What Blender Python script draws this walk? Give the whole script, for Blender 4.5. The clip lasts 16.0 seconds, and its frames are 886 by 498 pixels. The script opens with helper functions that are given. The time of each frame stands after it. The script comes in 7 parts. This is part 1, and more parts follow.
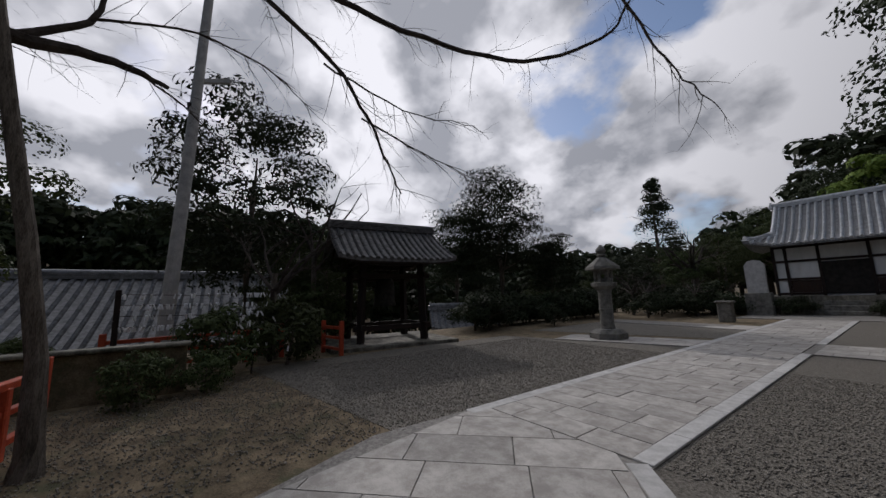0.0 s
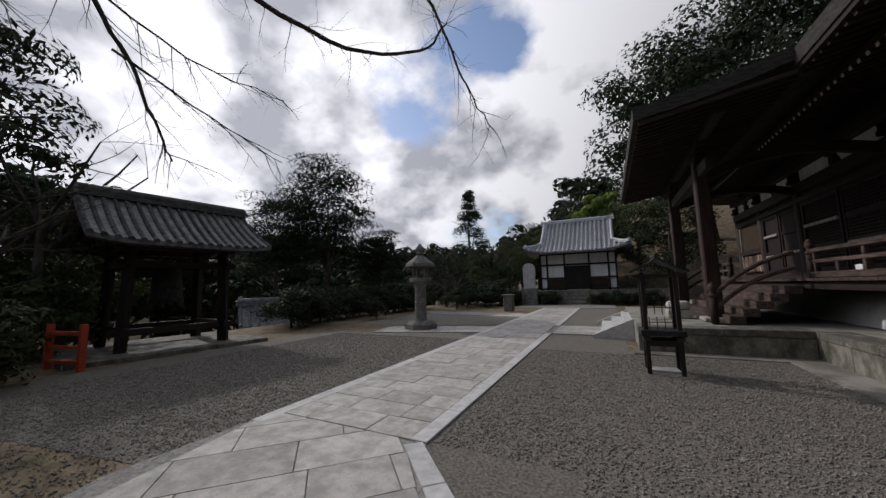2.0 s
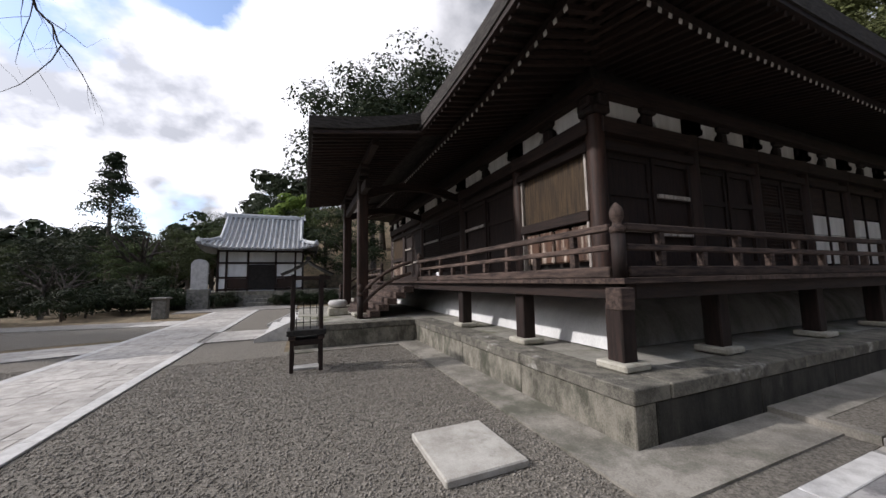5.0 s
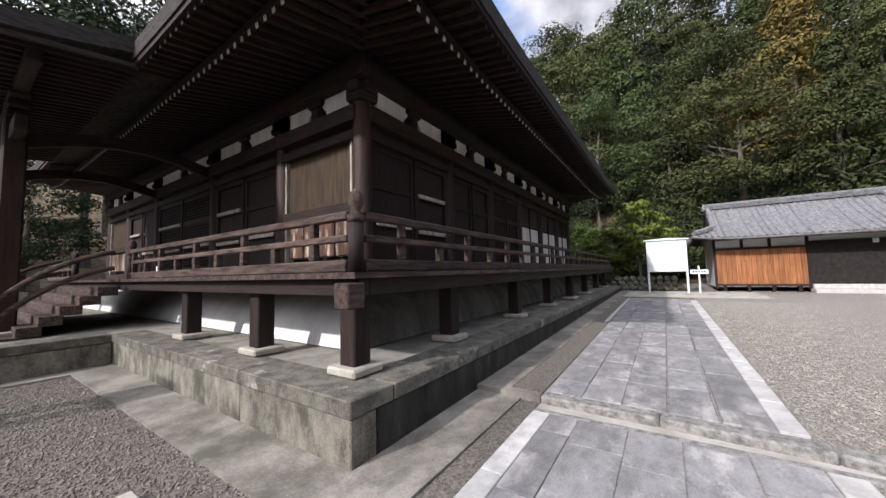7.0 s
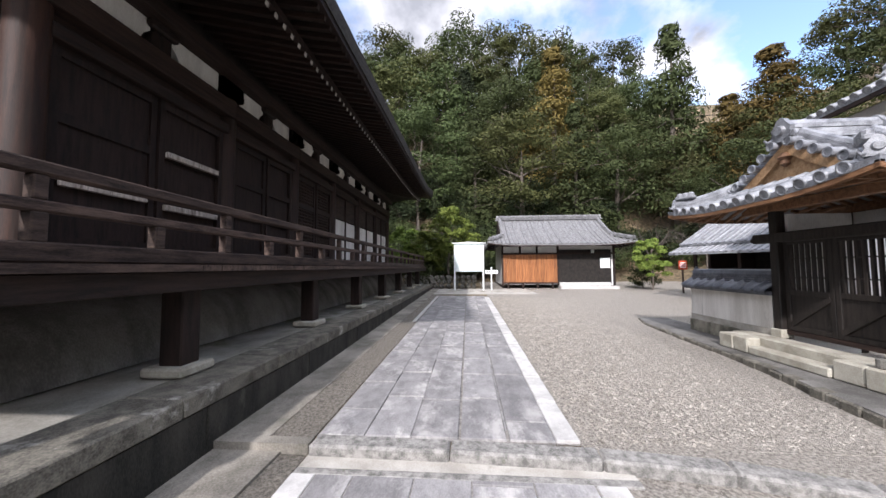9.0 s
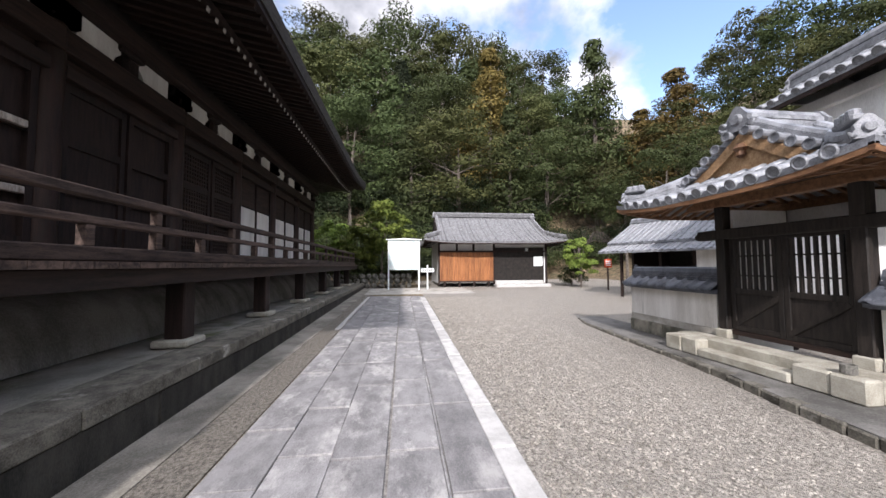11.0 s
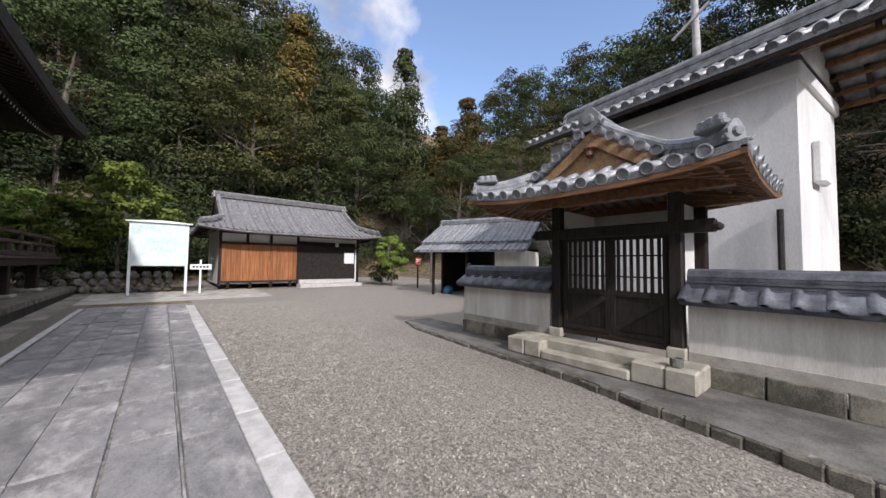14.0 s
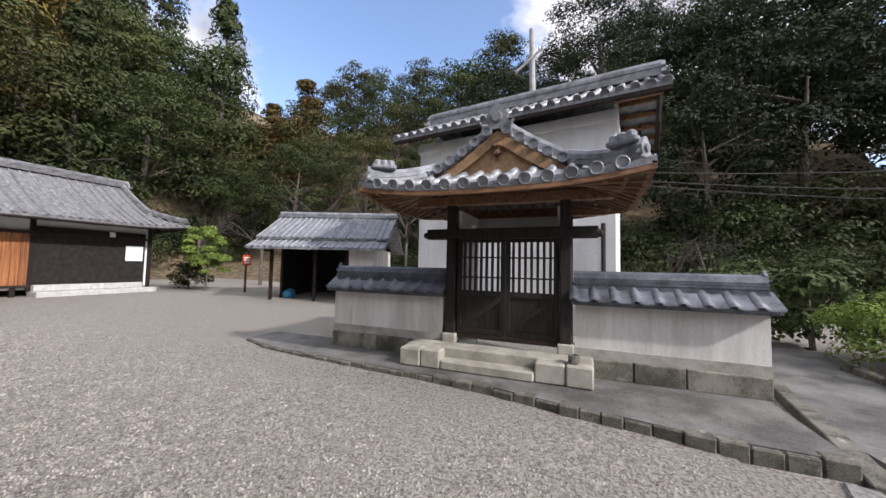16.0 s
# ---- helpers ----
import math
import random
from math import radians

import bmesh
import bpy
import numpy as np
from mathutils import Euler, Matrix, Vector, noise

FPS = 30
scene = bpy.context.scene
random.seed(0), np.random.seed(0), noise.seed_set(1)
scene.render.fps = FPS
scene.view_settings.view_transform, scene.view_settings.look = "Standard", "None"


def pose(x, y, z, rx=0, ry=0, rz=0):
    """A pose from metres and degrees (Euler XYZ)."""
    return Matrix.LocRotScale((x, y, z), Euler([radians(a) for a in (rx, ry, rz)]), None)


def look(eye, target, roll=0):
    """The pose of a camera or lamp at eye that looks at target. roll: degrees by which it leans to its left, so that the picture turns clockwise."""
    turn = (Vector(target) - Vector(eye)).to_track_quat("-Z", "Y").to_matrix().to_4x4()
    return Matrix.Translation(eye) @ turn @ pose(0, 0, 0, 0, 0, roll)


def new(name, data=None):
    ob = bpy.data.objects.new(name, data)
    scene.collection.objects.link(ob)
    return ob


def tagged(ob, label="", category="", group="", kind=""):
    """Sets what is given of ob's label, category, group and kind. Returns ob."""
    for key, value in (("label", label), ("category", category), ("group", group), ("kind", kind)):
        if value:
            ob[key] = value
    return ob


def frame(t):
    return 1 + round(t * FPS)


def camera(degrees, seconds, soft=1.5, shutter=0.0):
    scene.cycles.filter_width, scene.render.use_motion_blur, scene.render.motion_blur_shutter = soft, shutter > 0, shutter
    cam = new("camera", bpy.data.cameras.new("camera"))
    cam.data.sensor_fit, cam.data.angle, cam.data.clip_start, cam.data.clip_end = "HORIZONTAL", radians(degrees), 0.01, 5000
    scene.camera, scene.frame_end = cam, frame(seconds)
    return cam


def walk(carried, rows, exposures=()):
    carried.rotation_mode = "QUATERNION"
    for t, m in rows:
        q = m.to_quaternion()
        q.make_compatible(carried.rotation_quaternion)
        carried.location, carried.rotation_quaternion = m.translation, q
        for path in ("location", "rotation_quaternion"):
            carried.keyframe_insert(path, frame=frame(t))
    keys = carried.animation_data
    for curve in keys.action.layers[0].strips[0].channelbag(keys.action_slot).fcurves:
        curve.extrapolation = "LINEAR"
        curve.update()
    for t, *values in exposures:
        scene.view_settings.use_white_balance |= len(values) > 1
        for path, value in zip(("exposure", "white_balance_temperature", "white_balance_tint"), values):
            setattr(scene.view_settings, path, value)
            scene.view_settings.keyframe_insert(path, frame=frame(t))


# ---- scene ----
cam = camera(106.0, 16.0)
PATH = [
    (0.0, -1.520, 0.165, 1.623, 98.24, 1.64, 54.45),
    (0.5, -1.446, 0.187, 1.624, 97.58, 1.30, 48.24),
    (1.0, -1.413, 0.229, 1.625, 97.03, 1.15, 39.83),
    (1.5, -1.381, 0.328, 1.628, 96.62, 1.39, 33.27),
    (2.0, -1.309, 0.447, 1.631, 96.45, 1.35, 26.34),
    (2.5, -1.236, 0.524, 1.635, 96.53, 1.27, 18.49),
    (3.0, -1.158, 0.580, 1.638, 96.34, 1.32, 10.15),
    (3.5, -1.078, 0.602, 1.650, 96.20, 1.13, 0.43),
    (6.0, -0.174, 0.846, 1.636, 94.56, 1.05, -38.81),
    (6.5, 0.052, 0.873, 1.620, 94.45, 1.10, -48.78),
    (7.0, 0.401, 0.868, 1.610, 93.96, 1.40, -56.42),
    (7.5, 0.687, 0.872, 1.608, 93.94, 1.05, -62.57),
    (8.0, 1.007, 0.887, 1.602, 93.68, 0.69, -70.51),
    (8.5, 1.303, 0.872, 1.592, 93.42, 0.47, -79.72),
    (9.0, 1.630, 0.842, 1.594, 93.17, 0.28, -85.77),
    (9.2, 1.774, 0.844, 1.594, 93.15, 0.23, -87.83),
    (11.5, 3.008, 0.785, 1.578, 92.81, 0.12, -100.02),
    (12.0, 3.312, 0.743, 1.564, 92.84, -0.12, -104.79),
    (12.5, 3.653, 0.688, 1.548, 92.59, -0.29, -109.60),
    (13.0, 3.917, 0.668, 1.555, 92.66, -0.42, -115.82),
    (13.5, 4.243, 0.655, 1.560, 92.71, -0.65, -122.74),
    (14.0, 4.515, 0.667, 1.559, 92.58, -0.73, -130.02),
    (14.5, 4.823, 0.623, 1.567, 92.64, -0.96, -137.38),
    (15.0, 5.104, 0.625, 1.563, 92.83, -1.05, -144.96),
    (15.5, 5.383, 0.609, 1.564, 93.04, -1.30, -153.98),
    (16.0, 5.685, 0.558, 1.565, 92.96, -1.17, -158.27),
]
EXPOSURES = [(0.0, -1.42, 6300, 15), (1.0, -1.27, 6300, 15), (2.0, -1.05, 6350, 15), (3.5, -0.8, 6350, 15), (6.0, 0.2, 6350, 16), (7.0, 0.35, 6300, 17), (9.0, 0.6, 6250, 17), (12.0, 0.4, 6350, 17), (14.0, 0.02, 6350, 17), (15.0, 0.0, 6350, 17), (16.0, 0.22, 6300, 17)]
walk(cam, [(t, pose(*p)) for t, *p in PATH], EXPOSURES)
CLOUD, SKY, SUN_POWER = 0.93, 0.27, 3.6

# ---- world and sun ----
SUN = Vector((-0.80, 0.21, 0.56)).normalized()
world = bpy.data.worlds.new("sky")
scene.world = world
world.use_nodes = True
wn, wl = world.node_tree.nodes, world.node_tree.links
wn.clear()


def wnode(kind, **props):
    n = wn.new(kind)
    for k, v in props.items():
        if k == "operation":
            n.operation = v
        elif k == "data_type":
            n.data_type = v
    return n


w_out, w_bg = wn.new("ShaderNodeOutputWorld"), wn.new("ShaderNodeBackground")
w_sky = wn.new("ShaderNodeTexSky")
w_sky.sky_type, w_sky.sun_disc = "NISHITA", False
w_sky.sun_elevation, w_sky.sun_rotation = radians(34), radians(-75)
w_dir = wn.new("ShaderNodeTexCoord")
w_sep = wn.new("ShaderNodeSeparateXYZ")
wl.new(w_dir.outputs["Generated"], w_sep.inputs[0])
w_lift = wnode("ShaderNodeMath", operation="ADD")
w_lift.inputs[1].default_value = 0.62
wl.new(w_sep.outputs[2], w_lift.inputs[0])
w_max = wnode("ShaderNodeMath", operation="MAXIMUM")
w_max.inputs[1].default_value = 0.3
wl.new(w_lift.outputs[0], w_max.inputs[0])
w_plan = wnode("ShaderNodeVectorMath", operation="DIVIDE")
wl.new(w_dir.outputs["Generated"], w_plan.inputs[0])
wl.new(w_max.outputs[0], w_plan.inputs[1])
w_cloud = wn.new("ShaderNodeTexNoise")
w_cloud.inputs["Scale"].default_value, w_cloud.inputs["Detail"].default_value, w_cloud.inputs["Roughness"].default_value = 2.3, 10, 0.54
w_shift = wnode("ShaderNodeVectorMath", operation="ADD")
w_shift.inputs[1].default_value = (3.4, 1.2, 0)
wl.new(w_plan.outputs[0], w_shift.inputs[0])
wl.new(w_shift.outputs[0], w_cloud.inputs["Vector"])
# the cover thins out towards the south-east
w_side = wnode("ShaderNodeVectorMath", operation="DOT_PRODUCT")
w_side.inputs[1].default_value = (-0.038, 0.057, 0.0)
wl.new(w_dir.outputs["Generated"], w_side.inputs[0])
w_thin = wnode("ShaderNodeMath", operation="ADD")
wl.new(w_cloud.outputs[0], w_thin.inputs[0])
wl.new(w_side.outputs["Value"], w_thin.inputs[1])
w_cover = wn.new("ShaderNodeValToRGB")
w_cover.color_ramp.elements[0].position, w_cover.color_ramp.elements[1].position = 0.36, 0.44
# breaks in the cover to the north and to the south-east
w_open = w_thin
for g_dir, g_from, g_to, g_deep in (((-0.36, 0.73, 0.58), 0.955, 0.995, -0.17), ((0.42, -0.71, 0.56), 0.90, 0.985, -0.22)):
    w_d = wnode("ShaderNodeVectorMath", operation="DOT_PRODUCT")
    w_d.inputs[1].default_value = Vector(g_dir).normalized()
    wl.new(w_dir.outputs["Generated"], w_d.inputs[0])
    w_r = wn.new("ShaderNodeMapRange")
    w_r.interpolation_type = "SMOOTHSTEP"
    w_r.inputs["From Min"].default_value, w_r.inputs["From Max"].default_value = g_from, g_to
    w_r.inputs["To Min"].default_value, w_r.inputs["To Max"].default_value = 0.0, g_deep
    wl.new(w_d.outputs["Value"], w_r.inputs["Value"])
    w_a = wnode("ShaderNodeMath", operation="ADD")
    wl.new(w_open.outputs[0], w_a.inputs[0])
    wl.new(w_r.outputs[0], w_a.inputs[1])
    w_open = w_a
wl.new(w_open.outputs[0], w_cover.inputs[0])
w_body = wn.new("ShaderNodeTexNoise")
w_body.inputs["Scale"].default_value, w_body.inputs["Detail"].default_value, w_body.inputs["Roughness"].default_value = 3.6, 10, 0.52
wl.new(w_plan.outputs[0], w_body.inputs["Vector"])
w_tone = wn.new("ShaderNodeValToRGB")
w_tone.color_ramp.elements[0].position, w_tone.color_ramp.elements[0].color = 0.40, (0.42, 0.44, 0.475, 1)
w_tone.color_ramp.elements[1].position, w_tone.color_ramp.elements[1].color = 0.55, (1.06, 1.07, 1.09, 1)
wl.new(w_body.outputs[0], w_tone.inputs[0])
w_dot = wnode("ShaderNodeVectorMath", operation="DOT_PRODUCT")
w_dot.inputs[1].default_value = SUN
wl.new(w_dir.outputs["Generated"], w_dot.inputs[0])
w_glow = wn.new("ShaderNodeMapRange")
w_glow.interpolation_type = "SMOOTHSTEP"
w_glow.inputs["From Min"].default_value, w_glow.inputs["From Max"].default_value = 0.1, 1.0
w_glow.inputs["To Min"].default_value, w_glow.inputs["To Max"].default_value = CLOUD, CLOUD * 2.4
wl.new(w_dot.outputs["Value"], w_glow.inputs["Value"])
w_lit = wnode("ShaderNodeVectorMath", operation="SCALE")
wl.new(w_tone.outputs[0], w_lit.inputs[0])
wl.new(w_glow.outputs[0], w_lit.inputs["Scale"])
w_blue = wnode("ShaderNodeVectorMath", operation="SCALE")
w_blue.inputs["Scale"].default_value = SKY
wl.new(w_sky.outputs[0], w_blue.inputs[0])
w_mix = wn.new("ShaderNodeMix")
w_mix.data_type = "RGBA"
wl.new(w_cover.outputs[0], w_mix.inputs["Factor"])
wl.new(w_blue.outputs[0], w_mix.inputs["A"])
wl.new(w_lit.outputs[0], w_mix.inputs["B"])
wl.new(w_mix.outputs["Result"], w_bg.inputs["Color"])
wl.new(w_bg.outputs[0], w_out.inputs[0])

sun_data = bpy.data.lights.new("sun", "SUN")
sun_data.energy, sun_data.angle, sun_data.color = SUN_POWER, radians(1.5), (1.0, 0.965, 0.91)
sun = new("sun", sun_data)
sun.matrix_world = look(SUN * 60, (0, 0, 0))


# ---- materials ----
def material(name, dark, light, rough=0.8, scale=6.0, fine=60.0, bump=0.25, stretch=(1, 1, 1), metal=0.0, vary=0.0, stain=None, stain_at=0.55, space="Object", spec=0.35, dist=0.01):
    """Two scales of variation between two colours, fine relief, an optional third stain colour, and a change from piece to piece."""
    m = bpy.data.materials.new(name)
    m.use_nodes = True
    n, l = m.node_tree.nodes, m.node_tree.links
    b = n["Principled BSDF"]
    tc, mp = n.new("ShaderNodeTexCoord"), n.new("ShaderNodeMapping")
    mp.inputs["Scale"].default_value = stretch
    info = n.new("ShaderNodeObjectInfo")
    if space == "World":
        geo = n.new("ShaderNodeNewGeometry")
        l.new(geo.outputs["Position"], mp.inputs["Vector"])
    else:
        l.new(tc.outputs["Object"], mp.inputs["Vector"])
        if vary:
            mul = n.new("ShaderNodeMath")
            mul.operation = "MULTIPLY"
            mul.inputs[1].default_value = 37.0
            l.new(info.outputs["Random"], mul.inputs[0])
            l.new(mul.outputs[0], mp.inputs["Location"])
    big, small = n.new("ShaderNodeTexNoise"), n.new("ShaderNodeTexNoise")
    big.inputs["Scale"].default_value, big.inputs["Detail"].default_value, big.inputs["Roughness"].default_value = scale, 6, 0.65
    small.inputs["Scale"].default_value, small.inputs["Detail"].default_value = fine, 4
    for t in (big, small):
        l.new(mp.outputs[0], t.inputs["Vector"])
    add = n.new("ShaderNodeMath")
    add.operation = "MULTIPLY_ADD"
    add.inputs[1].default_value = 0.45
    l.new(small.outputs[0], add.inputs[0])
    l.new(big.outputs[0], add.inputs[2])
    ramp = n.new("ShaderNodeValToRGB")
    ramp.color_ramp.elements[0].position, ramp.color_ramp.elements[0].color = 0.57, (*dark, 1)
    ramp.color_ramp.elements[1].position, ramp.color_ramp.elements[1].color = 0.87, (*light, 1)
    l.new(add.outputs[0], ramp.inputs[0])
    colour = ramp.outputs[0]
    if stain:
        st, sr, mx = n.new("ShaderNodeTexNoise"), n.new("ShaderNodeValToRGB"), n.new("ShaderNodeMix")
        st.inputs["Scale"].default_value, st.inputs["Detail"].default_value, st.inputs["Roughness"].default_value = scale * 0.45, 9, 0.72
        l.new(mp.outputs[0], st.inputs["Vector"])
        sr.color_ramp.elements[0].position, sr.color_ramp.elements[1].position = stain_at - 0.06, stain_at + 0.07
        l.new(st.outputs[0], sr.inputs[0])
        mx.data_type = "RGBA"
        l.new(sr.outputs[0], mx.inputs["Factor"])
        l.new(colour, mx.inputs["A"])
        mx.inputs["B"].default_value = (*stain, 1)
        colour = mx.outputs["Result"]
    if vary:
        hs, mr = n.new("ShaderNodeHueSaturation"), n.new("ShaderNodeMapRange")
        mr.inputs["To Min"].default_value, mr.inputs["To Max"].default_value = 1 - vary, 1 + vary
        l.new(info.outputs["Random"], mr.inputs["Value"])
        l.new(mr.outputs[0], hs.inputs["Value"])
        l.new(colour, hs.inputs["Color"])
        colour = hs.outputs[0]
    l.new(colour, b.inputs["Base Color"])
    b.inputs["Roughness"].default_value, b.inputs["Metallic"].default_value = rough, metal
    b.inputs["Specular IOR Level"].default_value = spec
    bp = n.new("ShaderNodeBump")
    bp.inputs["Strength"].default_value, bp.inputs["Distance"].default_value = bump, dist
    l.new(add.outputs[0], bp.inputs["Height"])
    l.new(bp.outputs[0], b.inputs["Normal"])
    return m


def leaf_material(name, dark, light, hue=0.014):
    """Leaves: a tone for each leaf, a shift for each tree, light passing through."""
    m = bpy.data.materials.new(name)
    m.use_nodes = True
    n, l = m.node_tree.nodes, m.node_tree.links
    b = n["Principled BSDF"]
    geo, info = n.new("ShaderNodeNewGeometry"), n.new("ShaderNodeObjectInfo")
    ramp, hs, mr, mv = n.new("ShaderNodeValToRGB"), n.new("ShaderNodeHueSaturation"), n.new("ShaderNodeMapRange"), n.new("ShaderNodeMapRange")
    ramp.color_ramp.elements[0].color, ramp.color_ramp.elements[1].color = (*dark, 1), (*light, 1)
    l.new(geo.outputs["Random Per Island"], ramp.inputs[0])
    mr.inputs["To Min"].default_value, mr.inputs["To Max"].default_value = 0.5 - hue, 0.5 + hue
    mv.inputs["To Min"].default_value, mv.inputs["To Max"].default_value = 0.7, 1.3
    l.new(info.outputs["Random"], mr.inputs["Value"])
    l.new(info.outputs["Random"], mv.inputs["Value"])
    l.new(mr.outputs[0], hs.inputs["Hue"])
    l.new(mv.outputs[0], hs.inputs["Value"])
    l.new(ramp.outputs[0], hs.inputs["Color"])
    l.new(hs.outputs[0], b.inputs["Base Color"])
    b.inputs["Roughness"].default_value, b.inputs["Specular IOR Level"].default_value = 0.7, 0.14
    tr, mix, out = n.new("ShaderNodeBsdfTranslucent"), n.new("ShaderNodeMixShader"), n["Material Output"]
    l.new(hs.outputs[0], tr.inputs["Color"])
    mix.inputs[0].default_value = 0.14
    l.new(b.outputs[0], mix.inputs[1])
    l.new(tr.outputs[0], mix.inputs[2])
    l.new(mix.outputs[0], out.inputs["Surface"])
    return m


M_GRAVEL = material("gravel", (0.12, 0.109, 0.093), (0.43, 0.396, 0.346), 0.95, 34, 150, 0.9, space="World", stain=(0.10, 0.085, 0.06), stain_at=0.66, dist=0.03)
M_PEBBLE = material("pebble", (0.125, 0.113, 0.096), (0.45, 0.414, 0.36), 0.9, 9, 60, 0.3, space="World")
M_EARTH = material("earth", (0.075, 0.056, 0.033), (0.23, 0.175, 0.108), 0.97, 3, 40, 0.8, space="World", stain=(0.07, 0.07, 0.035), stain_at=0.58, dist=0.03)
M_PAVE = material("granite_paving", (0.27, 0.25, 0.226), (0.46, 0.437, 0.405), 0.75, 5, 120, 0.12, vary=0.16, stain=(0.275, 0.257, 0.234), stain_at=0.60)
M_PAVE_SIDE = material("worn_slate_paving", (0.165, 0.160, 0.160), (0.285, 0.277, 0.275), 0.7, 4, 60, 0.2, (0.8, 1.35, 1), vary=0.16, stain=(0.44, 0.425, 0.41), stain_at=0.585)
M_BORDER = material("border_granite", (0.38, 0.37, 0.355), (0.55, 0.54, 0.52), 0.75, 6, 130, 0.1, vary=0.08)
M_JOINT = material("joint_grit", (0.14, 0.13, 0.12), (0.30, 0.285, 0.26), 0.95, 20, 120, 0.5, space="World")
M_PLINTH = material("plinth_stone", (0.075, 0.07, 0.055), (0.27, 0.25, 0.205), 0.85, 3.0, 70, 0.3, (1.2, 1.2, 0.7), vary=0.14, stain=(0.065, 0.066, 0.048), stain_at=0.55)
M_CAP = material("lichen_cap_stone", (0.06, 0.056, 0.046), (0.185, 0.172, 0.142), 0.9, 5, 80, 0.4, vary=0.1, stain=(0.46, 0.45, 0.41), stain_at=0.66)
M_CONCRETE = material("apron_concrete", (0.30, 0.28, 0.245), (0.47, 0.45, 0.41), 0.9, 2.5, 90, 0.2, space="World", stain=(0.17, 0.165, 0.13), stain_at=0.60)
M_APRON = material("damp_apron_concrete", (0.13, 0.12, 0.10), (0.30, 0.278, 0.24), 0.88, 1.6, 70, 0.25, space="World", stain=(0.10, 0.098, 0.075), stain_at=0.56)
M_MOSSY = material("mossy_terrace", (0.18, 0.17, 0.145), (0.34, 0.325, 0.285), 0.92, 2.2, 80, 0.25, space="World", stain=(0.10, 0.105, 0.05), stain_at=0.58)
M_DARKPAVE = material("dark_damp_paving", (0.075, 0.072, 0.066), (0.20, 0.193, 0.18), 0.9, 1.6, 80, 0.3, space="World", stain=(0.30, 0.29, 0.265), stain_at=0.66)
# plinth stone with the side's shade put into the colour, plus pale streaks
M_PLINTH_SHADE = material("shaded_side_plinth_stone", (0.012, 0.012, 0.010), (0.046, 0.043, 0.036), 0.85, 3.0, 70, 0.35, (1.6, 1.6, 0.5), vary=0.14, stain=(0.10, 0.095, 0.08), stain_at=0.66)
M_GRANITE = material("speckled_kerb_granite", (0.11, 0.107, 0.10), (0.31, 0.30, 0.28), 0.9, 14, 160, 0.35, space="World", stain=(0.11, 0.11, 0.075), stain_at=0.64)
M_GABLE = material("fresh_gable_board", (0.26, 0.15, 0.075), (0.45, 0.29, 0.155), 0.65, 3, 50, 0.15, (1, 6, 6), vary=0.1)
M_GATEWOOD = material("blackened_gate_timber", (0.009, 0.0075, 0.0065), (0.034, 0.027, 0.023), 0.6, 3, 40, 0.3, (6, 6, 0.6), vary=0.2)
M_GRAVEL_DARK = material("dark_gravel", (0.082, 0.073, 0.060), (0.265, 0.242, 0.205), 0.95, 34, 150, 0.9, space="World", stain=(0.05, 0.042, 0.03), stain_at=0.64, dist=0.03)
M_PEBBLE_DARK = material("dark_pebble", (0.085, 0.076, 0.064), (0.30, 0.274, 0.235), 0.9, 9, 60, 0.3, space="World")
M_DARKWOOD = material("weathered_dark_timber", (0.0081, 0.0047, 0.0038), (0.0278, 0.0155, 0.0120), 0.75, 3, 40, 0.35, (6, 6, 0.6), vary=0.2)
M_DARKWOOD_X = material("weathered_dark_beam", (0.0104, 0.0060, 0.0048), (0.0383, 0.0215, 0.0158), 0.75, 3, 40, 0.35, (0.6, 6, 6), vary=0.2)
M_DARKWOOD_Y = material("weathered_dark_rafter", (0.0100, 0.0056, 0.0045), (0.0362, 0.0203, 0.0150), 0.75, 3, 40, 0.35, (6, 0.6, 6), vary=0.25)
M_REDWOOD = material("reddish_column_timber", (0.013, 0.0062, 0.0042), (0.046, 0.0205, 0.0128), 0.65, 3, 40, 0.3, (6, 6, 0.5), vary=0.15, stain=(0.025, 0.0155, 0.011), stain_at=0.55)
M_GREYWOOD = material("greyed_rail_timber", (0.0162, 0.0105, 0.0086), (0.0950, 0.0640, 0.0509), 0.85, 3, 50, 0.4, (0.8, 6, 6), vary=0.2)
M_GREYWOOD_Y = material("greyed_rail_timber_y", (0.0162, 0.0105, 0.0086), (0.1131, 0.0772, 0.0614), 0.85, 3, 50, 0.4, (6, 0.8, 6), vary=0.2)
M_PANEL = material("ochre_door_panel", (0.0140, 0.0082, 0.0039), (0.0663, 0.0398, 0.0164), 0.7, 3, 50, 0.25, (7, 7, 0.5), vary=0.12)
# near-black that puts the shade of interiors into the colour; also used for lettering
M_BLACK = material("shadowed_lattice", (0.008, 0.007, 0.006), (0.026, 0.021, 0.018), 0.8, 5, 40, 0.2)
M_PLASTER = material("white_plaster", (0.60, 0.60, 0.59), (0.80, 0.80, 0.79), 0.9, 1.3, 60, 0.06, (1, 1, 0.3), space="World")
M_PLASTER_OLD = material("stained_plaster", (0.55, 0.53, 0.49), (0.76, 0.74, 0.70), 0.92, 1.3, 60, 0.1, (2.2, 2.2, 0.35), space="World", stain=(0.42, 0.40, 0.36), stain_at=0.66)
M_TILE = material("smoked_roof_tile", (0.10, 0.105, 0.115), (0.29, 0.30, 0.32), 0.38, 4, 60, 0.2, vary=0.25, spec=0.6, stain=(0.34, 0.345, 0.35), stain_at=0.68)
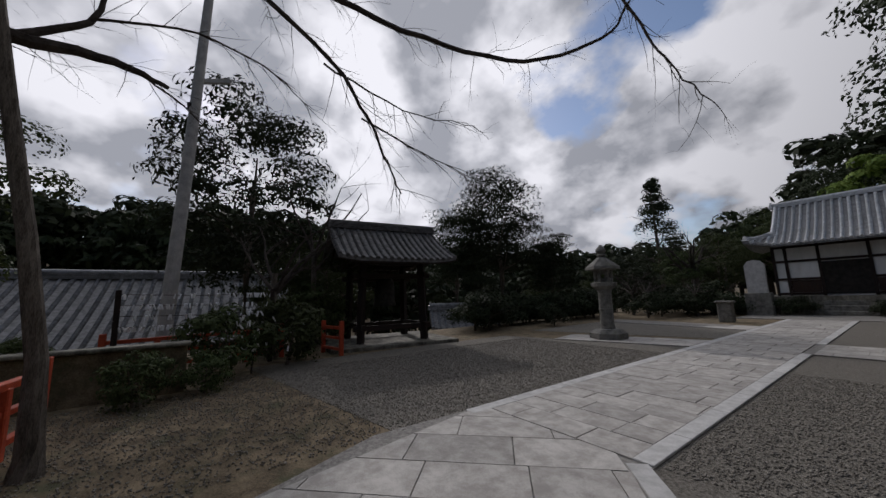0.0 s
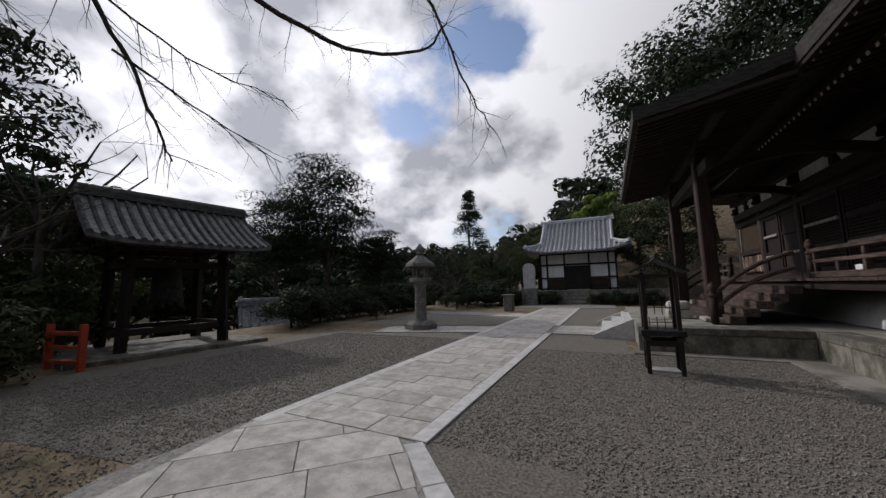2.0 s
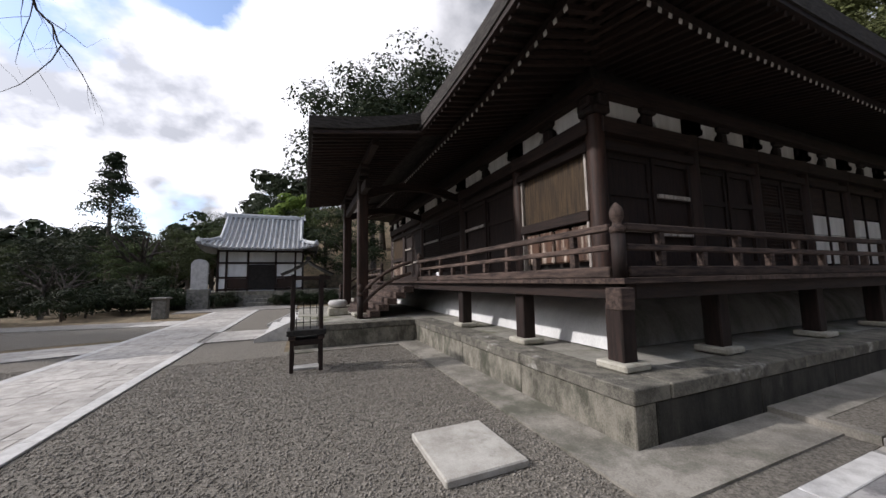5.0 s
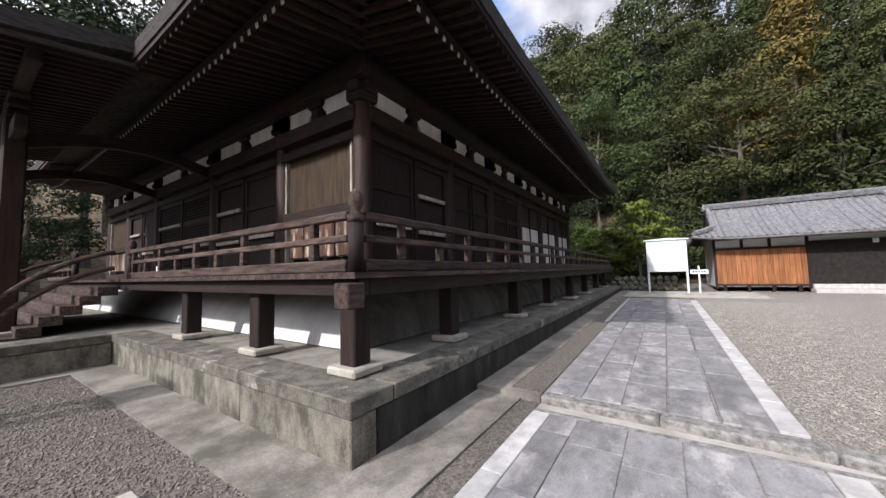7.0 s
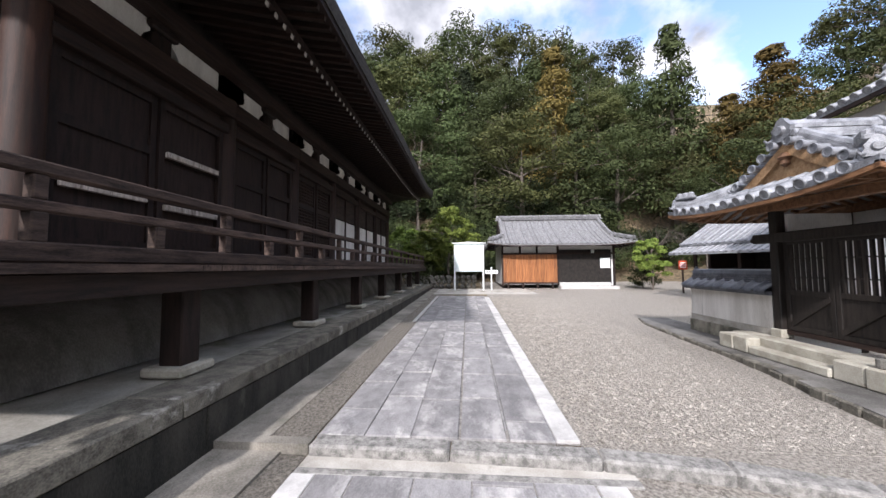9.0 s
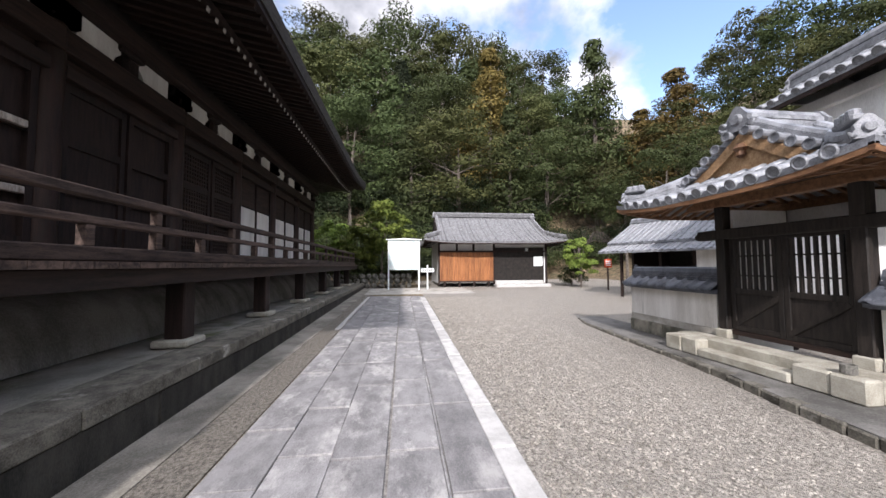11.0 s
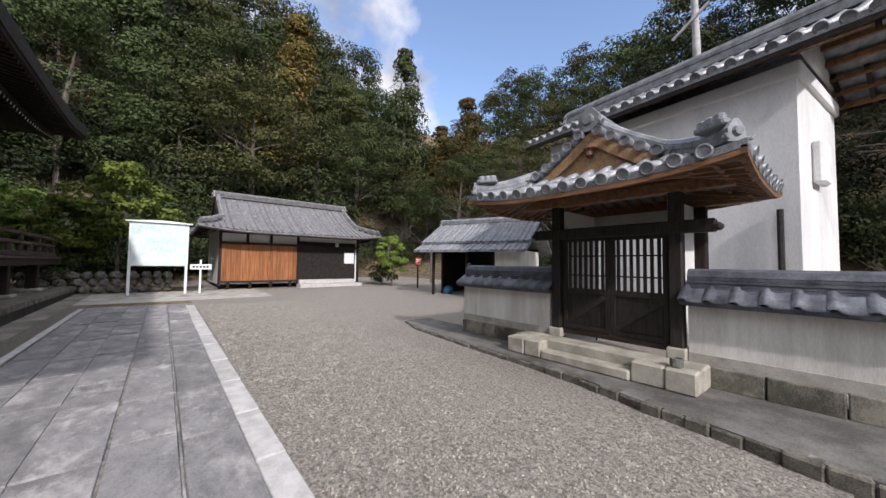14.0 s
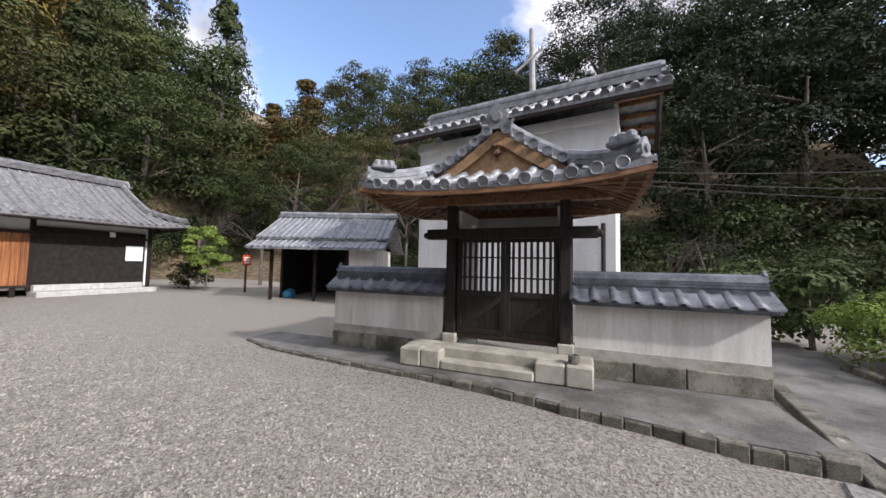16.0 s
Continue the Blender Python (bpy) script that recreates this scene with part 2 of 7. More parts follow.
M_TILE_WALL = material("dark_blue_grey_tile", (0.05, 0.055, 0.066), (0.15, 0.16, 0.185), 0.42, 5, 60, 0.2, vary=0.2, spec=0.5, stain=(0.20, 0.205, 0.215), stain_at=0.68)
# old roof tile copied darker: the bell roof's shade put into the colour
M_TILE_DARK = material("shaded_roof_tile", (0.045, 0.043, 0.042), (0.15, 0.147, 0.145), 0.6, 6, 60, 0.3, vary=0.3, spec=0.35, stain=(0.20, 0.195, 0.185), stain_at=0.66)
# white plaster with the under-veranda shade put into a grey colour
M_PLASTER_SHADE = material("shaded_plaster", (0.17, 0.165, 0.155), (0.36, 0.35, 0.33), 0.92, 1.3, 60, 0.1, (1.5, 1.5, 0.4), space="World", stain=(0.10, 0.098, 0.09), stain_at=0.58)
M_TILE_OLD = material("old_roof_tile", (0.09, 0.09, 0.092), (0.24, 0.24, 0.245), 0.55, 6, 60, 0.3, vary=0.3, spec=0.4, stain=(0.28, 0.28, 0.275), stain_at=0.66)
M_TILE_PALE = material("pale_lime_cover_tile", (0.42, 0.43, 0.44), (0.68, 0.69, 0.70), 0.55, 5, 60, 0.15, vary=0.15)
M_BARK_ROOF = material("cypress_bark_roof", (0.016, 0.014, 0.012), (0.055, 0.048, 0.042), 0.95, 5, 70, 0.6, (1, 1, 5), space="World")
M_NEWWOOD = material("pale_gate_timber", (0.10, 0.048, 0.024), (0.24, 0.125, 0.062), 0.6, 3, 50, 0.2, (6, 1, 6), vary=0.12)
M_CEDAR = material("orange_cedar_boards", (0.17, 0.06, 0.022), (0.40, 0.165, 0.06), 0.6, 2.5, 50, 0.25, (7, 7, 0.4), vary=0.22, stain=(0.10, 0.045, 0.02), stain_at=0.64)
M_STONE = material("lantern_stone", (0.09, 0.087, 0.078), (0.24, 0.23, 0.205), 0.92, 5, 70, 0.5, stain=(0.12, 0.12, 0.09), stain_at=0.6)
M_STEP = material("gate_step_stone", (0.27, 0.25, 0.20), (0.45, 0.43, 0.365), 0.9, 4, 90, 0.25, space="World", stain=(0.25, 0.235, 0.19), stain_at=0.6)
M_RED = material("vermilion_paint", (0.34, 0.045, 0.018), (0.52, 0.08, 0.03), 0.5, 5, 40, 0.1, vary=0.1, stain=(0.22, 0.05, 0.025), stain_at=0.64)
M_IRON = material("dark_iron", (0.02, 0.02, 0.02), (0.06, 0.055, 0.05), 0.6, 8, 60, 0.3, metal=0.6)
M_POLE = material("concrete_pole", (0.33, 0.325, 0.32), (0.50, 0.49, 0.48), 0.85, 4, 60, 0.1)
M_WHITE = material("white_board_paint", (0.70, 0.74, 0.74), (0.82, 0.85, 0.85), 0.45, 3, 30, 0.03)
M_DRIP = material("drip_stained_plaster", (0.50, 0.48, 0.44), (0.72, 0.70, 0.66), 0.92, 1.6, 60, 0.1, (3.2, 3.2, 0.30), space="World", stain=(0.19, 0.18, 0.16), stain_at=0.63)
M_RAFTER_END = material("limewashed_rafter_end", (0.30, 0.28, 0.255), (0.55, 0.52, 0.48), 0.9, 6, 60, 0.1)
M_BLEACHED = material("bleached_strip_timber", (0.20, 0.17, 0.145), (0.52, 0.475, 0.43), 0.85, 4, 50, 0.3, (5, 5, 0.8), vary=0.2, stain=(0.10, 0.075, 0.06), stain_at=0.6)
M_PEEL = material("peeling_panel_paint", (0.035, 0.017, 0.010), (0.115, 0.058, 0.035), 0.7, 4, 50, 0.3, (3, 3, 0.5), vary=0.2, stain=(0.46, 0.39, 0.32), stain_at=0.56)
M_TRUNK = material("tree_bark", (0.055, 0.045, 0.036), (0.17, 0.145, 0.12), 0.95, 5, 40, 0.8, (3, 3, 0.6))
M_TWIG = material("bare_twig", (0.03, 0.024, 0.02), (0.085, 0.07, 0.06), 0.95, 6, 40, 0.4)
M_PAPER = material("paper_fortune", (0.72, 0.72, 0.74), (0.85, 0.85, 0.86), 0.8, 8, 60, 0.05)
M_LEAF = leaf_material("evergreen_leaf", (0.034, 0.047, 0.018), (0.074, 0.093, 0.034))
M_LEAF_OLIVE = leaf_material("olive_leaf", (0.048, 0.055, 0.020), (0.095, 0.101, 0.036))
M_LEAF_RUST = leaf_material("rusty_cedar_leaf", (0.07, 0.053, 0.016), (0.16, 0.11, 0.036))
M_LEAF_BRIGHT = leaf_material("fresh_green_leaf", (0.075, 0.115, 0.022), (0.19, 0.235, 0.05))
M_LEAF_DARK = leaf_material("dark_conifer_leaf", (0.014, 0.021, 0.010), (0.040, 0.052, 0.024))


# ---- mesh helpers ----
def part(name, bm, mat, parent=None, label="", smooth=False):
    """One bmesh as one mesh object, in the parent's space."""
    me = bpy.data.meshes.new(name)
    bm.to_mesh(me)
    bm.free()
    me.materials.append(mat)
    if smooth:
        me.polygons.foreach_set("use_smooth", [True] * len(me.polygons))
    ob = new(name, me)
    ob.parent = parent
    if label:
        ob["label"] = label
    return ob


def share(name, me, m, parent):
    ob = new(name, me)
    ob.parent = parent
    ob.matrix_basis = m
    return ob


def thing(name, loc, label, category, group="", kind="", turn=0.0):
    ob = new(name)
    ob.empty_display_size = 0.3
    ob.matrix_basis = pose(*loc, 0, 0, turn)
    return tagged(ob, label, category, group, kind)


def B():
    return bmesh.new()


def box(bm, x0, y0, z0, x1, y1, z1, bevel=0.0, m=None):
    ret = bmesh.ops.create_cube(bm, size=1.0)
    vs = ret["verts"]
    c, s = Vector(((x0 + x1) / 2, (y0 + y1) / 2, (z0 + z1) / 2)), (abs(x1 - x0), abs(y1 - y0), abs(z1 - z0))
    for v in vs:
        v.co = Vector((v.co.x * s[0], v.co.y * s[1], v.co.z * s[2])) + c
        if m is not None:
            v.co = m @ v.co
    if bevel:
        es = list({e for v in vs for e in v.link_edges})
        bmesh.ops.bevel(bm, geom=es, offset=bevel, segments=1, affect="EDGES")
    return bm


def beam(bm, p, q, w, h, bevel=0.0):
    """A squared timber from p to q, w wide and h high."""
    p, q = Vector(p), Vector(q)
    d = q - p
    m = Matrix.Translation(p) @ d.to_track_quat("Y", "Z").to_matrix().to_4x4()
    return box(bm, -w / 2, 0, -h / 2, w / 2, d.length, h / 2, bevel, m)


def tube(bm, pts, radii, n=8, caps=True):
    """A round bar along points, with a radius at each."""
    rings = []
    for i, p in enumerate(pts):
        a, b = Vector(pts[max(i - 1, 0)]), Vector(pts[min(i + 1, len(pts) - 1)])
        q = (b - a).normalized().to_track_quat("Z", "Y")
        r = radii[i] if isinstance(radii, (list, tuple)) else radii
        rings.append([bm.verts.new(Vector(p) + q @ Vector((math.cos(6.28318 * k / n) * r, math.sin(6.28318 * k / n) * r, 0))) for k in range(n)])
    for r0, r1 in zip(rings, rings[1:]):
        for k in range(n):
            bm.faces.new((r0[k], r0[(k + 1) % n], r1[(k + 1) % n], r1[k]))
    if caps:
        bm.faces.new(rings[0][::-1])
        bm.faces.new(rings[-1])
    return bm


def lathe(bm, profile, n=16, at=(0, 0, 0), square=False):
    """A turned shape from (radius, height) pairs."""
    rings = []
    for r, z in profile:
        rings.append([bm.verts.new((at[0] + r * math.cos(6.28318 * (k + 0.5) / n), at[1] + r * math.sin(6.28318 * (k + 0.5) / n), at[2] + z)) for k in range(n)])
    for r0, r1 in zip(rings, rings[1:]):
        for k in range(n):
            bm.faces.new((r0[k], r0[(k + 1) % n], r1[(k + 1) % n], r1[k]))
    bm.faces.new(rings[0][::-1])
    bm.faces.new(rings[-1])
    return bm


def prism(bm, pts, z0, z1):
    """An upright prism over a polygon."""
    lo, hi = [bm.verts.new((x, y, z0)) for x, y in pts], [bm.verts.new((x, y, z1)) for x, y in pts]
    n = len(pts)
    for k in range(n):
        bm.faces.new((lo[k], lo[(k + 1) % n], hi[(k + 1) % n], hi[k]))
    bm.faces.new(hi)
    bm.faces.new(lo[::-1])
    bmesh.ops.recalc_face_normals(bm, faces=bm.faces[:])
    return bm


def extrude_x(bm, outline, x0, x1):
    """An outline in (y, z), drawn out along x."""
    a, b = [bm.verts.new((x0, y, z)) for y, z in outline], [bm.verts.new((x1, y, z)) for y, z in outline]
    n = len(outline)
    for k in range(n):
        bm.faces.new((a[k], a[(k + 1) % n], b[(k + 1) % n], b[k]))
    bm.faces.new(a[::-1])
    bm.faces.new(b)
    bmesh.ops.recalc_face_normals(bm, faces=bm.faces[:])
    return bm


def clip(poly, inside):
    """Cut a polygon by a convex one, both counter-clockwise."""
    out = list(poly)
    for i in range(len(inside)):
        a, b = inside[i], inside[(i + 1) % len(inside)]
        src, out = out, []
        for j in range(len(src)):
            p, q = src[j], src[(j + 1) % len(src)]
            sp = (b[0] - a[0]) * (p[1] - a[1]) - (b[1] - a[1]) * (p[0] - a[0])
            sq = (b[0] - a[0]) * (q[1] - a[1]) - (b[1] - a[1]) * (q[0] - a[0])
            if sp >= 0:
                out.append(p)
            if sp * sq < 0:
                k = sp / (sp - sq)
                out.append((p[0] + (q[0] - p[0]) * k, p[1] + (q[1] - p[1]) * k))
        if len(out) < 3:
            return []
    return out


# ---- roofs ----
def roof_on(parent, roof, m, mat, thick, name="roof"):
    """The bed of a roof as the part that carries its tiles."""
    ob = roof_deck(parent, roof, mat, thick, name)
    ob.matrix_basis = m
    return ob



class Roof:
    """A curved roof over u (along the ridge) and v (across), in local metres. gable: how far the gable stands in from the end; None: plain gable roof."""

    def __init__(self, half_u, half_v, z_eave, z_ridge, gable=None, sag=0.25, lift=0.15):
        self.U, self.V, self.ze, self.zr, self.g, self.sag, self.lift = half_u, half_v, z_eave, z_ridge, gable, sag, lift

    def slope(self, d):
        k = min(max(d / self.V, 0), 1)
        return self.ze + (self.zr - self.ze) * ((1 - self.sag) * k + self.sag * k * k)

    def z(self, u, v):
        dv, du = self.V - abs(v), self.U - abs(u)
        zz = self.slope(dv)
        if self.g is not None and du < self.g - 1e-6:
            zz = min(zz, self.slope(du * self.V / max(self.g * 2.0, self.V)))
        cu, cv = max(0, 1 - du / (0.5 * self.U)), max(0, 1 - dv / (0.8 * self.V))
        if self.g is not None:
            cv2, cu2 = max(0, 1 - du / (0.6 * self.V)), max(0, 1 - dv / (0.5 * self.V))
            return zz + self.lift * max(cu ** 2 * cv ** 2, cv2 ** 2 * cu2 ** 2)
        return zz + self.lift * cu ** 2 * cv


def roof_deck(th, roof, mat, thick=0.10, name="roof_deck"):
    """The tiled bed of a roof, as a sheet with thickness."""
    us = sorted({round(x, 4) for x in [-roof.U + 2 * roof.U * i / 24 for i in range(25)] + ([roof.U - roof.g, -(roof.U - roof.g), roof.U - roof.g + 0.002, -(roof.U - roof.g) - 0.002] if roof.g is not None else [])})
    vs = [-roof.V + 2 * roof.V * i / 20 for i in range(21)]
    bm = B()
    top = [[bm.verts.new((u, v, roof.z(u, v))) for v in vs] for u in us]
    low = [[bm.verts.new((u, v, roof.z(u, v) - thick)) for v in vs] for u in us]
    nu, nv = len(us), len(vs)
    for i in range(nu - 1):
        for j in range(nv - 1):
            bm.faces.new((top[i][j], top[i + 1][j], top[i + 1][j + 1], top[i][j + 1]))
            bm.faces.new((low[i][j], low[i][j + 1], low[i + 1][j + 1], low[i + 1][j]))
    for i in range(nu - 1):
        bm.faces.new((top[i][0], low[i][0], low[i + 1][0], top[i + 1][0]))
        bm.faces.new((top[i][-1], top[i + 1][-1], low[i + 1][-1], low[i][-1]))
    for j in range(nv - 1):
        bm.faces.new((top[0][j], top[0][j + 1], low[0][j + 1], low[0][j]))
        bm.faces.new((top[-1][j], low[-1][j], low[-1][j + 1], top[-1][j + 1]))
    return part(name, bm, mat, th)


def row_mesh(pts, r, mat, end=True, tile=0.26):
    """A row of round cover tiles along points from the eave up: each tile tapers, so that the joints show; a disc closes the eave end."""
    bm = B()
    n = 6
    total, ring_pts = 0.0, []
    for a, b in zip(pts, pts[1:]):
        seg = (Vector(b) - Vector(a)).length
        k = max(1, round(seg / tile))
        for i in range(k):
            f0, f1 = i / k, (i + 0.98) / k
            ring_pts.append((Vector(a).lerp(Vector(b), f0), 1.0))
            ring_pts.append((Vector(a).lerp(Vector(b), f1), 0.84))
    rings = []
    for i, (p, s) in enumerate(ring_pts):
        d = (ring_pts[min(i + 1, len(ring_pts) - 1)][0] - ring_pts[max(i - 1, 0)][0]).normalized()
        side = d.cross(Vector((0, 0, 1))).normalized()
        up = side.cross(d)
        rings.append([bm.verts.new(p + side * math.cos(math.pi * k / n) * r * s + up * (math.sin(math.pi * k / n) * r * s)) for k in range(n + 1)])
    for r0, r1 in zip(rings, rings[1:]):
        for k in range(n):
            bm.faces.new((r0[k], r1[k], r1[k + 1], r0[k + 1]))
    if end:
        d = (ring_pts[1][0] - ring_pts[0][0]).normalized()
        side = d.cross(Vector((0, 0, 1))).normalized()
        up = side.cross(d)
        for off, rr, flip in ((-0.03, r * 1.12, False),):
            c = ring_pts[0][0] + d * off
            ring = [bm.verts.new(c + side * math.cos(6.28318 * k / 12) * rr + up * math.sin(6.28318 * k / 12) * rr) for k in range(12)]
            back = [bm.verts.new(v.co + d * 0.06) for v in ring]
            inner = [bm.verts.new(c + (v.co - c) * 0.72) for v in ring]
            deep = [bm.verts.new(v.co + d * 0.012) for v in inner]
            for k in range(12):
                k2 = (k + 1) % 12
                bm.faces.new((ring[k], ring[k2], back[k2], back[k]))
                bm.faces.new((ring[k2], ring[k], inner[k], inner[k2]))
                bm.faces.new((inner[k2], inner[k], deep[k], deep[k2]))
            bm.faces.new(deep)
    bmesh.ops.recalc_face_normals(bm, faces=bm.faces[:])
    me = bpy.data.meshes.new("cover_tile")
    bm.to_mesh(me)
    bm.free()
    me.materials.append(mat)
    me.polygons.foreach_set("use_smooth", [len(p.vertices) == 4 for p in me.polygons])
    return me


def roof_rows(th, roof, mat, pitch=0.27, r=0.075, skirts=True, name="cover_tile", lifted=0.0):
    """Cover-tile rows down every slope."""
    def run(line):
        pts = [(u, v, roof.z(u, v) + lifted) for u, v in line]
        ob = new(name, row_mesh(pts, r, mat))
        ob.parent = th

    n = int(2 * roof.U / pitch)
    for i in range(n + 1):
        u = -roof.U + r + (2 * roof.U - 2 * r) * i / n
        du = roof.U - abs(u)
        for s in (-1, 1):
            reach = roof.V
            if roof.g is not None and du < roof.g:
                reach = min(roof.V, du * roof.V / max(roof.g * 2.0, roof.V))
            if reach < 0.15:
                continue
            k = max(2, int(reach / 0.4))
            run([(u, s * (roof.V - reach * j / k)) for j in range(k + 1)])
    if roof.g is not None and skirts:
        n = int(2 * roof.V / pitch)
        for i in range(n + 1):
            v = -roof.V + r + (2 * roof.V - 2 * r) * i / n
            dv = roof.V - abs(v)
            reach = min(roof.g * 0.985, dv * max(roof.g * 2.0, roof.V) / roof.V)
            if reach < 0.15:
                continue
            for s in (-1, 1):
                k = max(2, int(reach / 0.4))
                run([(s * (roof.U - reach * j / k), v) for j in range(k + 1)])


def swept_board(bm, pts, w, h):
    """One long board of upright section along a bent line."""
    rings = []
    for i, p in enumerate(pts):
        a, b = Vector(pts[max(i - 1, 0)]), Vector(pts[min(i + 1, len(pts) - 1)])
        d = b - a
        side = Vector((-d.y, d.x, 0)).normalized() * (w / 2)
        p = Vector(p)
        up = Vector((0, 0, h / 2))
        rings.append([bm.verts.new(p + sgn * side + k * up) for sgn, k in ((-1, -1), (1, -1), (1, 1), (-1, 1))])
    for r0, r1 in zip(rings, rings[1:]):
        for k in range(4):
            bm.faces.new((r0[k], r0[(k + 1) % 4], r1[(k + 1) % 4], r1[k]))
    bm.faces.new(rings[0])
    bm.faces.new(rings[-1])
    bmesh.ops.recalc_face_normals(bm, faces=bm.faces[:])


def ridge_bar(th, pts, w, h, mat, name="ridge", courses=3):
    """A stacked tile ridge along points: flat courses and a round top."""
    bm = B()
    for c in range(courses):
        ww = w * (1.15 - 0.12 * (c % 2) - 0.05 * c)
        z = h * 0.75 * (c + 0.5) / courses
        swept_board(bm, [Vector(p) + Vector((0, 0, z)) for p in pts], ww, h * 0.75 / courses * 0.86)
    tube(bm, [Vector(p) + Vector((0, 0, h * 0.78)) for p in pts], w * 0.42, 8)
    return part(name, bm, mat, th)


def ornament(th, at, size, turn, mat, name="ridge_end_tile"):
    """An onigawara: a shouldered end tile with a boss and curled horns."""
    bm = B()
    out = [(-0.5, 0), (0.5, 0), (0.56, 0.18), (0.42, 0.42), (0.46, 0.6), (0.28, 0.82), (0.16, 1.0), (0, 1.08), (-0.16, 1.0), (-0.28, 0.82), (-0.46, 0.6), (-0.42, 0.42), (-0.56, 0.18)]
    extrude_x(bm, [(y * size, z * size) for y, z in out], -0.11 * size, 0.11 * size)
    tube(bm, [(0.1 * size, 0, 0.48 * size), (0.24 * size, 0, 0.48 * size)], [0.26 * size, 0.2 * size], 12)
    for s in (-1, 1):
        tube(bm, [(0.05 * size, s * 0.44 * size, 0.15 * size), (0.2 * size, s * 0.6 * size, 0.12 * size), (0.22 * size, s * 0.7 * size, 0.28 * size)], [0.12 * size, 0.09 * size, 0.05 * size], 7)
    ob = part(name, bm, mat, th)
    ob.matrix_basis = pose(*at, 0, 0, turn)
    return ob


def roof_ridges(th, roof, mat, w=0.26, h=0.34, horn=0.42):
    """The main ridge, and on a hipped roof the falling ridges along gables and hips."""
    ru = roof.U - (roof.g or 0) + (0.08 if roof.g else -0.05)
    ridge_bar(th, [(-ru, 0, roof.zr - 0.02), (ru, 0, roof.zr - 0.02)], w, h, mat, "main_ridge")
    for s in (-1, 1):
        ornament(th, (s * (ru + 0.03), 0, roof.zr - 0.05), horn, 0 if s > 0 else 180, mat)
    if roof.g is not None:
        gu = roof.U - roof.g
        hip_v = roof.V - roof.g * roof.V / max(roof.g * 2.0, roof.V)
        for s in (-1, 1):
            for q in (-1, 1):
                k = 6
                ridge_bar(th, [(s * (gu - 0.1), q * (hip_v * (1 - j / k) + 0.12), roof.z(gu - 0.1, hip_v * (1 - j / k) + 0.12) + 0.02) for j in range(k + 1)], w * 0.75, h * 0.6, mat, "descending_ridge", 2)
                pts = []
                for j in range(k + 1):
                    du = 0.12 + (roof.g - 0.1) * j / k
                    u, v = roof.U - du, roof.V - du * roof.V / max(roof.g * 2.0, roof.V)
                    pts.append((s * u, q * v, roof.z(u, v) + 0.03))
                ridge_bar(th, pts, w * 0.75, h * 0.6, mat, "hip_ridge", 2)
                a = pts[0]
                ornament(th, (a[0], a[1], a[2]), horn * 0.62, math.degrees(math.atan2(q * roof.V, s * roof.g * 1.5)), mat, "hip_end_tile")


def eave_rafters(th, roof, mat, drop=0.12, pitch=0.3, size=0.06, inset=1.0, fascia=True):
    """Rafters under the eaves, and the eave board."""
    n = int(2 * roof.U / pitch)
    for i in range(n + 1):
        u = -roof.U + 0.06 + (2 * roof.U - 0.12) * i / n
        for s in (-1, 1):
            bm = B()
            beam(bm, (u, s * (roof.V - 0.05), roof.z(u, roof.V - 0.05) - drop), (u, s * (roof.V - inset), roof.z(u, roof.V - inset) - drop), size, size * 1.2)
            part("rafter", bm, mat, th)
    if roof.g is not None:
        n = int(2 * roof.V / pitch)
        for i in range(n + 1):
            v = -roof.V + 0.06 + (2 * roof.V - 0.12) * i / n
            for s in (-1, 1):
                bm = B()
                beam(bm, (s * (roof.U - 0.05), v, roof.z(roof.U - 0.05, v) - drop), (s * (roof.U - min(inset, roof.g * 0.97)), v, roof.z(roof.U - min(inset, roof.g * 0.97), v) - drop), size, size * 1.2)
                part("rafter", bm, mat, th)
    k = 16
    for s in (-1, 1):
        bm = B()
        us = [-roof.U + 2 * roof.U * j / k for j in range(k + 1)]
        swept_board(bm, [(u, s * (roof.V - 0.03), roof.z(u, roof.V) - drop * 0.75) for u in us], 0.05, 0.09)
        part("eave_board", bm, mat, th)
        if roof.g is not None:
            bm = B()
            vs = [-roof.V + 2 * roof.V * j / k for j in range(k + 1)]
            swept_board(bm, [(s * (roof.U - 0.03), v, roof.z(roof.U, v) - drop * 0.75) for v in vs], 0.05, 0.09)
            part("eave_board", bm, mat, th)


def gable_wall(th, roof, s, mat, inset=0.0, board=None):
    """The triangular gable under the ridge, with its barge boards."""
    gu = roof.U - (roof.g or 0.0) - inset
    hv = roof.V - (roof.g * roof.V / max(roof.g * 2.0, roof.V) if roof.g else 0.5)
    k = 8
    bm = B()
    top = [(hv * j / k, roof.slope(roof.V - abs(hv * j / k)) - 0.04) for j in range(-k, k + 1)]
    zb = roof.slope(roof.V - hv) - 0.06
    outline = [(-hv, zb), (hv, zb)] + [(v, z) for v, z in reversed(top)]
    extrude_x(bm, outline, s * (gu - 0.02), s * (gu + 0.03))
    part("gable_panel", bm, mat, th)
    if board is not None:
        for q in (-1, 1):
            bm = B()
            swept_board(bm, [(s * (gu + 0.07), q * hv * j / k, roof.slope(roof.V - abs(hv * j / k)) - 0.16) for j in range(k + 1)], 0.05, 0.2)
            part("barge_board", bm, board, th)


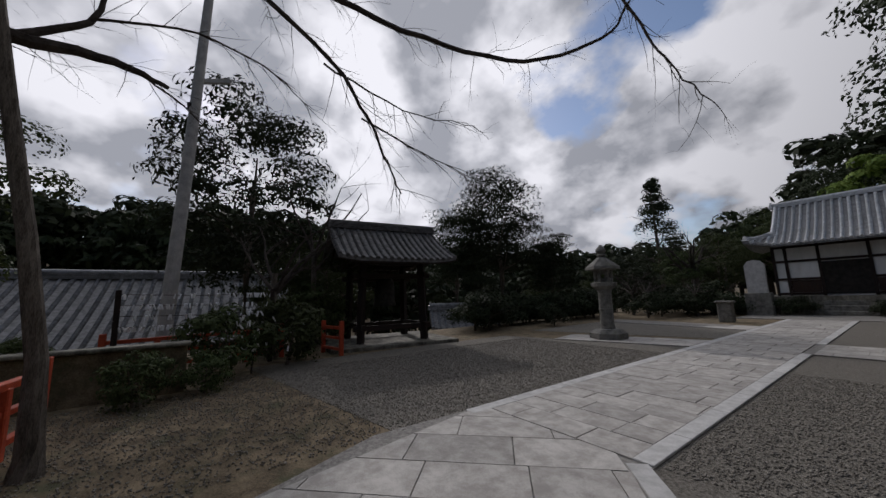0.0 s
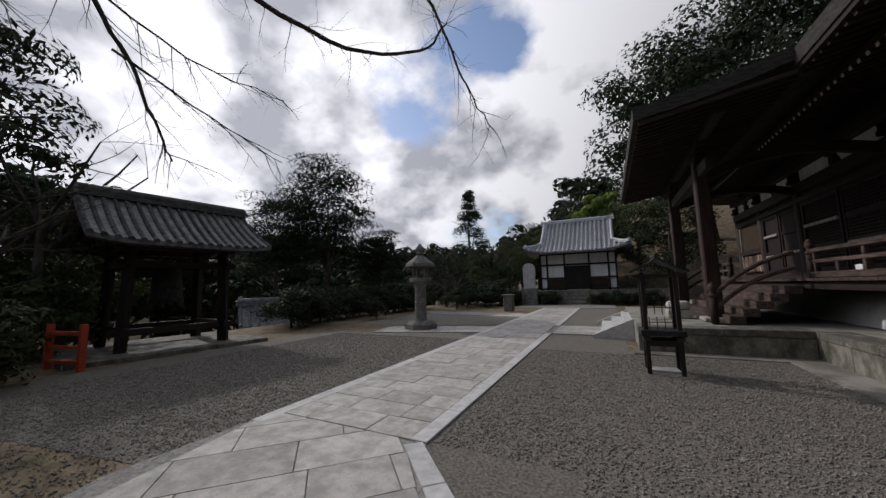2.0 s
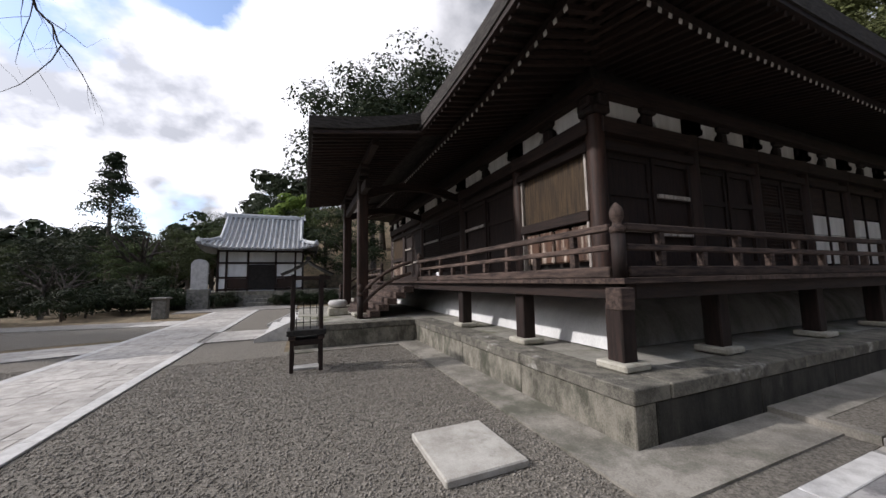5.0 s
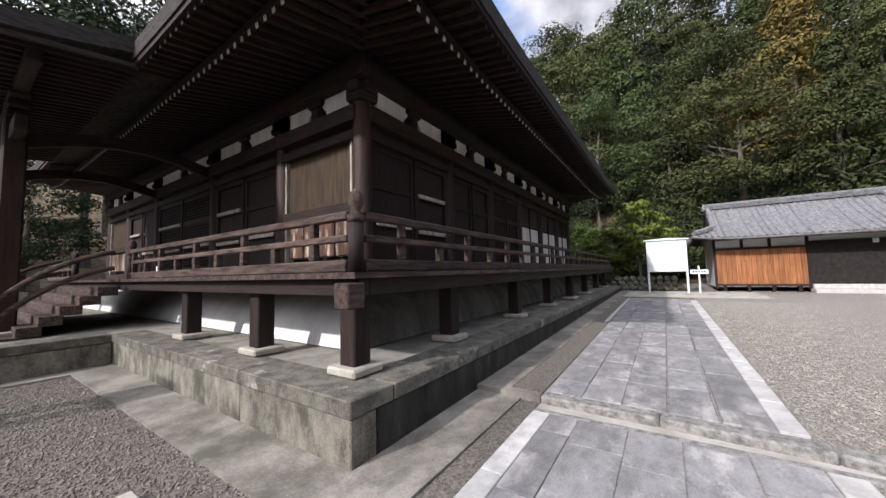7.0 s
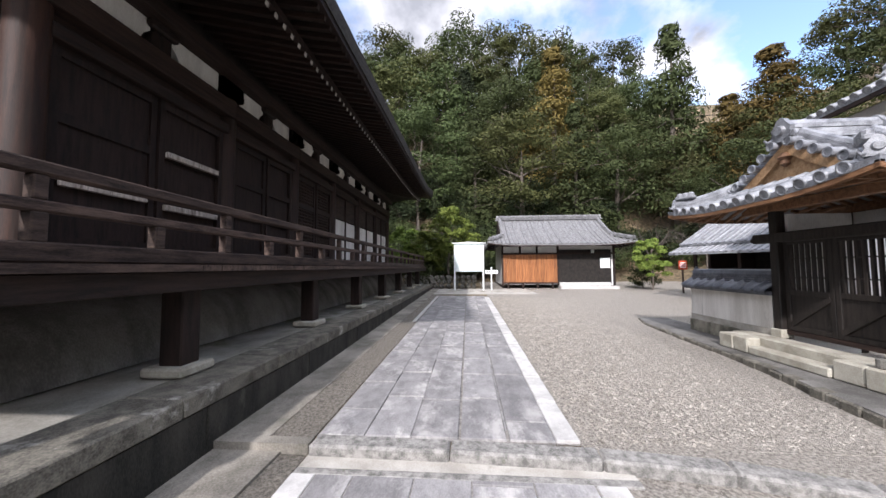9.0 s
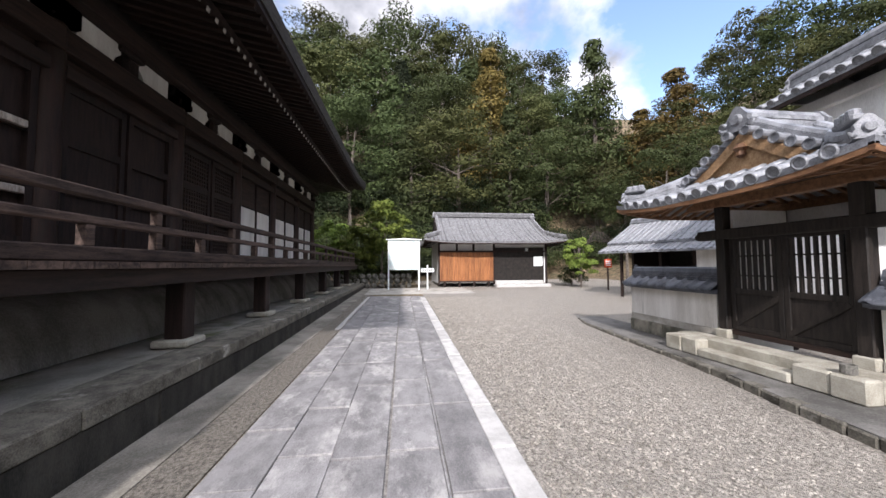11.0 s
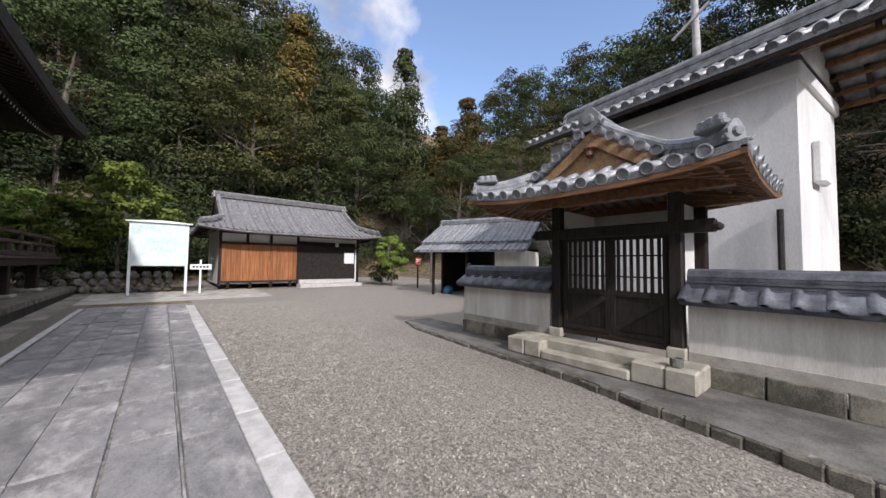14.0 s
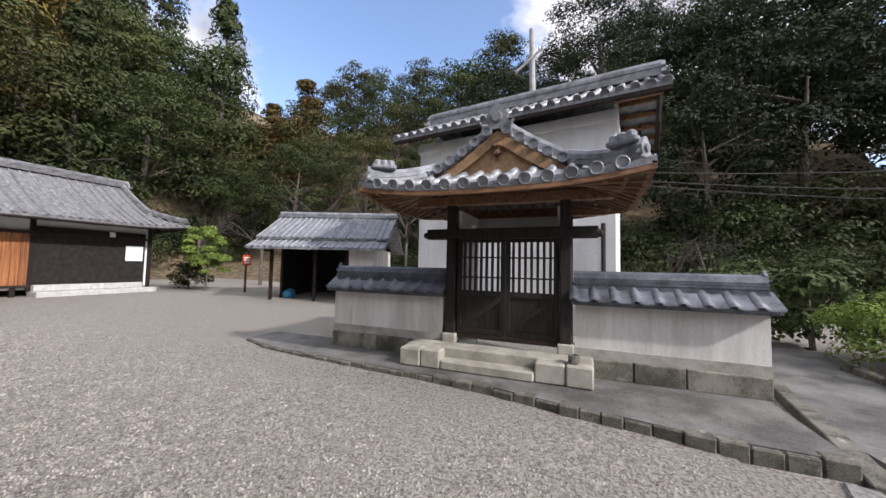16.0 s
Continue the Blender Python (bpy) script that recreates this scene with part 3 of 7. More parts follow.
# ---- ground ----
def ground_z(x, y):
    """Flat forecourt, a low rise past the kerb, a wooded hill beyond the yard."""
    base = 0.0 if x < 4.5 else 0.075 + 0.011 * min(max(x - 4.4, 0), 24)
    east = 0.95 * (x - 31) * (1 - math.exp(-max(x - 31, 0) / 5)) if x > 31 else 0.0
    south = 0.80 * (-16 - y) * (1 - math.exp(-max(-16 - y, 0) / 5)) * min(1.0, max(0.0, (x + 25) / 15)) if y < -16 else 0.0
    north = 0.45 * (y - 32) * min(1.0, max(0.0, (x + 10) / 12)) if y > 32 else 0.0
    base += max(min(east, 30), min(south, 26), min(north, 16))
    if x < -17:
        base += 0.0 - 3.2 * min(1.0, (-17 - x) / 7) + min(16.0, 0.4 * max(0.0, -58 - x))
    return base


def axis_steps(stops):
    out = []
    for a, b, s in stops:
        k = max(1, round((b - a) / s))
        out += [a + (b - a) * i / k for i in range(k)]
    return out + [stops[-1][1]]


gx = axis_steps([(-1500, -140, 170), (-140, -40, 12), (-40, -16, 1.5), (-16, 4.47, 1.7), (4.47, 4.53, 0.03), (4.53, 33, 1.6), (33, 90, 3), (90, 140, 10), (140, 1500, 170)])
gy = axis_steps([(-1500, -140, 170), (-140, -60, 10), (-60, -17, 2.5), (-17, 34, 1.7), (34, 80, 4), (80, 140, 12), (140, 1500, 170)])
bm = B()
grid = [[bm.verts.new((x, y, ground_z(max(-90, min(x, 85)), max(-75, min(y, 90))))) for y in gy] for x in gx]
for i in range(len(gx) - 1):
    for j in range(len(gy) - 1):
        bm.faces.new((grid[i][j], grid[i + 1][j], grid[i + 1][j + 1], grid[i][j + 1]))
ground = tagged(part("ground", bm, M_EARTH, smooth=True), "bare brown earth of the temple grounds and wooded hill", "ground", kind="structure")


def sheet(name, polys, z, mat, label, cat, thick=0.06):
    """A thin bed lying over the ground, following its rise."""
    bm = B()
    for poly in polys:
        nx = 1
        lo = [bm.verts.new((x, y, ground_z(x, y) - 0.03)) for x, y in poly]
        hi = [bm.verts.new((x, y, ground_z(x, y) + z)) for x, y in poly]
        n = len(poly)
        for k in range(n):
            bm.faces.new((lo[k], lo[(k + 1) % n], hi[(k + 1) % n], hi[k]))
        bm.faces.new(hi)
    return tagged(part(name, bm, mat), label, cat, kind="structure")


def strips(x0, x1, y0, y1, step=1.6):
    k = max(1, round((x1 - x0) / step))
    return [[(x0 + (x1 - x0) * i / k, y0), (x0 + (x1 - x0) * (i + 1) / k, y0), (x0 + (x1 - x0) * (i + 1) / k, y1), (x0 + (x1 - x0) * i / k, y1)] for i in range(k)]


sheet("gravel_court", [[(-11.5, 1.2), (-5.4, 2.2), (-5.4, 11.7), (-11.5, 10.3)], [(-3.2, 3.6), (-1.85, 2.4), (1.75, 2.4), (1.75, 9.75), (-3.2, 9.75)], [(-3.2, 9.75), (-1.0, 9.75), (-1.0, 12.0), (-3.2, 12.0)],
                       [(-12.0, 12.5), (-5.4, 14.2), (-5.4, 17.4), (-12.0, 18.6)], [(-3.2, 14.3), (-1.0, 14.3), (-1.0, 24.3), (-3.2, 24.3)]], 0.006, M_GRAVEL_DARK, "grey crushed-stone gravel beside the paved walk", "gravel")
sheet("gravel_yard", strips(4.6, 30.0, -16.5, -0.10) + strips(4.5, 4.6, -14.0, -0.10, 0.05) + [[(-2.0, -14.0), (4.49, -14.0), (4.49, -0.26), (-2.0, -0.26)]], 0.008, M_GRAVEL, "pale grey gravel yard before the gate", "gravel")
bm = B()
prism(bm, [(3.85, -2.80), (4.53, -2.80), (4.53, -0.10), (4.46, -0.10), (4.35, -1.1), (4.13, -1.9)], -0.02, 0.087)
tagged(part("gravel_bank", bm, M_GRAVEL), "pale gravel filled up behind the curved kerb", "gravel", kind="structure")
sheet("asphalt_yard", strips(18.6, 22.3, -9.4, 2.6), 0.014, M_CONCRETE, "pale concrete strip before the shed", "paving")

# ---- main hall terrace ----
X_P, Y_P, Z_P = 2.30, 3.06, 0.585
hall_base = thing("hall_terrace", (0, 0, 0), "stone-faced terrace of the main hall with a mossy top", "terrace", kind="structure")
bm = B()
box(bm, X_P + 0.06, Y_P + 0.06, -0.05, 23.5, 24.0, Z_P - 0.02)
box(bm, -0.75, 9.80, -0.05, X_P + 0.06, 17.2, Z_P - 0.02)
part("core", bm, M_MOSSY, hall_base)


def block_row(length, rng, mean):
    xs, x = [0.0], 0.0
    while x < length - 0.6 * mean:
        x += mean * rng.uniform(0.75, 1.3)
        xs.append(min(x, length))
    xs[-1] = length
    return xs


rng = random.Random(5)


def stone(x0, y0, z0, x1, y1, z1, mat, parent, name="stone", bevel=0.012):
    cx, cy = (x0 + x1) / 2, (y0 + y1) / 2
    bm = B()
    box(bm, x0 - cx, y0 - cy, 0, x1 - cx, y1 - cy, z1 - z0, bevel)
    ob = part(name, bm, mat, parent)
    ob.location = (cx, cy, z0)
    return ob


G = 0.006
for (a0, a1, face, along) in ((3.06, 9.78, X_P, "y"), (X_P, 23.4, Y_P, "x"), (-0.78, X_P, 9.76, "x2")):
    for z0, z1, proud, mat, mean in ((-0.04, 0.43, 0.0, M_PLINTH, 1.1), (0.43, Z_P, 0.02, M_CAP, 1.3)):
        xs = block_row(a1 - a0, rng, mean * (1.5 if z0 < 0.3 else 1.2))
        # side face takes the darker copy, its shade being in the colour
        mat = M_PLINTH_SHADE if along == "x" and z0 < 0.3 else mat
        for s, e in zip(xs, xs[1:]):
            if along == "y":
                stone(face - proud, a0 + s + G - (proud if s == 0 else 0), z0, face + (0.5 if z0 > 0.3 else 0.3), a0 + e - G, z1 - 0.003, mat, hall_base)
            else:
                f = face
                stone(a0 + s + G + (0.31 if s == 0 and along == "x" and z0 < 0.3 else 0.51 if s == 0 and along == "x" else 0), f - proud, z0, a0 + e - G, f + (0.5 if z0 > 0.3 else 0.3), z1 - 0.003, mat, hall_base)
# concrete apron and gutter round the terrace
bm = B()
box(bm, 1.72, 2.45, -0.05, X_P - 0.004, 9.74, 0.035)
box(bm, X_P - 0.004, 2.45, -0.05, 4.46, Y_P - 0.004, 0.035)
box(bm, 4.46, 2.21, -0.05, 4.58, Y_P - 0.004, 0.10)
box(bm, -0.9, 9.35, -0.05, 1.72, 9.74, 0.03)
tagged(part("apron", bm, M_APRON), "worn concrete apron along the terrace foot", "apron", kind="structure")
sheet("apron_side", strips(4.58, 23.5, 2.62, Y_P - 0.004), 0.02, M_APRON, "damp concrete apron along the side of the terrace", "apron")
sheet("gutter_gravel", strips(4.58, 23.5, 2.22, 2.62) + [[(2.0, 2.22), (4.46, 2.22), (4.46, 2.45), (2.0, 2.45)]], 0.012, M_GRAVEL_DARK, "dark gravel strip along the apron", "gravel")

# ---- main hall ----
hall = thing("main_hall", (4.70, 5.47, Z_P), "large dark weathered timber temple hall with a railed veranda", "temple hall")
HX, HY = 4.70, 5.47
COLS_Y = [0, 2.55, 5.9, 10.3, 13.5, 16.2]
COLS_X = [0, 2.9, 5.35, 7.85, 10.4, 13.05, 15.55]
ZB = -Z_P


def hz(z):
    """Height over the terrace; the storey above the veranda is a little taller than drawn."""
    return z + 0.035 * max(0.0, z - 1.63) - Z_P


cm = B()
lathe(cm, [(0.19, 0), (0.175, 0.1), (0.175, hz(4.72)), (0.16, hz(4.78))], 22)
col_me = bpy.data.meshes.new("column")
cm.to_mesh(col_me)
cm.free()
col_me.materials.append(M_REDWOOD)
col_me.polygons.foreach_set("use_smooth", [len(p.vertices) == 4 for p in col_me.polygons])
for y in COLS_Y:
    share("column", col_me, pose(0, y, 0), hall)
for x in COLS_X[1:]:
    share("column", col_me, pose(x, 0, 0), hall)
# body behind the columns
bm = B()
box(bm, 0.12, 0.12, 0, COLS_X[-1] + 0.1, COLS_Y[-1] + 0.1, hz(5.9))
part("inner_wall", bm, M_BLACK, hall)
# white rounded mound under the floor
bm = B()
prof = [(-1.18, 0.0), (-1.15, 0.12), (-1.10, 0.26), (-1.02, 0.42), (-0.90, 0.56), (-0.68, 0.68), (-0.50, 0.76), (-0.20, 0.80), (0.11, 0.80), (0.11, 0.0)]
a = [bm.verts.new((p, p + 0.07, z)) for p, z in prof]
b = [bm.verts.new((p, COLS_Y[-1], z)) for p, z in prof]
for k in range(len(prof) - 1):
    bm.faces.new((a[k], b[k], b[k + 1], a[k + 1]))
part("plaster_mound", bm, M_PLASTER, hall, "white plaster mound under the veranda", smooth=True)
# side run of the same mound, greyed to hold the shade
bm = B()
a = [bm.verts.new((p, p + 0.07, z)) for p, z in prof]
c = [bm.verts.new((COLS_X[-1], p + 0.07, z)) for p, z in prof]
for k in range(len(prof) - 1):
    bm.faces.new((a[k], a[k + 1], c[k + 1], c[k]))
part("side_mound", bm, M_PLASTER_SHADE, hall, "plaster mound under the side veranda, its shade put into the grey", smooth=True)


def wall_bay(p0, p1, axis, style):
    """One bay between two columns: sill, lintels and its filling of doors, boards or paper screens."""
    def bx(bm, s, e, d0, d1, z0, z1, bev=0.0):
        if axis == "y":
            box(bm, -d1, s, hz(z0), -d0, e, hz(z1), bev)
        else:
            box(bm, s, -d1, hz(z0), e, -d0, hz(z1), bev)

    wood = M_DARKWOOD_Y if axis == "y" else M_DARKWOOD_X
    s, e = p0 + 0.16, p1 - 0.16
    for nm, z0, z1, d in (("floor_sill", 1.63, 1.83, 0.17), ("lintel", 4.05, 4.22, 0.16), ("head_beam", 4.36, 4.66, 0.22)):
        bm = B()
        bx(bm, p0 + (0.0 if nm == "head_beam" else 0.1), p1 - (0.0 if nm == "head_beam" else 0.1), -0.1, d, z0, z1, 0.012)
        part(nm, bm, wood, hall)
    bm = B()
    bx(bm, s, e, -0.1, 0.02, 4.22, 4.36)
    part("transom_board", bm, wood, hall)
    if style == "panel":
        bm = B()
        bx(bm, s + 0.1, e - 0.1, -0.1, 0.03, 2.95, 4.05)
        part("board_panel", bm, M_PANEL, hall, "ochre vertical-board panel")
        bm = B()
        bx(bm, s, e, -0.1, 0.14, 2.72, 2.92, 0.01)
        part("mid_rail", bm, wood, hall)
        for q in (s + 0.05, e - 0.05):
            bm = B()
            bx(bm, q - 0.03, q + 0.03, -0.1, 0.10, 1.83, 4.05, 0.006)
            part("jamb", bm, M_BLEACHED, hall, "bleached door jamb")
        k = 4
        for i in range(k):
            bm = B()
            q0, q1 = s + 0.1 + (e - s - 0.2) * i / k, s + 0.1 + (e - s - 0.2) * (i + 1) / k
            bx(bm, q0 + 0.03, q1 - 0.03, -0.1, 0.05, 1.95, 2.68, 0.03)
            part("lower_panel", bm, M_PEEL, hall, "reddish panel with peeling bleached streaks")
    elif style == "screen":
        bm = B()
        bx(bm, s + 0.05, e - 0.05, -0.1, 0.03, 2.72, 3.25)
        bx(bm, s + 0.05, e - 0.05, -0.1, 0.03, 1.9, 2.70)
        part("paper_screen", bm, M_PLASTER_OLD, hall, "white papered sliding screen")
        bm = B()
        bx(bm, s + 0.02, e - 0.02, -0.1, 0.02, 3.3, 4.05)
        part("upper_board", bm, wood, hall)
        for q in (s, (s + e) / 2, e):
            bm = B()
            bx(bm, q - 0.035, q + 0.035, -0.1, 0.07, 1.83, 4.05)
            part("stile", bm, M_DARKWOOD, hall)
    else:
        k = 2
        for i in range(k):
            q0, q1 = s + (e - s) * i / k, s + (e - s) * (i + 1) / k
            bm = B()
            bx(bm, q0 + 0.01, q0 + 0.10, -0.1, 0.06 + 0.03 * (i % 2), 1.83, 4.05)
            bx(bm, q1 - 0.10, q1 - 0.01, -0.1, 0.06 + 0.03 * (i % 2), 1.83, 4.05)
            for z in (1.83, 2.55, 3.2, 3.93):
                bx(bm, q0 + 0.10, q1 - 0.10, -0.1, 0.055 + 0.03 * (i % 2), z, z + 0.12)
            part("door_frame", bm, M_DARKWOOD, hall)
            bm = B()
            bx(bm, q0 + 0.1, q1 - 0.1, -0.1, 0.02, 1.95, 3.95)
            if p0 < 0.1 or axis == "y":
                for z in ((2.50,), (2.44, 3.22))[i % 2]:
                    bm2 = B()
                    bx(bm2, q0 + 0.12, q1 - 0.14, 0.06, 0.105 + 0.03 * (i % 2), z, z + 0.085, 0.008)
                    part("bleached_rail", bm2, M_BLEACHED, hall, "sun-bleached shutter rail")
            part("door_board", bm, M_BLACK if style == "lattice" else M_DARKWOOD, hall)
            if style == "lattice":
                bm = B()
                m = int((q1 - q0 - 0.2) / 0.085)
                for j in range(1, m):
                    q = q0 + 0.1 + (q1 - q0 - 0.2) * j / m
                    bx(bm, q - 0.013, q + 0.013, -0.02, 0.045, 1.95, 3.95)
                for j in range(1, 23):
                    z = 1.95 + 2.0 * j / 23
                    bx(bm, q0 + 0.1, q1 - 0.1, -0.02, 0.042, z - 0.013, z + 0.013)
                part("lattice", bm, M_DARKWOOD_X, hall)
    # frieze: white plaster between frog-leg struts
    mid = (p0 + p1) / 2
    for q0, q1, cut in ((p0 + 0.30, mid - 0.18, 1), (mid + 0.18, p1 - 0.30, -1)):
        bm = B()
        z0, z1 = hz(4.70), hz(5.08)
        outl = [(q0 + (0.0 if cut > 0 else 0.16), z0), (q1 - (0.16 if cut > 0 else 0.0), z0), (q1 - (0.10 if cut > 0 else 0.0), z0 + 0.14), (q1, z0 + 0.24) , (q1, z1), (q0, z1), (q0, z0 + 0.24), (q0 + (0.0 if cut > 0 else 0.10), z0 + 0.14)]
        if axis == "y":
            v0 = [bm.verts.new((-0.06, q, z)) for q, z in outl]
            v1 = [bm.verts.new((0.1, q, z)) for q, z in outl]
        else:
            v0 = [bm.verts.new((q, -0.06, z)) for q, z in outl]
            v1 = [bm.verts.new((q, 0.1, z)) for q, z in outl]
        bm.faces.new(v0)
        for k in range(len(outl)):
            bm.faces.new((v0[k], v0[(k + 1) % len(outl)], v1[(k + 1) % len(outl)], v1[k]))
        bmesh.ops.recalc_face_normals(bm, faces=bm.faces[:])
        part("frieze_panel", bm, M_PLASTER_OLD, hall, "white plaster frieze panel")
    bm = B()
    bx(bm, mid - 0.16, mid + 0.16, -0.1, 0.13, 4.68, 4.98, 0.06)
    bx(bm, mid - 0.24, mid + 0.24, -0.1, 0.15, 4.98, 5.10, 0.03)
    part("frog_leg_strut", bm, M_DARKWOOD, hall)
    for q in (p0, p1):
        bm = B()
        bx(bm, q - 0.20, q + 0.20, -0.1, 0.24, 4.72, 4.86, 0.03)
        bx(bm, q - 0.30, q + 0.30, -0.1, 0.16, 4.86, 5.06, 0.04)
        part("bracket", bm, M_DARKWOOD, hall)


for i in range(5):
    wall_bay(COLS_Y[i], COLS_Y[i + 1], "y", ("panel", "door", "lattice", "door", "panel")[i])
for i in range(6):
    wall_bay(COLS_X[i], COLS_X[i + 1], "x", ("door", "door", "lattice", "screen", "screen", "screen")[i])
for nm, args in (("purlin", (-0.3, -0.3, hz(5.08), -0.02, COLS_Y[-1], hz(5.30))), ("purlin", (-0.02, -0.3, hz(5.08), COLS_X[-1] + 0.3, -0.02, hz(5.30)))):
    bm = B()
    box(bm, *args, 0.01)
    part(nm, bm, M_DARKWOOD_Y if args[3] < 1 else M_DARKWOOD_X, hall)

# roof: two tiers of rafters under a thick bark roof
EU, EV = 2.42, 2.42


def eave_lift(q, length):
    a = max(0.0, 1 - (q + 2.4) / 4.5)
    b = max(0.0, 1 - (length + 2.4 - q) / 4.5)
    return 0.38 * (a * a + b * b)


def rafter_mesh(length, w, h, rise, mat, pale=False):
    bm = B()
    beam(bm, (0, 0, 0), (0, length, rise), w, h)
    bm.faces.ensure_lookup_table()
    for f in bm.faces:
        if pale and max(v.co.y for v in f.verts) < length * 0.1:
            f.material_index = 1
    me = bpy.data.meshes.new("rafter")
    bm.to_mesh(me)
    bm.free()
    me.materials.append(mat)
    me.materials.append(M_RAFTER_END)
    return me


for tier, (length, w, rise, out, z, mat) in enumerate(((1.75, 0.085, 0.42, 1.72, 5.36, M_DARKWOOD_Y), (1.25, 0.075, 0.22, 2.36, 5.50, M_DARKWOOD_Y))):
    me = rafter_mesh(length, w, w * 1.15, rise, mat, tier == 0)
    q = -out + 0.1
    while q < COLS_Y[-1] + 2.2:
        if not (tier == 1 and 3.75 < q < 12.7):
            share("rafter", me, pose(-out, q, hz(z) + eave_lift(q, COLS_Y[-1]), 0, 0, -90), hall)
        q += 0.235
    q = -out + 0.1
    while q < COLS_X[-1] + 2.2:
        share("rafter", me, pose(q, -out, hz(z) + eave_lift(q, COLS_X[-1])), hall)
        q += 0.235
for off, z, w, h in ((1.70, 5.44, 0.10, 0.12), (2.36, 5.59, 0.12, 0.14)):
    for axis, end in (("y", COLS_Y[-1]), ("x", COLS_X[-1])):
        q = -off
        while q < end + off - 0.1:
            q2 = min(q + 1.6, end + off)
            bm = B()
            za, zb = hz(z) + eave_lift(q, end), hz(z) + eave_lift(q2, end)
            if axis == "y":
                beam(bm, (-off, q, za), (-off, q2, zb), w, h)
            else:
                beam(bm, (q, -off, za), (q2, -off, zb), w, h)
            q = q2
            part("eave_batten", bm, M_DARKWOOD, hall)
bm = B()
nu, nv = 36, 36
rl, rw = COLS_X[-1], COLS_Y[-1]
cx, cy = rl / 2, rw / 2


def hall_roof_z(x, y):
    d = min(x + 2.45, rl + 2.45 - x, y + 2.45, rw + 2.45 - y)
    k = d / (cx + 2.45)
    return hz(5.62) + 4.4 * (0.55 * k + 0.45 * k * k) + max(eave_lift(y, rw) * max(0, 1 - (min(x + 2.45, rl + 2.45 - x)) / 3), eave_lift(x, rl) * max(0, 1 - (min(y + 2.45, rw + 2.45 - y)) / 3))


xs = [-2.45 + (rl + 4.9) * i / nu for i in range(nu + 1)]
ys = [-2.45 + (rw + 4.9) * i / nv for i in range(nv + 1)]
for dz in (0.0, 0.34):
    g = [[bm.verts.new((x, y, hall_roof_z(x, y) + dz)) for y in ys] for x in xs]
    if dz == 0.0:
        low = g
for i in range(nu):
    for j in range(nv):
        bm.faces.new((low[i][j], low[i][j + 1], low[i + 1][j + 1], low[i + 1][j]))
        bm.faces.new((g[i][j], g[i + 1][j], g[i + 1][j + 1], g[i][j + 1]))
for i in range(nu):
    bm.faces.new((low[i][0], low[i + 1][0], g[i + 1][0], g[i][0]))
    bm.faces.new((low[i][-1], g[i][-1], g[i + 1][-1], low[i + 1][-1]))
for j in range(nv):
    bm.faces.new((low[0][j], g[0][j], g[0][j + 1], low[0][j + 1]))
    bm.faces.new((low[-1][j], low[-1][j + 1], g[-1][j + 1], g[-1][j]))
part("roof", bm, M_BARK_ROOF, hall, "thick dark cypress-bark roof")

# veranda
DX0, DY0 = 2.55 - HX, 3.28 - HY
DZ = hz(1.63)
for i in range(int(13.9 / 0.24)):
    y0 = DY0 + i * 0.24
    if y0 > 13.5:
        break
    bm = B()
    box(bm, DX0, y0 + 0.003, DZ - 0.06, -0.15, y0 + 0.237, DZ)
    part("floor_board", bm, M_GREYWOOD, hall)
for i in range(int((COLS_X[-1] + 1.6) / 0.24)):
    x0 = -0.15 + i * 0.24
    bm = B()
    box(bm, x0 + 0.003, DY0, DZ - 0.06, x0 + 0.237, -0.15, DZ)
    part("floor_board", bm, M_GREYWOOD_Y, hall)
XE = COLS_X[-1] + 1.5
for args, mat in (((DX0 + 0.10, DY0 + 0.08, DZ - 0.24, DX0 + 0.26, COLS_Y[-1], DZ - 0.062), M_DARKWOOD_Y), ((DX0 + 0.26, DY0 + 0.08, DZ - 0.24, XE, DY0 + 0.24, DZ - 0.062), M_DARKWOOD_X)):
    bm = B()
    box(bm, *args, 0.01)
    part("edge_beam", bm, mat, hall)
bm = B()
box(bm, 2.59 - HX - 0.16, 3.34 - HY - 0.10, DZ - 0.34, 2.59 - HX + 0.05, 3.34 - HY + 0.10, DZ - 0.10, 0.012)
part("beam_end", bm, M_GREYWOOD, hall, "weathered projecting beam end")
post_me = B()
box(post_me, -0.115, -0.115, 0.08, 0.115, 0.115, DZ - 0.07, 0.015)
post_m = bpy.data.meshes.new("veranda_post")
post_me.to_mesh(post_m)
post_me.free()
post_m.materials.append(M_DARKWOOD)
base_b = B()
box(base_b, -0.21, -0.21, 0, 0.21, 0.21, 0.09, 0.02)
base_m = bpy.data.meshes.new("post_base")
base_b.to_mesh(base_m)
base_b.free()
base_m.materials.append(M_STEP)
posts = [(2.86, 3.63), (2.86, 5.47), (2.86, 7.75)] + [(x, 3.66) for x in (4.75, 7.45, 9.95, 12.5, 15.1, 17.7, 20.2)] + [(2.86, 17.4), (2.86, 20.2)]
for x, y in posts:
    share("veranda_post", post_m, pose(x - HX, y - HY, 0), hall)
    share("post_base", base_m, pose(x - HX, y - HY, 0), hall)


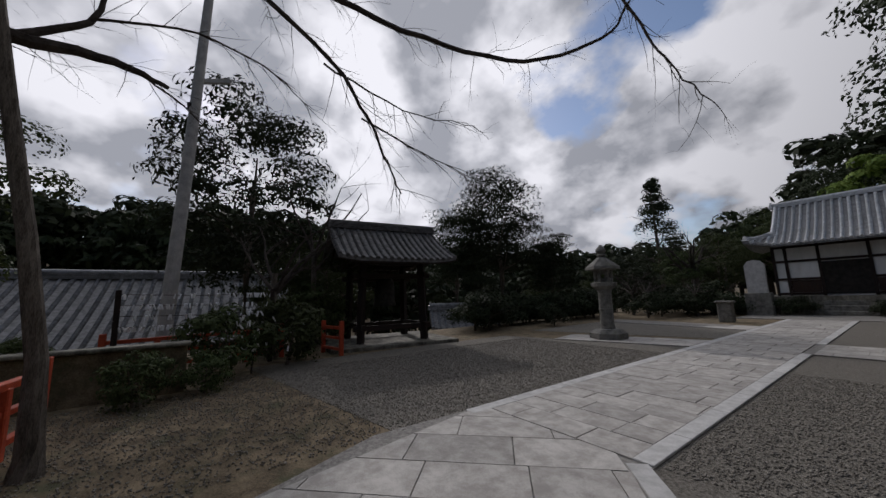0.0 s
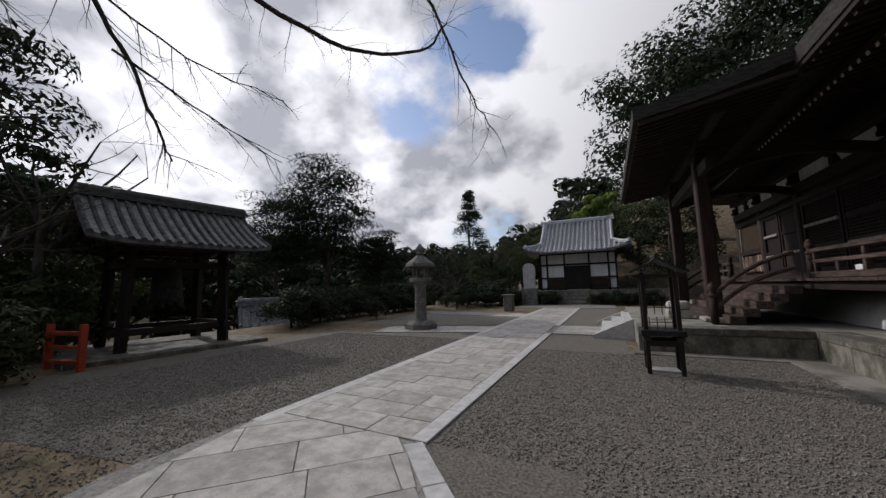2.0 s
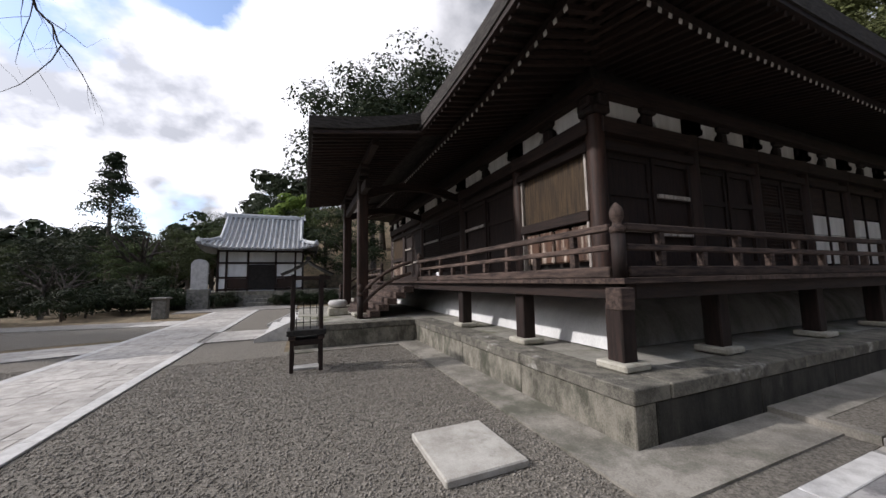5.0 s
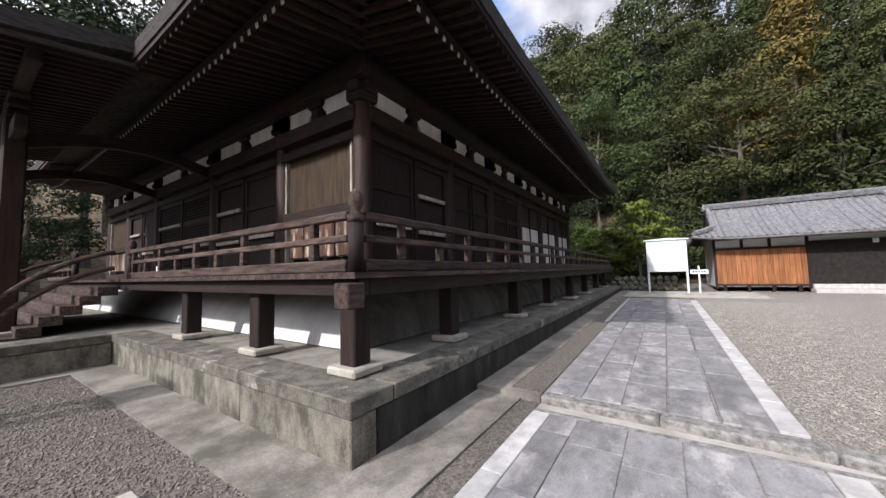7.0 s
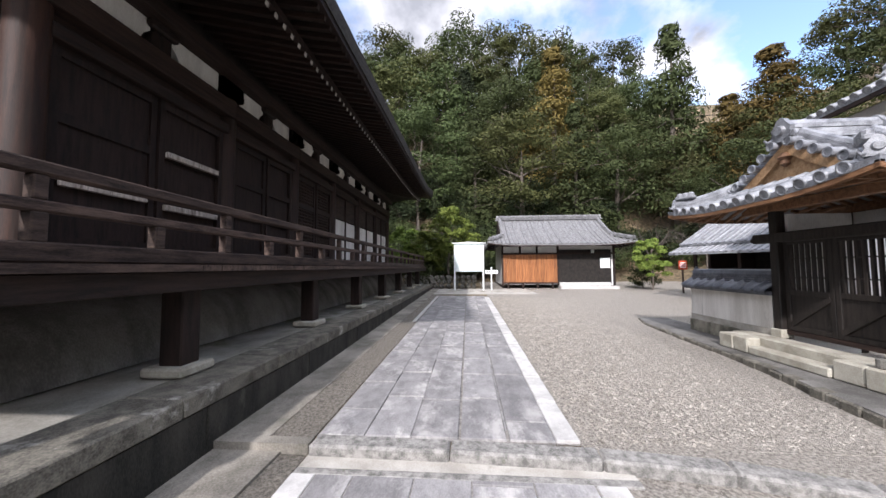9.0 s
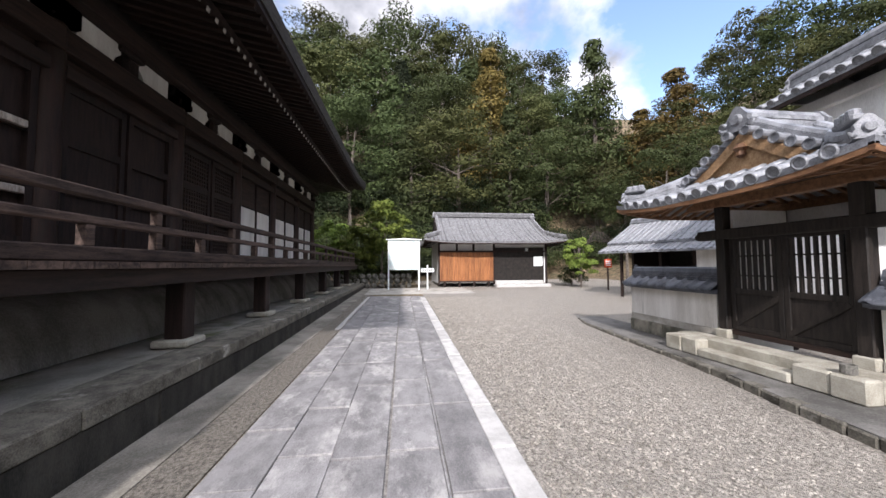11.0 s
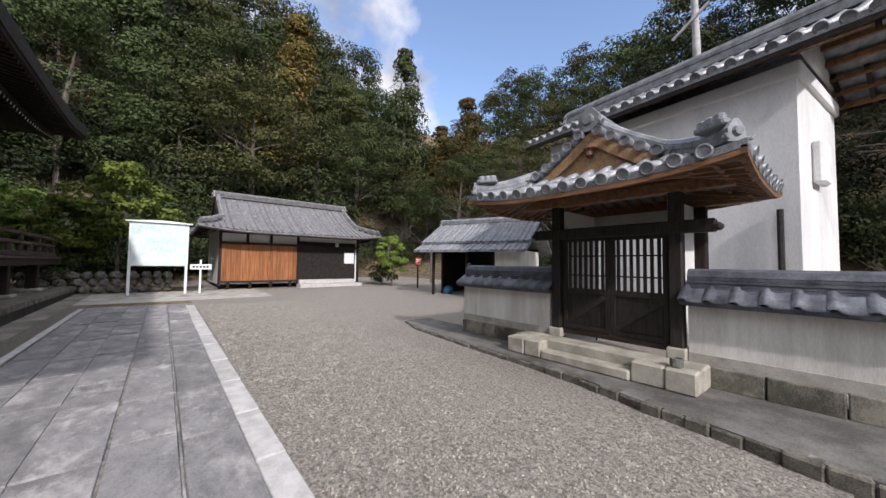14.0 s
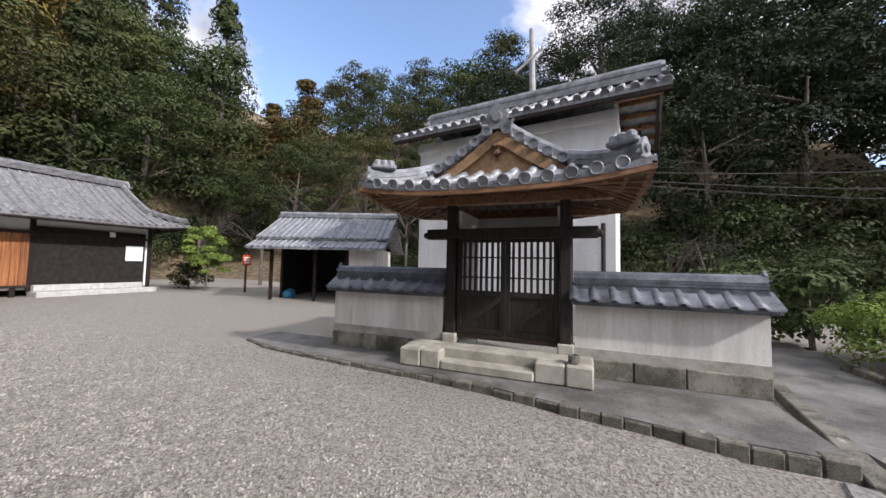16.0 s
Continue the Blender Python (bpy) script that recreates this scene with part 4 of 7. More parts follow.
def railing(p, q, mat, first=True):
    """Three rails on short struts between two points of the veranda edge."""
    p, q = Vector(p), Vector(q)
    d = (q - p).normalized()
    for z, w, h in ((0.07, 0.12, 0.13), (0.36, 0.085, 0.075), (0.60, 0.10, 0.085)):
        bm = B()
        beam(bm, p + Vector((0, 0, z)), q + Vector((0, 0, z)), w, h, 0.012)
        part("rail", bm, mat, hall)
    n = max(1, round((q - p).length / 0.82))
    for i in range(1, n + 1):
        c = p + (q - p) * (i / n) - d * 0.2
        bm = B()
        box(bm, c.x - 0.045, c.y - 0.045, c.z + 0.135, c.x + 0.045, c.y + 0.045, c.z + 0.32, 0.008)
        if i % 2:
            box(bm, c.x - 0.04, c.y - 0.04, c.z + 0.40, c.x + 0.04, c.y + 0.04, c.z + 0.555, 0.008)
        part("rail_strut", bm, M_GREYWOOD, hall)


def newel(parent, x, y, z, h=0.74, r=0.08):
    """A round railing post with a bronze onion cap."""
    bm = B()
    lathe(bm, [(r, 0), (r, h - 0.22)], 14, (x, y, z))
    ob = part("newel_post", bm, M_DARKWOOD, parent, smooth=True)
    bm = B()
    lathe(bm, [(r * 1.1, h - 0.22), (r * 1.1, h - 0.15), (r * 0.7, h - 0.13), (r * 0.62, h - 0.09), (r * 0.95, h - 0.04), (r * 0.98, h + 0.03), (r * 0.7, h + 0.09), (r * 0.12, h + 0.14)], 14, (x, y, z))
    part("onion_cap", bm, M_GREYWOOD, ob, "weathered onion-shaped cap", smooth=True)


NX, NY = 2.77 - HX, 3.51 - HY
newel(hall, NX, NY, DZ)
railing((NX, NY + 0.1, DZ), (NX, 10.76 - HY, DZ), M_GREYWOOD_Y)
railing((NX + 0.1, NY, DZ), (XE - 0.1, NY, DZ), M_GREYWOOD)
newel(hall, NX, 10.76 - HY, DZ)
newel(hall, NX, 16.3 - HY, DZ)
railing((NX, 16.4 - HY, DZ), (NX, 20.6 - HY, DZ), M_GREYWOOD_Y)

# front stairs with curved rails
SY0, SY1 = 10.75 - HY, 16.15 - HY
for i in range(6):
    z1 = DZ - (i + 1) * (DZ / 6.0) + DZ / 6.0
    x1 = DX0 - i * 0.26
    bm = B()
    box(bm, x1 - 0.30, SY0, z1 - DZ / 6.0 - 0.02, x1 + 0.02, SY1, z1 - 0.004, 0.01)
    ob = part("stair_tread", bm, M_GREYWOOD_Y, hall)
    ob.location.z = -DZ / 6.0 + 0.02
for y in (SY0 - 0.02, SY1 + 0.02):
    newel(hall, DX0 - 1.62, y, 0.0, 0.86, 0.085)
    for h0 in (0.62, 0.28):
        pts = []
        for k in range(9):
            f = k / 8
            pts.append((DX0 - 1.62 + 1.55 * f, y, h0 + (DZ) * (f ** 0.8) * 0.97 + 0.12 * math.sin(f * 3.14)))
        bm = B()
        tube(bm, pts, 0.05, 8)
        part("stair_rail", bm, M_GREYWOOD, hall)

# porch: columns, beams and its own roof
for y in (11.5, 15.6):
    bm = B()
    box(bm, -0.16, -0.16, 0.09, 0.16, 0.16, hz(4.75), 0.03)
    ob = part("porch_column", bm, M_REDWOOD, hall)
    ob.location = (1.12 - HX, y - HY, 0)
    bm = B()
    box(bm, -0.3, -0.3, 0, 0.3, 0.3, 0.1, 0.02)
    ob = part("column_base", bm, M_STEP, hall)
    ob.location = (1.12 - HX, y - HY, 0)
    bm = B()
    for k, (w, z) in enumerate(((0.26, 4.75), (0.42, 4.90), (0.62, 5.04))):
        box(bm, 1.12 - HX - 0.14, y - HY - w, hz(z), 1.12 - HX + 0.14, y - HY + w, hz(z) + 0.13, 0.02)
    part("porch_bracket", bm, M_DARKWOOD, hall)
    bm = B()
    pts = [(1.12 - HX + 0.1 + 3.3 * f, y - HY, hz(4.35) + 0.35 * math.sin(f * 3.14) + 0.1 * f) for f in (0, 0.2, 0.4, 0.6, 0.8, 1.0)]
    for p0, p1 in zip(pts, pts[1:]):
        beam(bm, p0, p1, 0.16, 0.26)
    part("rainbow_beam", bm, M_DARKWOOD_X, hall)
bm = B()
beam(bm, (1.12 - HX, 10.5 - HY, hz(4.45)), (1.12 - HX, 16.4 - HY, hz(4.45)), 0.18, 0.30, 0.02)
beam(bm, (1.12 - HX, 9.3 - HY, hz(5.22)), (1.12 - HX, 17.6 - HY, hz(5.22)), 0.2, 0.2, 0.02)
part("porch_beam", bm, M_DARKWOOD_Y, hall)
PY0, PY1, PX0 = 8.95 - HY, 17.95 - HY, -0.55 - HX
me = rafter_mesh(2.8, 0.07, 0.08, 0.42, M_DARKWOOD_Y)
q = PY0 + 0.08
while q < PY1:
    share("rafter", me, pose(PX0 + 0.1, q, hz(5.12), 0, 0, -90), hall)
    q += 0.235
bm = B()
n = 10
top, low = [], []
for i in range(n + 1):
    f = i / n
    x = PX0 + (2.0 - PX0 - HX + 1.2) * f
    z = hz(5.19) + 0.9 * f * f * 0.6 + 0.35 * f
    top.append([bm.verts.new((x, y, z + 0.30)) for y in (PY0, PY1)])
    low.append([bm.verts.new((x, y, z)) for y in (PY0, PY1)])
for i in range(n):
    bm.faces.new((top[i][0], top[i + 1][0], top[i + 1][1], top[i][1]))
    bm.faces.new((low[i][0], low[i][1], low[i + 1][1], low[i + 1][0]))
    for s in (0, 1):
        bm.faces.new((top[i][s], low[i][s], low[i + 1][s], top[i + 1][s]))
bm.faces.new((top[0][0], top[0][1], low[0][1], low[0][0]))
bm.faces.new((top[-1][0], low[-1][0], low[-1][1], top[-1][1]))
bmesh.ops.recalc_face_normals(bm, faces=bm.faces[:])
part("porch_roof", bm, M_BARK_ROOF, hall, "bark porch roof sweeping down from the eaves")


# ---- gate, tiled walls and storehouse ----
gate_terrace = thing("gate_terrace", (0, 0, 0), "low dark paved terrace with a rough stone edge before the gate", "terrace", kind="structure")
edge = [(3.78, -2.86), (4.62, -2.88), (5.28, -3.00), (5.85, -3.08), (6.56, -3.24), (7.34, -3.32), (8.18, -3.37), (9.29, -3.44), (10.4, -3.55), (11.2, -3.80)]
bm = B()
prism(bm, [(11.2, -4.5), (11.2, -3.82)] + [(x, y - 0.02) for x, y in reversed(edge[:-1])] + [(3.78, -4.5)], -0.02, 0.205)
part("terrace_bed", bm, M_DARKPAVE, gate_terrace)
r2 = random.Random(11)
for (xa, ya), (xb, yb) in zip(edge, edge[1:]):
    seg = math.hypot(xb - xa, yb - ya)
    k = max(1, round(seg / 0.23))
    for i in range(k):
        f0, f1 = i / k, (i + 1) / k
        bm = B()
        ln = seg / k
        box(bm, -ln / 2 + 0.002, -0.10 - r2.uniform(0, 0.03), -0.16, ln / 2 - 0.002, 0.0 + r2.uniform(0, 0.025), 0.062 + r2.uniform(-0.012, 0.012), 0.014)
        ob = part("edge_stone", bm, M_CAP, gate_terrace)
        ob.matrix_basis = pose(xa + (xb - xa) * (f0 + f1) / 2, ya + (yb - ya) * (f0 + f1) / 2, 0.14, 0, 0, math.degrees(math.atan2(yb - ya, xb - xa)) + r2.uniform(-2, 2))
GY = -4.14
steps = thing("gate_steps", (6.7, -3.9, 0.205), "pale worn stone steps in front of the gate", "steps")
for nm, a in (("upper_step", (5.49, GY + 0.02, 0.205, 7.97, -3.80, 0.46)), ("side_block", (5.50, -3.796, 0.205, 5.80, -3.60, 0.455)), ("side_block", (5.806, -3.796, 0.205, 6.15, -3.61, 0.45)), ("side_block", (7.36, -3.796, 0.205, 7.64, -3.58, 0.45)), ("side_block", (7.646, -3.796, 0.205, 7.95, -3.57, 0.445)), ("middle_step", (6.156, -3.79, 0.205, 7.354, -3.58, 0.33))):
    bm = B()
    box(bm, a[0] - 6.7, a[1] + 3.9, a[2] - 0.205, a[3] - 6.7, a[4] + 3.9, a[5] - 0.205, 0.02)
    part(nm, bm, M_STEP, steps)


cup = thing("incense_cup", (5.71, -3.72, 0.455), "small grey stone cup standing on the gate step", "cup")
bm = B()
lathe(bm, [(0.05, 0), (0.065, 0.01), (0.065, 0.10), (0.05, 0.10), (0.045, 0.03)], 12)
part("bowl", bm, M_STONE, cup)


WAVE = [-1 + 0.25 * i for i in range(9)]


def pan_z(a):
    """Section of a pan tile: a shallow trough with a round roll on one side."""
    return 0.040 * math.exp(-((a - 0.62) / 0.26) ** 2) - 0.010 * (1 - a * a)


def tiled_wall(name, x0, x1, label):
    """A low plastered wall on stone footings, capped by a small tiled roof."""
    th = thing(name, ((x0 + x1) / 2, GY - 0.16, 0.20), label, "garden wall")
    h = (x1 - x0) / 2
    xs = block_row(2 * h, r2, 0.62)
    for s, e in zip(xs, xs[1:]):
        bm = B()
        box(bm, -h + s + 0.005, -0.19, 0.0, -h + e - 0.005, 0.19 + r2.uniform(0, 0.015), 0.24, 0.012)
        part("footing_stone", bm, M_PLINTH, th)
    bm = B()
    box(bm, -h, -0.165, 0.24, h, 0.165, 0.36)
    part("render_band", bm, M_CONCRETE, th, "grey render band")
    bm = B()
    box(bm, -h, -0.15, 0.36, h, 0.15, 0.93)
    part("plaster", bm, M_DRIP, th, "off-white plaster with dark drip stains")
    bm = B()
    for q in (-1, 1):
        beam(bm, (-h - 0.05, q * 0.27, 0.95), (h + 0.05, q * 0.27, 0.95), 0.06, 0.05)
        verts = [bm.verts.new(p) for p in ((-h - 0.06, q * 0.32, 0.97), (h + 0.06, q * 0.32, 0.97), (h + 0.06, q * 0.05, 1.13), (-h - 0.06, q * 0.05, 1.13))]
        bm.faces.new(verts)
    box(bm, -h - 0.04, -0.25, 0.91, h + 0.04, 0.25, 0.98)
    part("cap_bed", bm, M_TILE_WALL, th)
    n = max(2, round(2 * h / 0.24))
    for i in range(n + 1):
        x = -h + 0.06 + (2 * h - 0.12) * i / n
        for q in (-1, 1):
            bm = B()
            tl = 2 * h / n * 0.5
            rows = []
            for f in (0, 0.5, 1.0):
                y, z = q * (0.33 - 0.27 * f), 0.975 + 0.165 * f
                rows.append([bm.verts.new((x + tl * a, y, z + pan_z(a) + 0.016)) for a in WAVE])
                rows.append([bm.verts.new((x + tl * a, y, z + pan_z(a) - 0.010)) for a in WAVE])
            for a in range(8):
                bm.faces.new((rows[0][a], rows[0][a + 1], rows[1][a + 1], rows[1][a]))
                bm.faces.new((rows[0][a], rows[2][a], rows[2][a + 1], rows[0][a + 1]))
                bm.faces.new((rows[2][a], rows[4][a], rows[4][a + 1], rows[2][a + 1]))
            part("wave_tile", bm, M_TILE_WALL, th, smooth=True)
    ridge_bar(th, [(-h - 0.02, 0, 1.10), (h + 0.02, 0, 1.10)], 0.22, 0.19, M_TILE_WALL, "ridge_courses", 4)
    return th


wr = tiled_wall("tiled_wall", 3.73, 5.70, "off-white plastered wall with grey tile cap and drip stains")
ornament(wr, (-1.0, 0, 1.25), 0.13, 180, M_TILE_WALL)
wl2 = tiled_wall("tiled_wall", 7.55, 9.55, "off-white plastered wall with grey tile cap beside the gate")
ornament(wl2, (1.02, 0, 1.25), 0.13, 0, M_TILE_WALL)

gate = thing("temple_gate", (6.62, -4.17, 0.55), "roofed timber gate with closed dark latticed doors", "gate")
gate.scale = (0.79, 0.79, 0.78)
for x in (-1.02, 1.02):
    bm = B()
    box(bm, x - 0.09, -0.11, -0.02, x + 0.09, 0.08, 2.62, 0.015)
    part("gate_post", bm, M_GATEWOOD, gate)
    bm = B()
    box(bm, x - 0.13, -0.15, -0.13, x + 0.13, 0.12, 0.05, 0.02)
    part("post_stone", bm, M_STEP, gate)
    bm = B()
    box(bm, x - 0.1, -1.5, -0.4, x + 0.1, -1.3, 2.4, 0.015)
    part("rear_post", bm, M_DARKWOOD, gate)
bm = B()
beam(bm, (-1.52, 0, 1.92), (1.52, 0, 1.92), 0.17, 0.20, 0.02)
for s in (-1, 1):
    box(bm, s * 1.52 - 0.08, -0.09, 1.84, s * 1.52 + 0.08, 0.09, 1.96, 0.04)
part("crossbeam", bm, M_GATEWOOD, gate)
bm = B()
beam(bm, (-1.75, 0.0, 2.56), (1.75, 0.0, 2.56), 0.18, 0.18, 0.015)
beam(bm, (-1.75, -1.4, 2.5), (1.75, -1.4, 2.5), 0.18, 0.18, 0.015)
part("upper_beam", bm, M_NEWWOOD, gate)
bm = B()
box(bm, -0.92, -0.08, -0.03, 0.92, 0.02, 0.05)
part("threshold", bm, M_DARKWOOD_X, gate)
for s in (-1, 1):
    bm = B()
    box(bm, -0.45, -0.02, 0, 0.45, 0.0, 0.72)
    leaf = part("door_leaf", bm, M_GATEWOOD, gate)
    leaf.location = (s * 0.455, -0.04, 0.06)
    bm = B()
    for a in ((-0.45, -0.03, 0, -0.37, 0.03, 1.78), (0.37, -0.03, 0, 0.45, 0.03, 1.78), (-0.37, -0.03, 0, 0.37, 0.03, 0.09), (-0.37, -0.03, 0.70, 0.37, 0.03, 0.80), (-0.37, -0.03, 1.70, 0.37, 0.03, 1.78)):
        box(bm, *a, 0.006)
    part("door_frame", bm, M_GATEWOOD, leaf)
    bm = B()
    beam(bm, (-0.38, 0.02, 0.68), (0.38, 0.02, 0.10), 0.03, 0.09)
    part("brace", bm, M_GATEWOOD, leaf)
    for i in range(7):
        x = -0.37 + 0.74 * (i + 0.5) / 7
        bm = B()
        box(bm, x - 0.022, -0.025, 0.80, x + 0.022, 0.02, 1.70)
        part("lattice_bar", bm, M_GATEWOOD, leaf)
    for z in (1.05, 1.42):
        bm = B()
        box(bm, -0.37, -0.02, z - 0.014, 0.37, 0.012, z + 0.014)
        part("lattice_rail", bm, M_GATEWOOD, leaf)
bm = B()
box(bm, -0.92, -1.42, 2.10, 0.92, -1.37, 2.45)
part("transom_plaster", bm, M_PLASTER, gate, "white plaster over the crossbeam")
for s in (-1, 1):
    bm = B()
    box(bm, s * 0.95, -1.3, -0.4, s * 0.88, -0.1, 2.4)
    part("side_wall", bm, M_PLASTER, gate)
GR = Roof(1.62, 2.1, 2.52, 3.66, gable=0.95, sag=0.45, lift=0.16)
g_roof = roof_on(gate, GR, pose(0.03, -0.14, 0, 0, 0, 90), M_TILE, 0.09)
roof_rows(g_roof, GR, M_TILE, 0.30, 0.08)
roof_ridges(g_roof, GR, M_TILE, 0.24, 0.34, 0.40)
eave_rafters(g_roof, GR, M_NEWWOOD, 0.15, 0.24, 0.05, 1.25)
gable_wall(g_roof, GR, 1, M_GABLE, 0.0, M_GABLE)
gable_wall(g_roof, GR, -1, M_NEWWOOD, 0.0, M_NEWWOOD)
bm = B()
lathe(bm, [(0.02, 0), (0.075, 0.05), (0.06, 0.12), (0.11, 0.17), (0.05, 0.26)], 8)
ob = part("gable_pendant", bm, M_NEWWOOD, g_roof, "carved pale pendant board")
ob.matrix_basis = pose(GR.U - GR.g + 0.1, 0, GR.zr - 0.52)

# round verge tiles with discs down both slopes of the front gable
for q in (-1, 1):
    for j in range(6):
        v = q * (0.16 + 0.215 * j)
        bm = B()
        lathe(bm, [(0.062, 0.0), (0.075, 0.0), (0.075, 0.30), (0.086, 0.30), (0.086, 0.345), (0.064, 0.345), (0.060, 0.33)], 12)
        ob = part("verge_tile", bm, M_TILE, g_roof)
        ob.matrix_basis = pose(GR.U - GR.g - 0.13, v, GR.slope(GR.V - abs(v)) + 0.03, 0, 90, 0)
    bm = B()
    for k in range(3):
        lathe(bm, [(0.065, 0.0), (0.065, 0.10), (0.045, 0.12)], 10, ((k - 1) * 0.11, 0.0, 0.0))
    box(bm, -0.2, -0.06, -0.03, 0.2, 0.06, 0.05, 0.02)
    ob = part("cresting_tile", bm, M_TILE, g_roof, "triple-knobbed cresting tile")
    ob.matrix_basis = pose(GR.U - 0.22, q * (GR.V - 0.34), GR.z(GR.U - 0.22, GR.V - 0.34) + 0.30, 0, 0, 90 - q * 35)

kura = thing("storehouse", (6.98, -9.0, 0.15), "tall white-plastered storehouse with a grey tiled gable roof", "storehouse", turn=-7.9)
bm = B()
box(bm, -2.28, -1.4, -0.1, 2.7, 1.4, 4.85)
part("plaster_wall", bm, M_PLASTER, kura, "smooth white plaster wall")
bm = B()
box(bm, -2.35, -1.46, 4.6, 2.77, 1.46, 4.87, 0.03)
part("cornice", bm, M_PLASTER, kura)
KR = Roof(3.27, 1.95, 5.0, 6.05, None, 0.12, 0.0)
roof_deck(kura, KR, M_TILE, 0.10)
roof_rows(kura, KR, M_TILE, 0.27, 0.08, skirts=False)
roof_ridges(kura, KR, M_TILE, 0.3, 0.4, 0.42)
eave_rafters(kura, KR, M_DARKWOOD_Y, 0.18, 0.42, 0.07, 1.0)
gable_wall(kura, KR, -1, M_PLASTER, 1.0)
gable_wall(kura, KR, 1, M_PLASTER, 0.95)
for q in (-1, 1):
    for j in range(6):
        bm = B()
        v0, v1 = q * 1.88 * j / 6, q * 1.88 * (j + 1) / 6
        beam(bm, (-3.17, v0, KR.slope(1.95 - abs(v0)) - 0.2), (-3.17, v1, KR.slope(1.95 - abs(v1)) - 0.2), 0.06, 0.2)
        part("barge_board", bm, M_DARKWOOD_Y, kura)
    for j in range(5):
        v = q * (0.3 + 0.36 * j)
        bm = B()
        beam(bm, (-3.14, v, KR.slope(1.95 - abs(v)) - 0.2), (-2.28, v, KR.slope(1.95 - abs(v)) - 0.2), 0.09, 0.10)
        part("purlin_end", bm, M_NEWWOOD, kura)
bm = B()
box(bm, -2.44, 0.1, 2.9, -2.28, 0.62, 3.7, 0.05)
part("window_hood", bm, M_PLASTER, kura)
bm = B()
tube(bm, [(-2.05, 1.47, 2.4), (-2.05, 1.47, 1.0), (-2.05, 1.47, 0.05)], 0.045, 8)
part("downpipe", bm, M_IRON, kura)

# ---- notice board, signpost, shed ----
board = thing("notice_board", (21.15, 0.77, ground_z(21.15, 1)), "pale blue-white notice board on two white posts", "notice board")
board.scale = (0.87, 0.87, 0.87)
for y in (-0.95, 0.95):
    bm = B()
    box(bm, -0.05, y - 0.05, 0, 0.05, y + 0.05, 3.15, 0.008)
    part("post", bm, M_WHITE, board)
bm = B()
box(bm, -0.07, -0.93, 1.25, -0.02, 0.93, 3.1, 0.01)
part("panel", bm, material("faded_map", (0.55, 0.68, 0.68), (0.76, 0.82, 0.80), 0.4, 2.2, 12, 0.02, stain=(0.48, 0.66, 0.66), stain_at=0.55), board, "faded pale map panel")
bm = B()
extrude_x(bm, [(-1.12, 3.12), (1.12, 3.12), (1.12, 3.17), (0, 3.24), (-1.12, 3.17)], -0.16, 0.12)
part("cap", bm, M_WHITE, board)
sign = thing("signpost", (21.15, -0.52, ground_z(21.15, -0.55)), "small white direction sign on a white post", "signpost")
sign.scale = (0.87, 0.87, 0.87)
bm = B()
box(bm, -0.04, -0.04, 0, 0.04, 0.04, 1.55, 0.006)
part("post", bm, M_WHITE, sign)
bm = B()
box(bm, -0.06, -0.42, 1.1, -0.042, 0.40, 1.34, 0.005)
part("arm", bm, M_WHITE, sign)
bm = B()
for i in range(5):
    box(bm, -0.064, -0.3 + 0.13 * i, 1.18, -0.0605, -0.22 + 0.13 * i, 1.27)
part("lettering", bm, M_BLACK, sign, "dark unreadable characters")

SX, SZ = 22.4, ground_z(22.4, -5)
shed = thing("prayer_shed", (SX, -5.55, SZ), "single-storey hall with orange cedar boards, white plaster and grey tiled roof", "hall")
shed.matrix_basis = pose(SX, -4.63, SZ) @ Matrix.Diagonal((1.0, 0.81, 0.86, 1))
bm = B()
box(bm, 0.05, -4.05, 0.28, 4.6, 4.15, 3.2)
part("plaster_wall", bm, M_PLASTER, shed)
# panel on the wall face; its black stands for the shade of a recess
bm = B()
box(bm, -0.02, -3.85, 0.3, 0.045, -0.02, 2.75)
part("entrance_wall", bm, M_BLACK, shed, "dark entrance boards, recess shade put into their colour")
bm = B()
box(bm, -0.6, -4.1, -0.05, 0.1, 0.0, 0.22, 0.02)
box(bm, -0.25, -3.7, 0.22, 0.1, -0.05, 0.46, 0.02)
part("entrance_step", bm, M_BORDER, shed, "pale stone entrance step")
k = 17
for i in range(k):
    y0, y1 = 0.06 + 4.0 * i / k, 0.06 + 4.0 * (i + 1) / k
    bm = B()
    box(bm, -0.03, y0 + 0.006, 0.45 + (i % 2) * 0.004, 0.05, y1 - 0.006, 2.42)
    part("cedar_board", bm, M_CEDAR, shed)
for y in (-4.05, 0.0, 1.55, 2.8, 4.12):
    bm = B()
    box(bm, -0.05, y - 0.07, 0.2 if y in (-4.05, 0.0, 4.12) else 2.45, 0.03, y + 0.07, 3.15)
    part("post", bm, M_DARKWOOD, shed)
bm = B()
box(bm, -0.055, -4.1, 2.42, 0.02, 4.15, 2.54)
box(bm, -0.055, -4.1, 3.0, 0.02, 4.15, 3.18)
box(bm, -0.055, 0.0, 0.36, 0.02, 4.15, 0.46)
part("rail", bm, M_DARKWOOD_Y, shed)
for y in (0.4, 1.5, 2.6, 3.7):
    bm = B()
    box(bm, 0.0, y - 0.07, -0.05, 0.14, y + 0.07, 0.36)
    part("floor_strut", bm, M_DARKWOOD, shed)
bm = B()
box(bm, -0.06, -3.75, 1.45, -0.035, -3.05, 2.15, 0.006)
part("poster", bm, M_WHITE, shed, "pale blue-white poster on the dark wall")
bm = B()
box(bm, -0.08, -2.62, 2.5, -0.03, -2.4, 2.75, 0.03)
part("lamp", bm, M_WHITE, shed)
